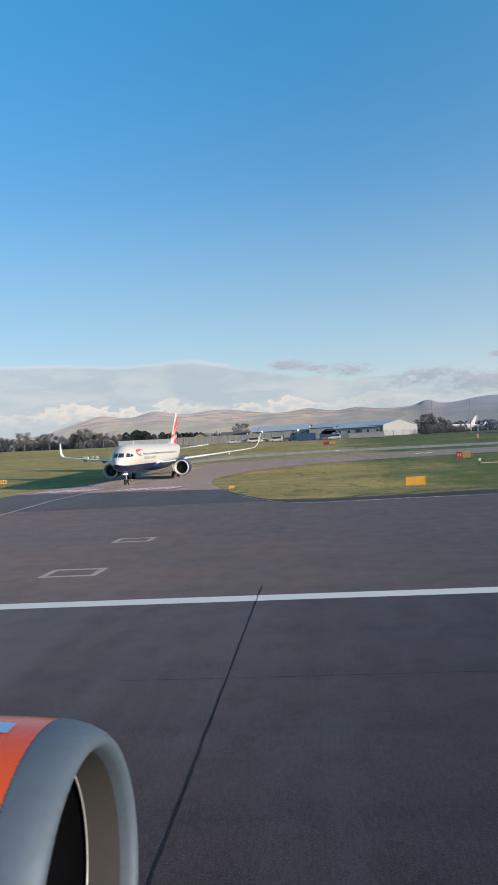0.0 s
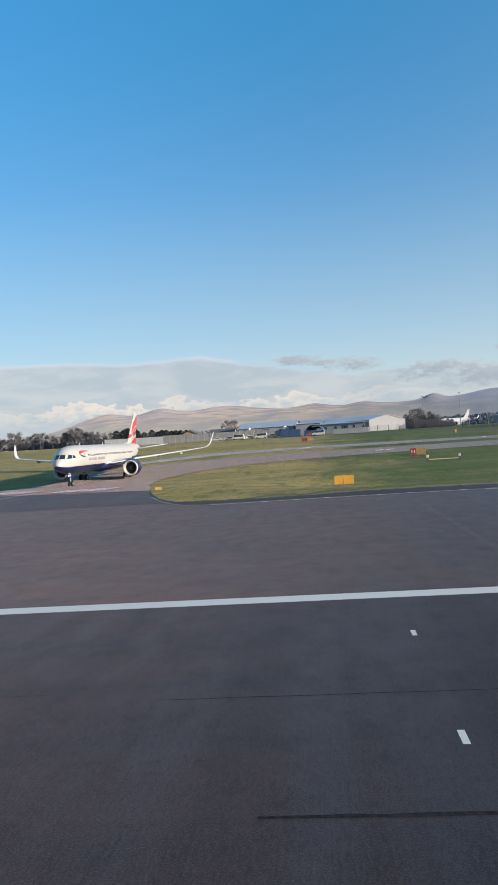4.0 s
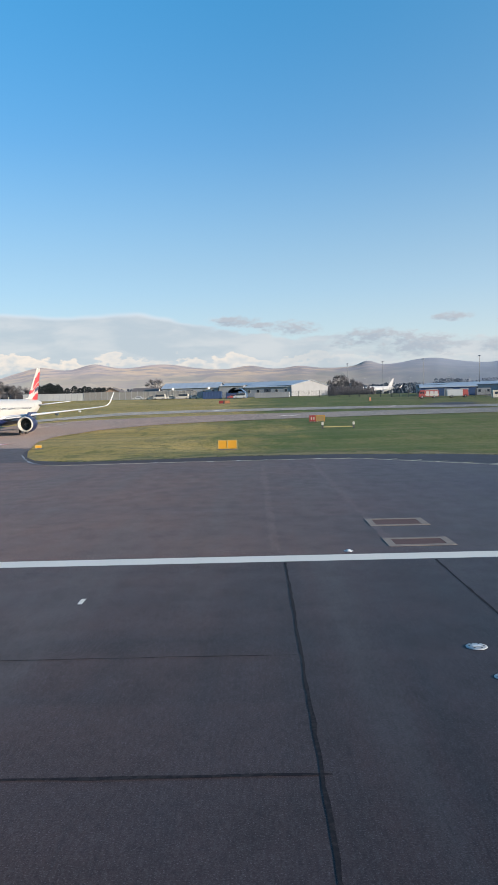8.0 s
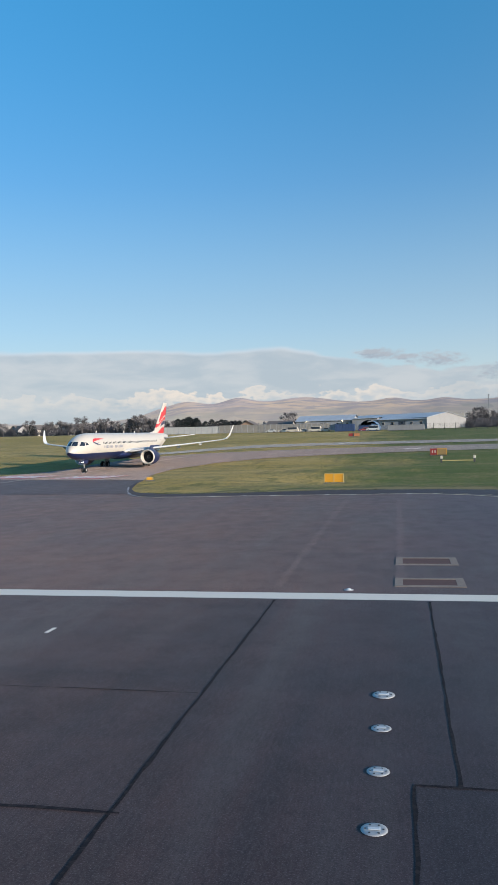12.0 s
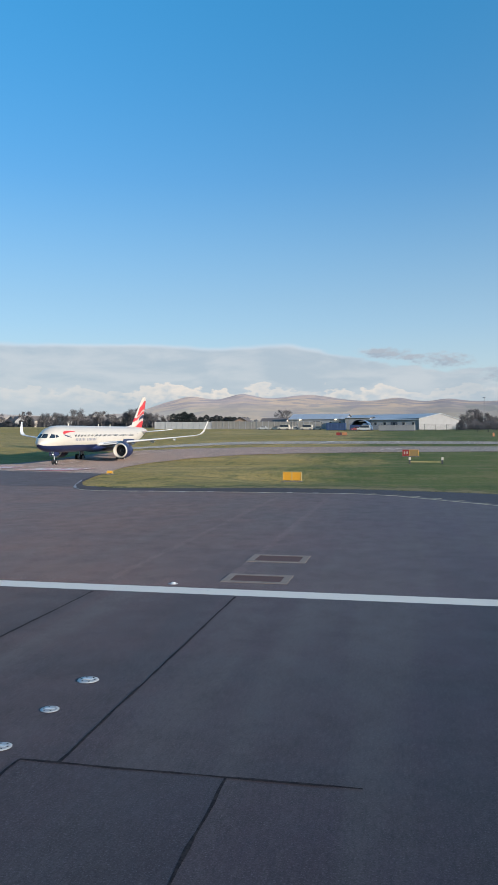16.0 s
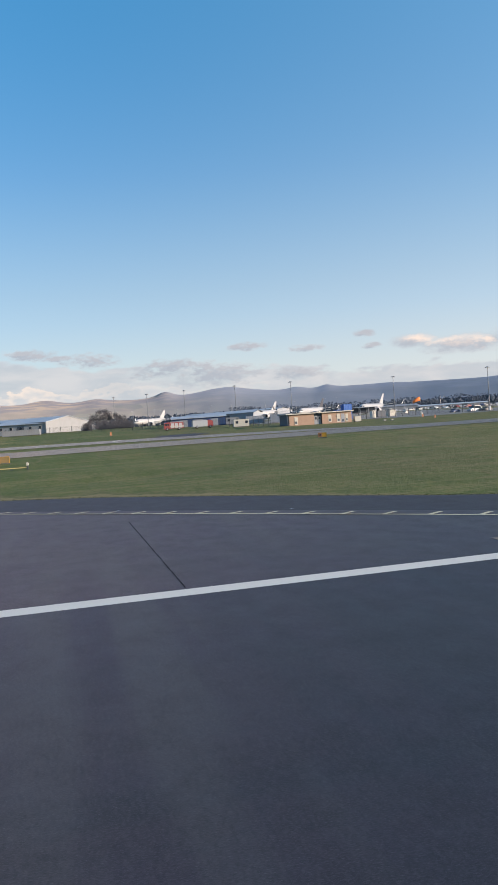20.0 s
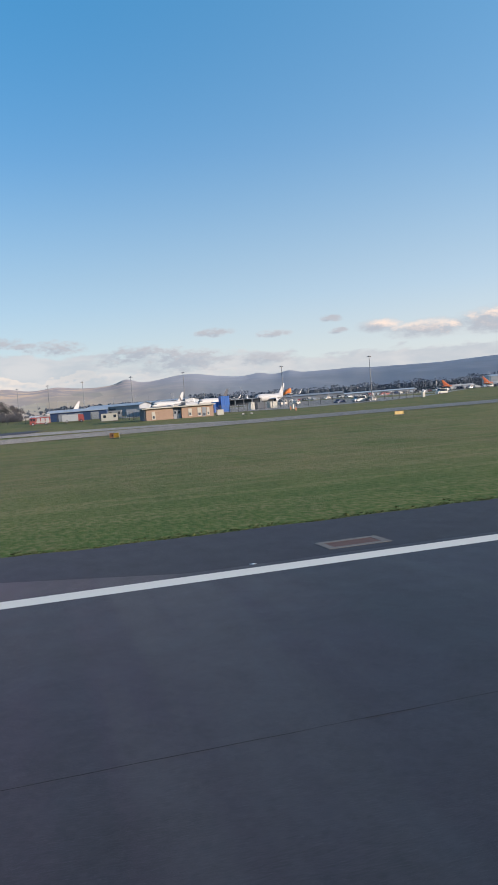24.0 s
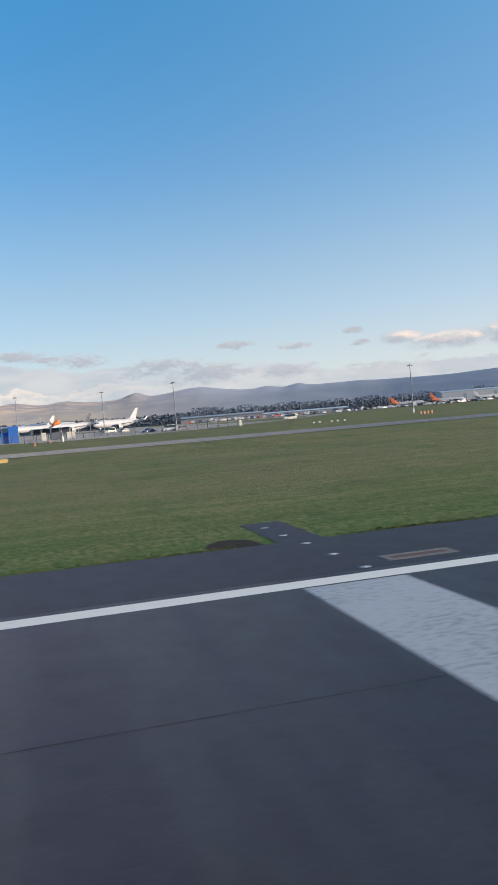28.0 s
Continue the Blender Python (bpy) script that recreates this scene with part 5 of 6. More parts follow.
def canopy_band(name, label, count, seed, spot, mat, size, tufts_each=14, fine=1.0):
    """Far woods: each tree a heap of small ragged tufts that round off to a crown."""
    rnd = random.Random(seed)
    verts, faces = [], []
    for i in range(count):
        place = spot(rnd)
        x, y = place[:2]
        z = place[2] if len(place) > 2 else land(x, y)
        h = size * rnd.uniform(0.55, 1.1)
        for b in range(tufts_each):
            f = rnd.random()
            a = rnd.uniform(0, math.tau)
            r = h * 0.36 * math.sqrt(max(0.05, 1 - (1.7 * f - 0.7) ** 2))
            c = Vector((x + math.cos(a) * r, y + math.sin(a) * r, z + h * (0.2 + 0.68 * f)))
            s = h * rnd.uniform(0.07, 0.15) * fine
            turn = rnd.uniform(-0.9, 0.9)
            side = Vector((math.cos(turn), math.sin(turn), rnd.uniform(-0.25, 0.25)))
            up = Vector((rnd.uniform(-0.3, 0.3), rnd.uniform(-0.5, 0.2), 1.0)).normalized()
            n = len(verts)
            for k in range(5):
                g = k / 5 * math.tau
                q = s * rnd.uniform(0.65, 1.2)
                verts.append(c + side * math.cos(g) * q + up * math.sin(g) * q)
            faces.append(tuple(range(n, n + 5)))
    me = bpy.data.meshes.new(name)
    me.from_pydata(verts, [], faces)
    me.materials.append(mat)
    return tagged(new(name, me), label, "woodland", kind="stuff")


def on_slope(rnd, a0, a1, r0, r1):
    """A place on the hills' lower slope."""
    az = rnd.uniform(a0, a1)
    r = r0 + (r1 - r0) * rnd.random() * (0.75 + 0.25 * noise.noise(Vector((az * 0.8, 2.0, 0))))
    d = 2500 + 2300 * r
    x, y = middle(az) + d * math.sin(radians(az)), d * math.cos(radians(az))
    lo = land(60, min(y, 4900)) * 0.9
    hi = 4.4 + 4850 * math.tan(radians(ridge(az)))
    return x, y, lo + (hi - lo) * r * r * (3 - 2 * r) - 4


canopy_band("far_woods", "dark woods along the foot of the hills", 3500, 11, lambda r: on_slope(r, 3, 22, 0.02, 0.2), HAZED_WOOD, 11)
canopy_band("far_woods", "dark woods spread over the lower slopes", 9000, 12, lambda r: on_slope(r, 12, 62, 0.02, 0.40), HAZED_WOOD, 11)
wood_band("far_woods", "bare hedges and copses on the lower slopes", 1200, 13, lambda r: on_slope(r, -22, 6, 0.05, 0.34), HAZED_WOOD, 14)
canopy_band("far_woods", "dark leafless woods behind the apron", 5500, 14, lambda r: (lambda a, d: (60 + d * math.sin(a), d * math.cos(a)))(radians(r.uniform(3.5, 62)), r.uniform(1000, 1320)), HAZED_WOOD, 13)


# ---------------------------------------------------------------- signs and small fittings on the grass
def at(x, y, turn=0.0, sink=0.05):
    return pose(x, y, land(x, y) - sink, 0, 0, turn)


def board_sign(name, label, x, y, panels, height, turn=0.0, legs=True):
    """A low airfield sign: panels side by side, each (width, material, bar material or None), in a frame on legs."""
    t = thing(name, label, "airfield sign", at(x, y, turn), "airfield signs")
    total = sum(p[0] for p in panels)
    s = -total / 2
    for w, mat, bar in panels:
        p = part("panel", box(s + 0.03, -0.09, 0.16, s + w - 0.03, 0.09, height, 0.02), mat, t)
        for a, b, c, d in ((s, 0.12, s + 0.06, height + 0.04), (s + w - 0.06, 0.12, s + w, height + 0.04)):
            part("frame_post", box(a, -0.12, b, c, 0.12, d), (FADED_SIGN if mat is SIGN_YELLOW else SIGN_YELLOW if mat is SIGN_BACK else mat), p)
        part("frame_rail", box(s + 0.06, -0.12, height - 0.02, s + w - 0.06, 0.12, height + 0.05), (FADED_SIGN if mat is SIGN_YELLOW else SIGN_YELLOW if mat is SIGN_BACK else mat), p)
        if bar:
            n = 2 if w < 2 else 3
            for i in range(n):
                c = s + w * (i + 0.75) / (n + 0.5)
                part("character_bar", box(c - w * 0.08, -0.105, 0.16 + (height - 0.16) * 0.28, c + w * 0.08, -0.09, 0.16 + (height - 0.16) * 0.76), bar, p)
        for f in (0.2, 0.8):
            part("leg", rod((s + w * f, 0, 0.0), (s + w * f, 0, 0.2), 0.05, n=6), STEEL, p)
        s += w
    part("footing", box(-total / 2 - 0.15, -0.35, 0.0, total / 2 + 0.15, 0.35, 0.08, 0.02), CONCRETE, t)
    return t


board_sign("guidance_sign", "blank yellow two-panel sign back with a white frame on grass", 11.5, 92.3, ((1.1, SIGN_YELLOW, None), (1.1, SIGN_YELLOW, None)), 1.12, -4)
board_sign("guidance_sign", "small yellow sign beside the taxiway corner", -9.6, 88.7, ((0.72, SIGN_YELLOW, None),), 0.42, 8)
board_sign("guidance_sign", "yellow and black direction sign on the grass", -53.6, 128.6, ((0.95, SIGN_YELLOW, DARK), (0.8, BUFF_GREY, SIGN_YELLOW), (0.95, SIGN_YELLOW, DARK)), 0.75, 12)
board_sign("holding_sign", "red sign panel beside a yellow-framed brown sign back", 25.3, 136.1, ((1.1, SIGN_RED, SIGN_WHITE), (1.55, SIGN_BACK, None)), 1.15, -8)
board_sign("holding_sign", "pair of red and orange sign panels near the fence", 4.6, 250.5, ((1.4, SIGN_RED, None), (0.4, DARK_STEEL, None), (1.7, MARK_ORANGE, None)), 1.0, -8)
board_sign("guidance_sign", "small orange sign boxes on the grass", 83.2, 143.0, ((0.75, MARK_ORANGE, DARK), (0.9, SIGN_YELLOW, None)), 0.95, -20)
board_sign("guidance_sign", "yellow framed sign back beside the taxiway", 137.5, 140.0, ((1.0, FADED_SIGN, None), (1.0, FADED_SIGN, None)), 0.72, 6)


def marker_post(label, x, y, h, w, mat, name="marker_post"):
    t = thing(name, label, "marker post", at(x, y), "marker posts")
    part("post", loft([[(c * w / 2 * k, s * w / 2 * k, z) for c, s in ((-1, -1), (1, -1), (1, 1), (-1, 1))] for k, z in ((1, 0), (1, h * 0.9), (0.6, h))]), mat, t)
    part("foot", box(-w * 0.8, -w * 0.8, 0, w * 0.8, w * 0.8, 0.08), CONCRETE, t)
    return t


for x, y, h, w in ((50.5, 248, 1.2, 0.5), (142.0, 212, 0.95, 0.36), (146, 228, 1.0, 0.4)):
    marker_post("orange marker post in the grass", x, y, h, w, MARK_ORANGE)
for i in range(4):
    marker_post("short orange marker post in a cluster", 253 + i * 1.2, 216, 1.0, 0.42, MARK_ORANGE)
marker_post("tall white marker cone on the far grass", 208.5, 260, 2.0, 1.0, SIGN_WHITE, "marker_cone")
for x, y in ((127.0, 214.0), (129.5, 214.2), (218.5, 214), (220.5, 214.5), (224, 214), (226, 214.6), (228, 214.2)):
    marker_post("low white light unit on the far grass", x, y, 0.42, 0.55, SIGN_WHITE, "approach_light")
for x, y in ((-66.5, 222), (-65.2, 221), (-63.2, 219.5), (-61.8, 219)):
    marker_post("low white light unit on the far grass", x, y, 0.7, 0.5, SIGN_WHITE, "approach_light")

# low bar between two posts
BAR_YELLOW = paint("faded_yellow", (0.52, 0.42, 0.16), 0.6, dirt=0.3)
t = thing("barrier_bar", "low yellow bar between two white-topped posts on grass", "barrier", at(27.5, 122.6, -2))
part("bar", box(-2.3, -0.07, 0.26, 2.3, 0.07, 0.38, 0.02), BAR_YELLOW, t)
for sx in (-2.4, 2.4):
    p = part("post", box(sx - 0.13, -0.13, 0, sx + 0.13, 0.13, 0.6), DARK_STEEL, t)
    part("cap", box(sx - 0.17, -0.17, 0.6, sx + 0.17, 0.17, 1.05, 0.04), SIGN_WHITE, p)
part("bracket", box(-0.05, -0.06, 0.0, 0.05, 0.06, 0.27), DARK_STEEL, t)
for x in (19.6, 21.4):
    flat("taxi_bar", WHITE_LINE, [(x, 156.2, x + 2.0, 160.2, 0.9)], 0.05, "white painted bar on the taxiway", "road marking")
flat("taxi_bar", WHITE_LINE, [(4.4, 190.5, 7.0, 196.5, 1.5), (47.3, 193, 49.5, 197.5, 0.9)], 0.05, "white painted bar on the taxiway", "road marking")
flat("dark_crossing", SHOULDER, [(63, 196, 68, 214, 11)], 0.03, "dark asphalt crossing in the grass", "paving", 0.3)


def windsock(x, y):
    t = thing("windsock", "orange windsock drooping from a pale pole", "windsock", at(x, y))
    part("pole", rod((0, 0, 0), (0, 0, 5.2), 0.09, 0.06), PALE_METAL, t)
    part("hoop", revolve(((-0.03, 0.62), (0.03, 0.62), (0.03, 0.55), (-0.03, 0.55), (-0.03, 0.62)), 16), STEEL, t).location = (-0.3, 0, 5.0)
    secs = []
    for f, r, dz in ((0, 0.58, 0.0), (0.3, 0.58, -0.1), (0.65, 0.5, -0.4), (1.0, 0.4, -0.85)):
        secs.append([(-0.3 - f * 2.9, math.cos(a) * r, 5.0 + dz + math.sin(a) * r) for a in np.linspace(0, math.tau, 13)[:-1]])
    part("cloth", loft(secs), CONE_CLOTH, t, "orange cloth sleeve", smooth=True)
    part("base", revolve(((0.0, 0.45), (1.2, 0.4), (1.3, 0.0)), 12, "z"), SIGN_WHITE, t)
    return t


windsock(149.4, 235.6).scale = (0.85, 0.85, 1.17)


MAST_GREY = paint("weathered_mast", (0.20, 0.21, 0.225), 0.6, 0.2, dirt=0.3)


def mast(top):
    t = thing("light_mast", "tall steel floodlight mast with a ring of lamps", "light mast", None, "apron light masts")
    part("shaft", rod((0, 0, 0), (0, 0, top), 0.21, 0.10, 10), MAST_GREY, t)
    head = part("head_frame", revolve(((top - 0.12, 0.6), (top + 0.0, 0.5), (top + 0.14, 0.2), (top + 0.18, 0.0)), 14, "z"), MAST_GREY, t)
    for i in range(6):
        a = i / 6 * math.tau
        part("lamp", box(math.cos(a) * 0.75 - 0.16, math.sin(a) * 0.6 - 0.14, top - 0.3, math.cos(a) * 0.75 + 0.16, math.sin(a) * 0.6 + 0.14, top - 0.1, 0.04), STEEL, head)
    part("winch_box", box(-0.35, -0.35, 0.3, 0.35, 0.35, 1.6, 0.05), STEEL, t)
    return t


first = mast(15.0)
MASTS = ((134.1, 328.4, 22.7), (165.5, 291.4, 19.4), (186.0, 255.5, 18.9), (260.3, 235.6, 18.1), (116.1, 358.6, 22.7), (96.6, 386.7, 23.3), (81.2, 414.2, 23.9), (66, 442, 24.5), (300, 222, 17.5))
for i, (x, y, z) in enumerate(MASTS):
    m = at(x, y) @ Matrix.Diagonal((1, 1, (z - land(x, y)) / 15.0, 1))
    if i:
        copy_thing(first, m)
    else:
        first.matrix_basis = m


def street_lamp():
    t = thing("street_lamp", "slim lamp post with a short arm", "street lamp", None, "car park lamps")
    part("post", rod((0, 0, 0), (0, 0, 8.5), 0.1, 0.06, 6), STEEL, t)
    part("arm", rod((0, 0, 8.4), (1.1, 0, 8.7), 0.05, n=5), STEEL, t)
    part("lamp", box(0.8, -0.15, 8.62, 1.5, 0.15, 8.8, 0.03), PALE_METAL, t)
    return t


first = street_lamp()
rnd = random.Random(5)
for i in range(34):
    if i < 16:
        x, y = 40 + i * 9 + rnd.uniform(-4, 4), 470 - i * 6 + rnd.uniform(-20, 20)
    else:
        x, y = 240 + (i - 16) * 13 + rnd.uniform(-5, 5), 430 + rnd.uniform(-60, 90)
    m = at(x, y, rnd.uniform(0, 360))
    if i:
        copy_thing(first, m)
    else:
        first.matrix_basis = m


# ---------------------------------------------------------------- fences
def panel_fence(x0, y0, x1, y1, h, mat, label):
    t = thing("panel_fence", label, "fence", kind="")
    n = max(1, int(math.hypot(x1 - x0, y1 - y0) / 2.4))
    d = Vector((x1 - x0, y1 - y0)).normalized()
    turn = math.degrees(math.atan2(d.y, d.x))
    w = math.hypot(x1 - x0, y1 - y0) / n
    panel = postm = None
    for i in range(n):
        x, y = x0 + d.x * w * i, y0 + d.y * w * i
        if panel is None:
            front = [(w * (k + o) / 8, -0.03 + 0.03 * (k % 2)) for k in range(8) for o in (0.04, 0.96)]
            outline = front + [(x, y + 0.04) for x, y in reversed(front)]
            p = part("board_panel", loft([[(x, y, z) for x, y in outline] for z in (0.05, h)]), mat, t)
            q = part("post", box(-0.08, -0.1, 0, 0.08, 0.1, h + 0.12), STEEL, t)
            panel, postm = p.data, q.data
        else:
            p, q = new("board_panel", panel), new("post", postm)
            p.parent = q.parent = t
        p.matrix_basis = q.matrix_basis = pose(x, y, land(x, y) - 0.08, 0, 0, turn)
    return t


panel_fence(-84, 332, -58, 330.5, 3.1, FENCE_PALE, "pale grey corrugated panel fence")
panel_fence(-57.8, 330.4, -10, 328, 3.4, FENCE_WOOD, "weathered grey board fence behind the grass")


def wire_fence(points, label):
    t = thing("wire_fence", label, "fence")
    postm = None
    line = []
    for (x0, y0), (x1, y1) in zip(points, points[1:]):
        n = max(1, int(math.hypot(x1 - x0, y1 - y0) / 4))
        for i in range(n):
            x, y = x0 + (x1 - x0) * i / n, y0 + (y1 - y0) * i / n
            if postm is None:
                ob = part("post", box(-0.08, -0.08, 0, 0.08, 0.08, 2.7), DARK_STEEL, t)
                postm = ob.data
            else:
                ob = new("post", postm)
                ob.parent = t
            ob.matrix_basis = at(x, y)
        line += [(x0 + (x1 - x0) * i / (n // 3 + 1), y0 + (y1 - y0) * i / (n // 3 + 1)) for i in range(n // 3 + 1)]
    line.append(points[-1])
    for k in range(13):
        z = 0.12 + k * 0.2
        part("wire", loft([[(x + 0.012 * c, y + 0.016 * c, land(x, y) + z + 0.024 * s) for c, s in ((-1, 0), (1, 0), (0, 1))] for x, y in line]), DARK_STEEL, t)
    return t


wire_fence(((-10, 326), (40, 316), (66, 300), (98, 262), (101, 240)), "wire mesh fence along the apron's edge")
wire_fence(((124, 240), (160, 262), (186, 258), (214, 272)), "wire mesh fence along the apron's edge")


# ---------------------------------------------------------------- buildings
def local_frame(x0, y0, x1, y1):
    """Front edge from (x0, y0) to (x1, y1); the building stretches away from the runway."""
    d = Vector((x1 - x0, y1 - y0))
    return pose(x0, y0, land((x0 + x1) / 2, (y0 + y1) / 2) - 0.1, 0, 0, math.degrees(math.atan2(d.y, d.x))), d.length


def gabled(name, label, x0, y0, x1, y1, depth, eave, peak, wall, roof, along=True, windows=0, doors=0, category="building", overhang=0.5, gable_mat=None, band=None):
    """Pitched-roof block. along: the ridge runs along the front edge."""
    m, w = local_frame(x0, y0, x1, y1)
    t = thing(name, label, category, m)
    for a, b, c, d in ((0, 0, w, 0.3), (0, depth - 0.3, w, depth)):
        part("wall", box(a, b, 0, c, d, eave), wall, t)
    for a, c in ((0.0, 0.3), (w - 0.3, w)):
        if along:
            vs = [(x, y, z) for x in (a, c) for y, z in ((0.3, 0), (depth - 0.3, 0), (depth - 0.3, eave), (depth / 2, peak - 0.15), (0.3, eave))]
            part("gable_wall", mesh_of(vs, ((4, 3, 2, 1, 0), (5, 6, 7, 8, 9), (0, 1, 6, 5), (1, 2, 7, 6), (2, 3, 8, 7), (3, 4, 9, 8), (4, 0, 5, 9))), gable_mat or wall, t)
        else:
            part("wall", box(a, 0.3, 0, c, depth - 0.3, eave), gable_mat or wall, t)
    o = overhang
    if along:
        ends = ((-o, -o), (w + o, -o)), ((-o, depth + o), (w + o, depth + o))
        for e in ends:
            bm = bmesh.new()
            n = max(3, int(w / 1.2))
            prev = None
            for i in range(n + 1):
                x = e[0][0] + (e[1][0] - e[0][0]) * i / n
                lift = 0.05 * (i % 2)
                cur = [bm.verts.new((x, e[0][1], eave + lift)), bm.verts.new((x, depth / 2, peak + lift)), bm.verts.new((x, depth / 2, peak - 0.14)), bm.verts.new((x, e[0][1], eave - 0.14))]
                if prev:
                    for q in range(4):
                        bm.faces.new((prev[q], prev[(q + 1) % 4], cur[(q + 1) % 4], cur[q]))
                prev = cur
            bmesh.ops.recalc_face_normals(bm, faces=bm.faces[:])
            part("roof_slope", bm, roof, t)
    else:
        for s, e in ((-o, w / 2), (w / 2, w + o)):
            zs, ze = (eave, peak) if s < 0 else (peak, eave)
            vs = [(x, y, z + k) for y in (-o, depth + o) for x, z in ((s, zs), (e, ze)) for k in (0, -0.14)]
            part("roof_slope", mesh_of(vs, ((0, 2, 6, 4), (1, 5, 7, 3), (0, 1, 3, 2), (4, 6, 7, 5), (0, 4, 5, 1), (2, 3, 7, 6))), roof, t)
        for y in (0.0, depth - 0.3):
            part("gable_wall", mesh_of([(x, yy, z) for yy in (y + 0.01, y + 0.29) for x, z in ((0.05, eave), (w - 0.05, eave), (w / 2, peak - 0.16))], ((0, 1, 2), (5, 4, 3), (0, 3, 4, 1), (1, 4, 5, 2), (2, 5, 3, 0))), gable_mat or wall, t)
    for i in range(windows):
        x = w * (i + 0.5) / windows
        win = part("window", box(x - 0.6, -0.05, eave * 0.45, x + 0.6, 0.02, eave * 0.75), SIGN_WHITE, t)
        part("pane", box(x - 0.52, -0.07, eave * 0.45 + 0.08, x + 0.52, -0.04, eave * 0.75 - 0.08), GLASS, win)
    for i in range(doors):
        x = w * (i + 0.75) / (doors + 0.5)
        part("door", box(x - 1.5, -0.05, 0, x + 1.5, 0.02, eave * 0.8), GREY_WALL if wall is not GREY_WALL else DARK_WALL, t)
    if band:
        part("wall_band", box(0.02, -0.06, eave * 0.62, w - 0.02, 0.01, eave * 0.95), band, t)
    return t


gabled("hangar", "white gabled hangar with a grey sheet roof", 30.0, 343, 48.5, 373, 46, 4.8, 7.3, WHITE_SHEET, GREY_ROOF, False, 0, 0, "hangar")
gabled("workshop", "low workshop wing under a broad grey roof", 9.5, 349, 29.6, 343.5, 34, 4.4, 6.8, GREY_WALL, GREY_ROOF, True, 5, 1, "workshop", 0.8)
long_shed = gabled("long_shed", "long low shed with a pale ribbed roof and eave lamps", -29, 366, -3, 362, 16, 4.6, 7.2, GREY_WALL, GREY_ROOF, True, 6, 1, "shed", 0.6)
for x in (5.0, 22.0):
    part("eave_lamp", box(x, -0.85, 4.2, x + 0.5, -0.62, 4.5), EAVE_LAMP, long_shed, "lit yellow lamp")
gabled("flat_shed", "pale flat-roofed shed beside the long shed", -2.0, 352, 9.0, 350, 12, 5.2, 5.6, WHITE_SHEET, GREY_ROOF, True, 0, 2, "shed")
gabled("house", "brick house with a tiled roof behind the fence", -57.5, 372, -49.5, 371, 8, 3.2, 5.4, BRICK, TILE_ROOF, False, 2, 0, "house")
gabled("house", "low tiled house behind the fence", -45, 378, -33, 377, 9, 3.2, 5.2, HOUSE_WALL, TILE_ROOF, True, 3, 0, "house")
gabled("grey_terminal", "long grey low terminal building behind the apron", 106, 452, 150, 408, 14, 5.0, 5.8, GREY_WALL, GREY_ROOF, True, 10, 0, "terminal", 0.4)
gabled("cargo_shed", "long pale flat-roofed cargo shed", 236, 545, 292, 530, 20, 4.2, 5.4, WHITE_SHEET, GREY_WALL, True, 0, 4, "shed")
gabled("cargo_shed", "long pale cargo shed beyond the car park", 300, 580, 370, 566, 20, 3.6, 4.6, WHITE_SHEET, GREY_ROOF, True, 0, 4, "shed")
gabled("cargo_hall", "pale blue-grey cargo hall behind the parked airliners", 505, 668, 600, 640, 30, 11.0, 12.5, FENCE_PALE, GREY_ROOF, True, 0, 3, "building", 0.2)
gabled("office_block", "grey office block with a dark glass band", 620, 640, 740, 600, 30, 12.0, 12.8, GREY_WALL, GREY_ROOF, True, 0, 0, "building", 0.2, None, DARK_WALL)
gabled("warehouse", "far white warehouse on the slope", 120, 1420, 178, 1420, 30, 6.0, 8.0, WHITE_SHEET, WHITE_SHEET, True, 0, 0, "warehouse")
gabled("warehouse", "far pale warehouse on the slope", 480, 1380, 600, 1340, 30, 6.0, 9.0, WHITE_SHEET, WHITE_SHEET, True, 0, 0, "warehouse")
rnd = random.Random(21)
for i in range(46):
    a, d = radians(rnd.uniform(-30, 34)), rnd.uniform(1250, 2350)
    x, y = 60 + d * math.sin(a), d * math.cos(a)
    w = rnd.uniform(10, 34)
    gabled("far_house", "small far house on the lower slope", x, y, x + w, y + rnd.uniform(-4, 4), 9, 5, 8.5, rnd.choice((HOUSE_WALL, WHITE_SHEET)), rnd.choice((TILE_ROOF, GREY_ROOF)), True, 0, 0, "house")
rnd = random.Random(22)
for i in range(12):
    x = -236 + i * 11 + rnd.uniform(-3, 3)
    gabled("far_house", "pale house among the bare trees", x, 470 + rnd.uniform(0, 50), x + 8, 470 + rnd.uniform(0, 50) + 1, 8, 4.5, 7.5, rnd.choice((HOUSE_WALL, WHITE_SHEET)), TILE_ROOF, True, 2, 0, "house")

# arched blue store
t = thing("arched_store", "blue arched sheet store with an open end", "store", pose(2.2, 321, land(7, 320) - 0.1, 0, 0, -4) @ Matrix.Diagonal((0.82, 0.8, 0.80, 1)))
arch = [(a, 4.9 * math.cos(a), 4.9 * math.sin(a)) for a in np.linspace(0, math.pi, 15).tolist()]
bm = bmesh.new()
rings = [[[bm.verts.new((4.9 + c * k, y, 0.9 + s * k * 0.95)) for a, c, s in arch] for k in (1.0, 0.97)] for y in np.linspace(0, 15, 8).tolist()]
for i in range(7):
    for k in (0, 1):
        for j in range(14):
            bm.faces.new((rings[i][k][j], rings[i][k][j + 1], rings[i + 1][k][j + 1], rings[i + 1][k][j]))
bmesh.ops.recalc_face_normals(bm, faces=bm.faces[:])
part("arched_roof", bm, BLUE_GREY, t, smooth=True)
part("side_wall", box(-0.05, 0, 0, 0.1, 15, 1.0), DEEP_BLUE, t)
part("side_wall", box(9.7, 0, 0, 9.85, 15, 1.0), DEEP_BLUE, t)
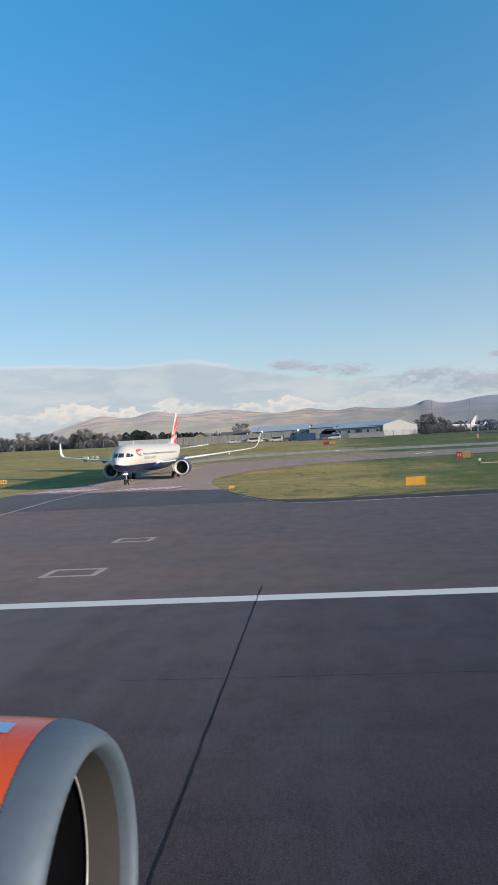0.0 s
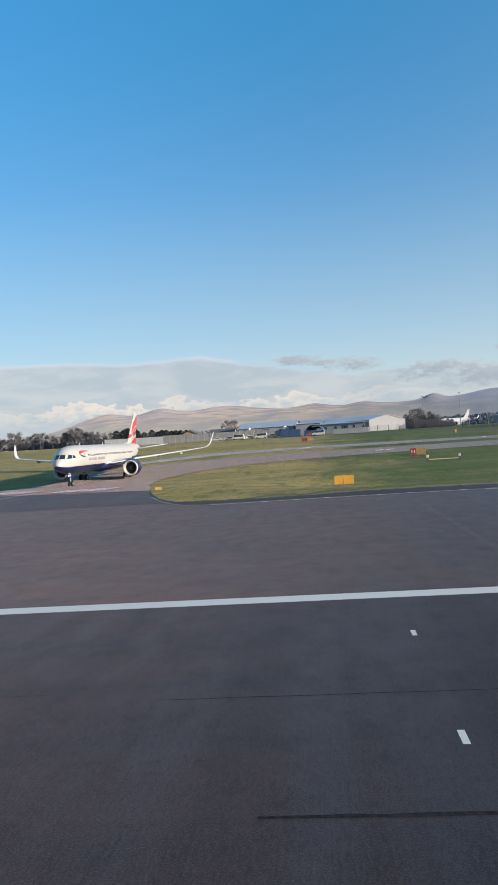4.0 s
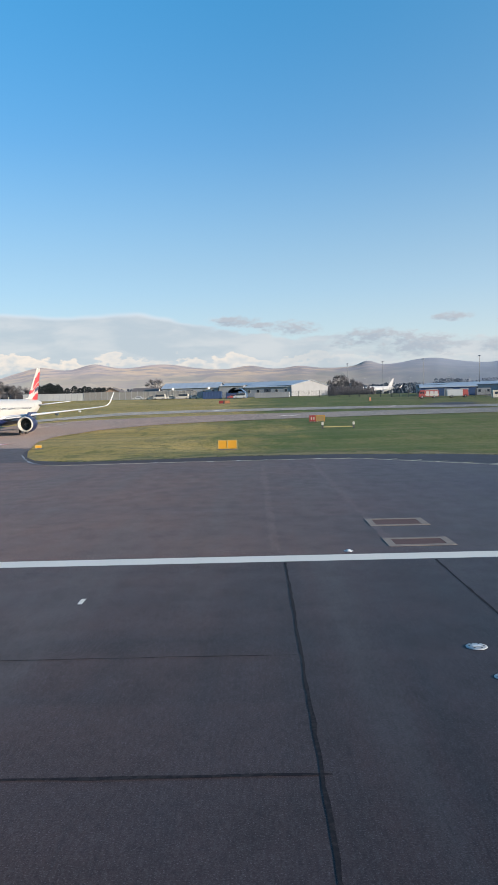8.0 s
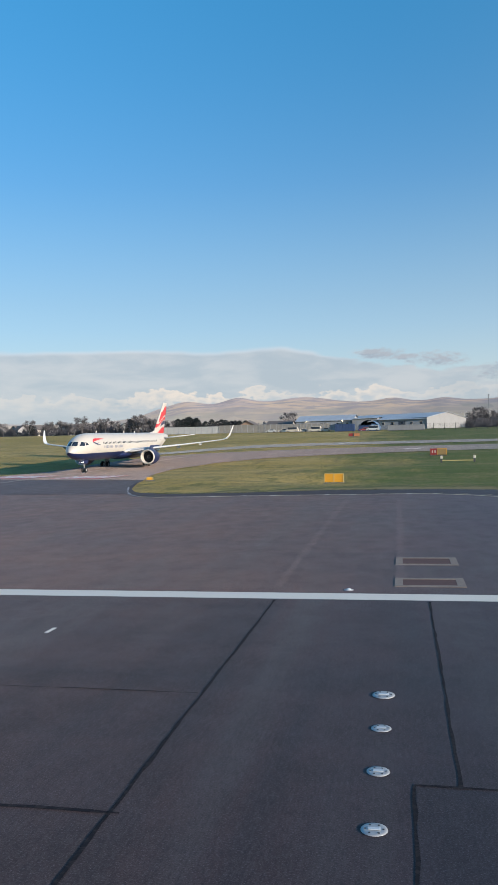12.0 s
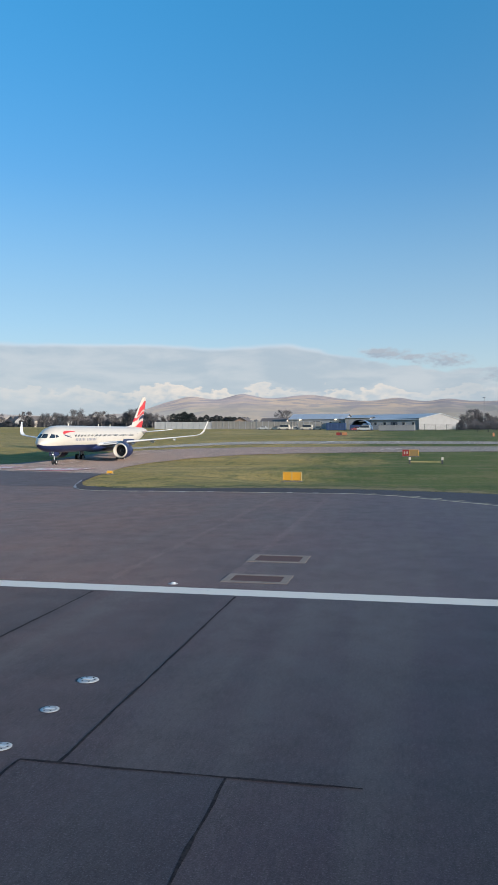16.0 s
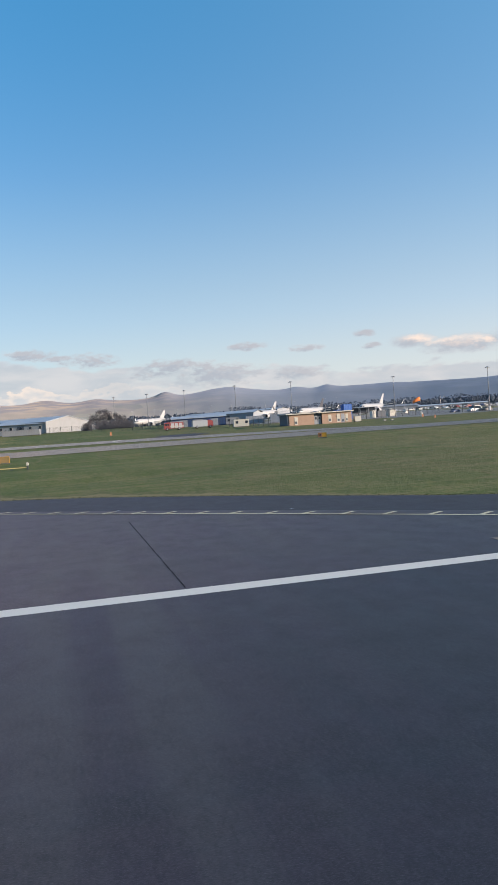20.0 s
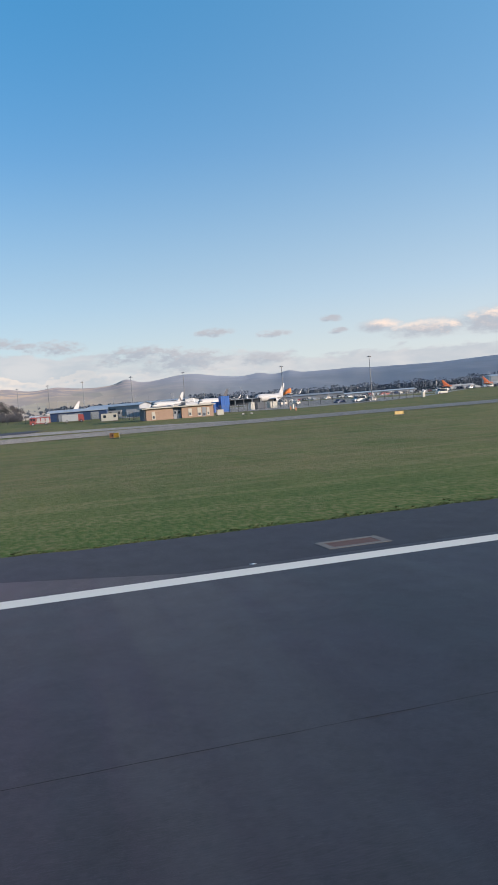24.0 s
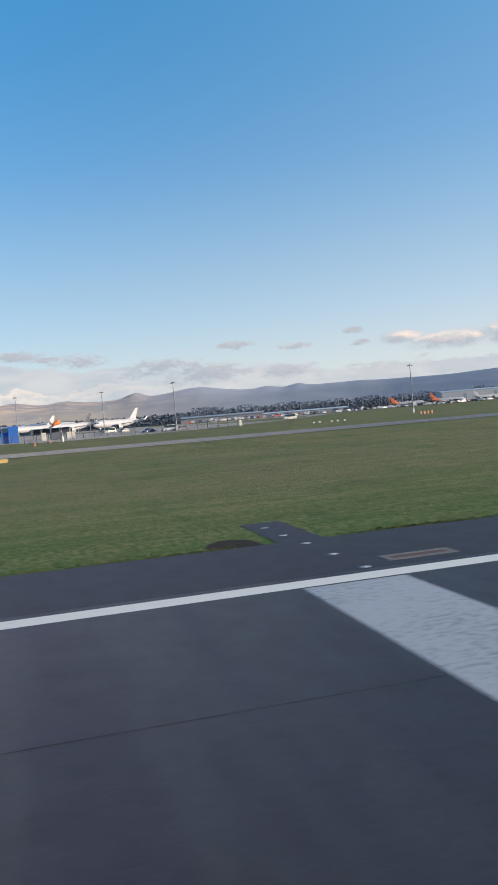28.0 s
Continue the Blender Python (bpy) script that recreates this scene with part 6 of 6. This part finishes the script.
part("end_wall", box(0.3, 14.7, 0, 9.5, 14.9, 4.8), DARK_WALL, t)
part("front_panel", box(0.1, 0.02, 0, 6.2, 0.2, 2.9), DEEP_BLUE, t)
part("door_panel", box(6.3, 0.3, 0, 9.6, 0.45, 3.6), BLUE_GREY, t)


def container(label, x, y, w, d, h, mat, turn=0.0, lift=0.0, name="container", ribs=True):
    t = thing(name, label, "container", at(x, y, turn) @ Matrix.Translation((0, 0, lift)), "containers")
    n = max(4, int(w / 0.3)) if ribs else 1
    front = [(w * (i + o) / n, 0.018 * (i % 2) if ribs else 0.0) for i in range(n) for o in (0.1, 0.9)]
    outline = [(0.0, 0.0)] + front + [(w, 0.0), (w, d)] + [(x, d - y) for x, y in reversed(front)] + [(0.0, d)]
    part("body", loft([[(x, y, z) for x, y in outline] for z in (0.12, h - 0.1)]), mat, t)
    part("roof", box(-0.03, -0.03, h - 0.1, w + 0.03, d + 0.03, h), mat, t)
    part("sill", box(-0.02, -0.02, 0, w + 0.02, d + 0.02, 0.12), DARK_STEEL, t)
    if not ribs and w > 3:
        for f in (0.12, 0.74):
            win = part("window", box(w * f, -0.03, h * 0.45, w * f + 0.9, 0.0, h * 0.8), DARK_STEEL, t)
            part("pane", box(w * f + 0.06, -0.045, h * 0.45 + 0.06, w * f + 0.84, -0.03, h * 0.8 - 0.06), GLASS, win)
    part("door", box(w * 0.4, -0.03, 0.2, w * 0.4 + min(1.0, w * 0.3), 0.0, min(h - 0.2, 2.2)), mat, t)
    return t


container("dark blue steel store beside the arched store", -7.0, 318, 7.6, 4, 3.0, DEEP_BLUE, -3)
container("pale fence-side container by the hangar", 14, 316, 14, 2.5, 2.2, WHITE_SHEET, -8)
container("bright blue steel container behind the brick building", 131.0, 264, 4.0, 3.2, 3.7, BLUE_SHEET, 4)
container("blue stair tower cabin stacked on a container", 133.3, 263.2, 3.1, 2.6, 5.5, BLUE_SHEET, 4, 0.0, "blue_tower")
container("small pale plant cabinet beside the brick building", 122.4, 225.2, 1.9, 1.4, 1.7, SIGN_WHITE, 0, 0, "plant_cabinet", False)
container("white site cabin with a dark door", 98.4, 300, 5.2, 3, 2.7, WHITE_SHEET, -10, ribs=False)
container("grey plant container on the apron", 104.5, 292, 7.0, 3, 2.9, GREY_WALL, -10)
container("grey plant container on the apron", 112.5, 286, 8.0, 3, 3.2, GREY_WALL, -14)
container("cream generator cabin on the apron", 92.0, 258, 5.2, 2.4, 2.5, SIGN_WHITE, -5, ribs=False)
container("pale stair cabin near the parked airliner", 143.5, 262, 1.4, 2, 2.7, SIGN_WHITE, 6, ribs=False)
container("dark container near the parked airliner", 146.5, 264, 3.2, 3, 2.5, DARK_WALL, 6)
container("cream container near the parked airliner", 151.5, 265, 2.6, 3, 2.4, SIGN_WHITE, 6, ribs=False)
gabled("fuel_shed", "long shed with a grey roof and deep blue wall", 77.6, 302, 98.0, 299, 12, 3.4, 4.4, DEEP_BLUE, GREY_ROOF, True, 0, 3, "shed")
gabled("grey_shed", "grey ribbed shed behind the trucks", 92, 322, 112, 310, 12, 4.0, 5.0, GREY_WALL, GREY_ROOF, True, 0, 1, "shed")


def jet_stair_frames(x, y):
    t = thing("walkway_frame", "dark raised walkway on steel legs", "walkway", at(x, y, -10))
    part("deck", box(0, 0, 1.7, 13, 3, 1.95), DARK_STEEL, t)
    part("canopy", box(-0.3, -0.2, 3.7, 13.3, 3.2, 3.85), GREY_ROOF, t)
    part("side_panel", box(0, 2.9, 1.95, 13, 3.0, 3.7), DARK_WALL, t)
    for i in range(5):
        part("leg", box(i * 3.2, 0, 0, i * 3.2 + 0.25, 0.25, 3.7), STEEL, t)
        part("leg", box(i * 3.2, 2.75, 0, i * 3.2 + 0.25, 3.0, 3.7), STEEL, t)
    return t


jet_stair_frames(140, 282)


def brick_hut():
    """The buff brick substation with a flat overhanging roof; the front is laid from bricks."""
    W, D, Hh = 20.4, 8.0, 3.35
    t = thing("brick_substation", "low buff brick substation with a white flat roof", "building", pose(101.0, 225.4, land(111, 225.5) - 0.1, 0, 0, 0.5))
    part("roof", box(-0.6, -0.7, Hh, W + 0.6, D + 0.6, Hh + 0.32, 0.03), WHITE_SHEET, t, "white flat roof slab")
    part("fascia", box(-0.62, -0.72, Hh + 0.02, W + 0.62, -0.70, Hh + 0.30), SIGN_WHITE, t)
    part("side_wall", box(0, 0, 0, 0.3, D, Hh), DARK_WALL, t)
    part("side_wall", box(W - 0.3, 0, 0, W, D, Hh), BRICK, t)
    part("back_wall", box(0.3, D - 0.3, 0, W - 0.3, D, Hh), BRICK, t)
    for a, b in ((0.3, 8.4), (10.9, W - 0.3)):
        part("front_wall", box(a, 0.0, 0, b, 0.3, Hh), BRICK, t)
    part("recess", box(8.4, 0.6, 0, 10.9, 0.9, Hh), DARK_WALL, t)
    for x in (8.6, 9.75):
        d = part("door", box(x, 0.5, 0.05, x + 1.0, 0.58, 2.5), GREY_WALL, t)
        part("pane", box(x + 0.25, 0.47, 1.5, x + 0.75, 0.5, 2.2), GLASS, d)
    for x, w, z0, z1, mat in ((2.2, 1.0, 0.3, 2.6, SIGN_WHITE), (12.9, 1.0, 0.5, 2.7, SIGN_WHITE), (15.6, 1.1, 0.3, 2.8, SIGN_WHITE), (17.0, 1.1, 0.1, 2.8, GREY_WALL), (18.4, 0.8, 0.3, 2.7, SIGN_WHITE)):
        p = part("louvre_door", box(x, -0.06, z0, x + w, 0.0, z1, 0.01), mat, t)
        part("vent", box(x + 0.2, -0.08, z0 + 0.3, x + w - 0.2, -0.06, z0 + 1.0), DARK_WALL, p)
    part("downpipe", rod((0.5, -0.08, 0), (0.5, -0.08, Hh), 0.06, n=6), DARK_STEEL, t)
    return t


brick_hut()


# ---------------------------------------------------------------- parked aircraft
# white coating, darkened in colour to offset the sun full on these sides
PARKED_WHITE = paint("parked_white_coating", (0.37, 0.37, 0.375), 0.4, dirt=0.1)
FIN_PLAIN = plain_tail(PARKED_WHITE)
FIN_ORANGE = plain_tail(TAIL_ORANGE)


def striped(mat):
    return [PARKED_WHITE, mat], (lambda u, f: 1 if 0.36 < u + f * 0.47 < 0.57 else 0)


def park(ob, tail_x, tail_y, z_top, length, heading):
    """Put the fin's tip at the given place; heading in degrees, 0 points the nose to -y."""
    h = radians(heading)
    back = Vector((math.sin(h), -math.cos(h))) * -(length - 1.6)
    x, y = tail_x - back.x, tail_y - back.y
    ground_z = land(tail_x, tail_y)
    k = (z_top - ground_z) / 11.75
    ob.matrix_basis = Matrix.Translation((tail_x, tail_y, ground_z)) @ pose(0, 0, 0, 0, 0, heading) @ Matrix.Diagonal((k, k, k, 1)) @ Matrix.Translation((0, -(length - 1.6), 0))
    return ob


def parked(label, tail, rear=None):
    return airliner(label, 37.57, (PARKED_WHITE, PARKED_WHITE, PARKED_WHITE, PALE_METAL, tail, rear or PARKED_WHITE), "parked airliners", rows=False)


plain = park(parked("plain white airliner parked on the apron", FIN_PLAIN), 183.1, 343.0, 15.6, 37.57, -45)
park(copy_thing(plain, Matrix()), 101.9, 505.0, 18.6, 37.57, -45)
park(parked("white airliner with dark stripes on its fin", striped(BUFF_GREY)), 148.8, 406.7, 16.9, 37.57, -45)
park(parked("white airliner with a charcoal fin", plain_tail(BUFF_GREY)), 165.0, 376.2, 16.0, 37.57, -45)
orange = park(parked("white airliner with an orange fin and tail", FIN_ORANGE, TAIL_ORANGE), 452.3, 666.7, 18.5, 37.57, 78)
park(copy_thing(orange, Matrix()), 479.7, 641.2, 18.3, 37.57, 78)
far_plain = park(copy_thing(plain, Matrix()), 484.0, 577.1, 17.1, 37.57, 84)


# ---------------------------------------------------------------- vehicles
def add_wheels(t, spots, r):
    mesh = hub = None
    for x, y in spots:
        if mesh is None:
            w = part("wheel", revolve(((-0.13, r * 0.5), (-0.13, r * 0.9), (-0.08, r), (0.08, r), (0.13, r * 0.9), (0.13, r * 0.5)), 14, "y"), DARK, t)
            h = part("rim", revolve(((-0.12, 0.0), (-0.1, r * 0.52), (0.1, r * 0.52), (0.12, 0.0)), 10, "y"), SILVER, w)
            mesh, hub = w.data, h.data
        else:
            w, h = new("wheel", mesh), new("rim", hub)
            w.parent, h.parent = t, w
        w.location = (x, y, r)


def car(label, mat, van=False, group="parked cars"):
    t = thing("van" if van else "car", label, "van" if van else "car", None, group)
    L, W = (5.2, 1.95) if van else (4.3, 1.8)
    top, mid = (2.2, 1.1) if van else (1.5, 0.9)
    side = [(0, 0.3), (0, mid * 0.9), (0.15 * L, mid), (0.30 * L, top - 0.05), (0.92 * L, top), (L, mid), (L, 0.3)] if van else \
           [(0, 0.3), (0.02, mid * 0.85), (0.22 * L, mid), (0.38 * L, top), (0.75 * L, top), (0.93 * L, mid), (L, mid * 0.9), (L, 0.3)]
    secs = [[(x, y, z) for x, z in side] for y in (-W / 2, W / 2)]
    part("body", loft(secs), mat, t)
    a, b = (0.2, 0.9) if van else (0.36, 0.76)
    for y in (-W / 2 - 0.012, W / 2 + 0.012):
        part("side_glass", box(L * a, y - 0.004, mid + 0.06, L * b, y + 0.004, top - 0.14), GLASS, t)
    part("windscreen", mesh_of([(L * (0.165 if van else 0.235), y, mid + 0.08) for y in (-W * 0.42, W * 0.42)] + [(L * (0.285 if van else 0.368), y, top - 0.08) for y in (W * 0.42, -W * 0.42)], ((0, 1, 2, 3),)), GLASS, t)
    for y in (-W * 0.36, W * 0.36):
        part("headlight", box(-0.02, y - 0.16, 0.62, 0.05, y + 0.16, 0.76), LENS, t)
    add_wheels(t, [(L * f, y) for f in (0.18, 0.8) for y in (-W / 2 + 0.08, W / 2 - 0.08)], 0.34)
    return t


def fire_truck(label, x, y, turn, front, rear, L=6.6):
    t = thing("fire_truck", label, "fire truck", at(x, y, turn))
    part("cab", loft([[(0, yy, 0.5), (0, yy, 1.5), (0.25, yy, 2.7), (1.9, yy, 2.8), (1.9, yy, 0.5)] for yy in (-1.2, 1.2)]), front, t)
    part("body", box(1.95, -1.22, 0.6, L, 1.22, 2.7, 0.06), rear, t)
    part("stripe", box(1.9, -1.25, 1.1, L, -1.22, 1.45), SIGN_WHITE, t)
    part("windscreen", box(0.02, -1.05, 1.65, 0.16, 1.05, 2.45), GLASS, t)
    for a in (0.35, 1.1):
        part("side_glass", box(a, -1.23, 1.6, a + 0.6, -1.2, 2.35), GLASS, t)
    for i in range(3):
        part("shutter", box(2.3 + i * 1.4, -1.245, 0.8, 3.4 + i * 1.4, -1.22, 2.4), SILVER, t)
    part("ladder", box(2.2, -0.5, 2.72, L - 0.2, 0.5, 2.95), STEEL, t)
    part("beacon", box(0.6, -0.8, 2.8, 0.9, 0.8, 3.0, 0.03), BLUE_SHEET, t)
    add_wheels(t, [(xx, yy) for xx in (1.0, L - 1.5) for yy in (-1.1, 1.1)], 0.52)
    return t


fire_truck("red fire truck parked by the fence", 69.8, 268, -2, TRUCK_RED, TRUCK_RED)
fire_truck("white and red fire truck parked by the fence", 87.6, 272.5, 178, TRUCK_RED, SILVER, 7.2)
colours = [car(f"{n} car in the airport car park", m) for n, m in (("white", WHITE), ("silver", SILVER), ("dark", BUFF_GREY), ("blue", DEEP_BLUE), ("red", TRUCK_RED))]
vans = [car(f"{n} panel van parked on the apron", m, True) for n, m in (("white", WHITE), ("silver", SILVER))]
used = set()


def stand(kind, x, y, turn):
    if kind not in used:
        used.add(kind)
        kind.matrix_basis = at(x, y, turn, 0.02)
    else:
        copy_thing(kind, at(x, y, turn, 0.02))


rnd = random.Random(8)
for i in range(90):
    x = 232 + (i % 30) * 7.2 + rnd.uniform(-2, 2)
    y = 440 + (i // 30) * 28 + rnd.uniform(-5, 5) + (x - 230) * 0.12
    stand(rnd.choice(colours[:3] + colours[:2] + colours + vans), x, y, rnd.choice((80, 90, 100, 260, 10)))
for i in range(110):
    x = 244 + (i % 37) * 6.6 + rnd.uniform(-2, 2)
    y = 404 + (i // 37) * 62 + rnd.uniform(-6, 6) + (x - 230) * 0.16
    stand(rnd.choice(colours[:3] + colours[:2] + colours + vans), x, y, rnd.choice((80, 90, 100, 260, 10)))
for i, x in enumerate((-36, -31, -27.5, -23, -18, -13.5)):
    stand(vans[0] if i in (2, 4) else colours[0 if i % 2 else 1], x, 322 + (i % 2) * 1.5, rnd.uniform(-12, 12))
for kind, x, y, a in ((vans[0], 235.5, 298, 5), (colours[2], 187, 262, 20), (vans[1], 182.5, 264, 10), (colours[3], 176.5, 266, 30), (vans[0], 166, 300, 40), (colours[0], 171.5, 297, 45), (vans[1], 392, 520, 0), (vans[0], 472, 610, 10), (vans[1], 5.5, 316, 0), (colours[4], 3.0, 316, 0)):
    stand(kind, x, y, a)


# ---------------------------------------------------------------- trees
def bare_tree(seed, h, label):
    """Leafless tree: a tapering trunk, limbs, and a crown of fine twigs."""
    rnd = random.Random(seed)
    t = thing("bare_tree", label, "tree", None, "bare trees")
    trunk, crown = bmesh.new(), bmesh.new()
    add_rod(trunk, (0, 0, -0.2), (0.1, 0, h * 0.36), h * 0.028, h * 0.02, 8)

    def grow(bm, p, d, length, r, depth):
        q = p + d * length
        add_rod(bm, p, q, r, r * 0.6, 5 if depth > 2 else 3)
        if depth == 0:
            return
        for i in range(3 if depth > 1 else 4):
            a = rnd.uniform(0, math.tau)
            side = d.cross(Vector((math.cos(a), math.sin(a), 0.35))).normalized()
            nd = (d + side * rnd.uniform(0.45, 0.95) + Vector((0, 0, 0.18))).normalized()
            grow(crown if depth < 4 else trunk, p + d * length * rnd.uniform(0.5, 1.0), nd, length * rnd.uniform(0.55, 0.8), max(r * 0.55, h * 0.0014), depth - 1)

    for i in range(5):
        a = i / 5 * math.tau + rnd.uniform(-0.4, 0.4)
        grow(trunk, Vector((0.1, 0, h * rnd.uniform(0.26, 0.36))), Vector((math.cos(a) * 0.75, math.sin(a) * 0.75, 1)).normalized(), h * rnd.uniform(0.2, 0.26), h * 0.012, 4)
    part("trunk", trunk, BARK, t)
    part("crown", crown, BARK, t)
    return t


def bushy_tree(seed, h, label):
    """Leafless tree with a dense rounded crown of thin twigs on a forked trunk."""
    rnd = random.Random(seed)
    t = thing("bare_tree", label, "tree", None, "bare trees")
    trunk, crown = bmesh.new(), bmesh.new()
    add_rod(trunk, (0, 0, -0.2), (0.1, 0, h * 0.3), h * 0.03, h * 0.022, 8)
    heads = []
    for i in range(9):
        a = i / 9 * math.tau * 2.3 + rnd.uniform(-0.3, 0.3)
        r = h * rnd.uniform(0.1, 0.34)
        tip = Vector((math.cos(a) * r, math.sin(a) * r, h * rnd.uniform(0.5, 0.86) - r * 0.35))
        add_rod(trunk, (0.1, 0, h * rnd.uniform(0.2, 0.3)), tip, h * 0.012, h * 0.004, 5)
        heads.append((tip, h * rnd.uniform(0.14, 0.22)))
    for c, r in heads:
        for i in range(150):
            d = Vector((rnd.gauss(0, 1), rnd.gauss(0, 1), rnd.gauss(0.25, 0.9))).normalized()
            p = c + d * r * rnd.uniform(0.1, 0.75)
            q = p + (d + Vector((rnd.uniform(-0.5, 0.5), rnd.uniform(-0.5, 0.5), rnd.uniform(0.0, 0.7)))).normalized() * r * rnd.uniform(0.3, 0.6)
            side = d.cross(Vector((rnd.uniform(-1, 1), rnd.uniform(-1, 1), 0.2))).normalized() * h * 0.0065
            crown.faces.new([crown.verts.new(v) for v in (p - side, p + side, q)])
    part("trunk", trunk, BARK, t)
    part("crown", crown, BARK, t)
    return t


def conifer(seed, h):
    rnd = random.Random(seed)
    t = thing("conifer", "dark rounded evergreen tree behind the fence", "tree", None, "evergreens")
    part("trunk", rod((0, 0, 0), (0, 0, h * 0.5), h * 0.03, h * 0.015, 6), BARK, t)
    bm = bmesh.new()
    for i in range(760):
        f = rnd.random() ** 0.8
        r = math.sqrt(max(0.0, 1 - (1.6 * f - 0.6) ** 2)) * h * 0.36 + 0.15
        a = rnd.uniform(0, math.tau)
        c = Vector((math.cos(a) * r * rnd.uniform(0.3, 1), math.sin(a) * r * rnd.uniform(0.3, 1), h * (0.1 + 0.88 * f)))
        s = h * rnd.uniform(0.03, 0.065)
        vs = [bm.verts.new(c + Vector((rnd.uniform(-1, 1), rnd.uniform(-1, 1), rnd.uniform(-0.9, 0.5))) * s) for _ in range(4)]
        for tri in ((0, 1, 2), (0, 2, 3), (0, 3, 1), (1, 3, 2)):
            bm.faces.new([vs[k] for k in tri])
    part("crown", bm, CONIFER, t)
    return t


kinds = [bushy_tree(40 + i, 10.0, "leafless winter tree with a dense rounded crown") for i in range(4)] + [bare_tree(44, 10.0, "tall leafless winter tree with a spreading crown")]
greens = [conifer(60 + i, 8.0) for i in range(2)]


def plant(kind, x, y, k, turn):
    m = at(x, y, turn) @ Matrix.Diagonal((k, k, k, 1))
    if kind not in used:
        used.add(kind)
        kind.matrix_basis = m
    else:
        copy_thing(kind, m)


rnd = random.Random(31)
for x, y, k in ((-214, 432, 1.0), (-199, 436, 1.1), (-184, 430, 1.0), (-177, 433, 1.05), (-172, 431, 0.95), (-163, 430, 1.28), (-154, 433, 1.05), (-149, 431, 1.0), (-142, 431, 1.0), (-134, 432, 1.1), (-130, 434, 1.18), (-126, 430, 1.12), (-122, 433, 1.15), (-118, 431, 1.1), (-111, 434, 0.95), (-228, 434, 0.8), (-243, 436, 1.1), (-190, 440, 0.8), (-168, 441, 0.85), (-37, 398, 0.98), (-39.5, 400, 0.8),
                (54, 398, 0.95), (58, 400, 1.02), (61.5, 399, 1.0), (51, 396, 0.7), (46.5, 331, 0.42), (66, 398, 0.75), (-262, 440, 1.0), (-280, 436, 0.9), (-300, 440, 1.2)):
    plant(rnd.choice(kinds), x, y, k, rnd.uniform(0, 360))
for x, y, k in ((-102, 420, 1.0), (-97, 424, 1.15), (-92, 421, 1.05), (-88, 426, 0.8), (-78, 400, 0.82), (-75.5, 402, 0.74), (-73, 401, 0.8), (-70.5, 400, 0.76), (-68, 402, 0.74), (-65.5, 401, 0.72), (-63, 400, 0.7), (-60.5, 402, 0.7), (-58, 401, 0.68), (-86, 401, 0.85), (-90, 402, 1.0), (-93.5, 401, 0.95), (-205, 450, 0.9), (-140, 448, 1.1)):
    plant(rnd.choice(greens), x, y, k, rnd.uniform(0, 360))
wood_band("scrub", "dark leafless scrub beside the hangar", 55, 15, lambda r: (r.uniform(52, 67), r.uniform(352, 372)), WOOD_DARK, 3.9, 0.25)
wood_band("scrub", "dark bare thicket in front of the hangar", 6, 18, lambda r: (r.uniform(44.5, 48.5), r.uniform(330, 332)), WOOD_DARK, 3.4, 0.22)
wood_band("scrub", "dark leafless hedges behind the fence", 420, 16, lambda r: (r.uniform(-300, -75), r.uniform(445, 470)), WOOD_DARK, 5.2, 0.4)
canopy_band("scrub", "dark leafless trees behind the apron", 1700, 17, lambda r: (r.uniform(95, 680), r.uniform(740, 900)), HAZED_WOOD, 12.5, 26, 0.7)
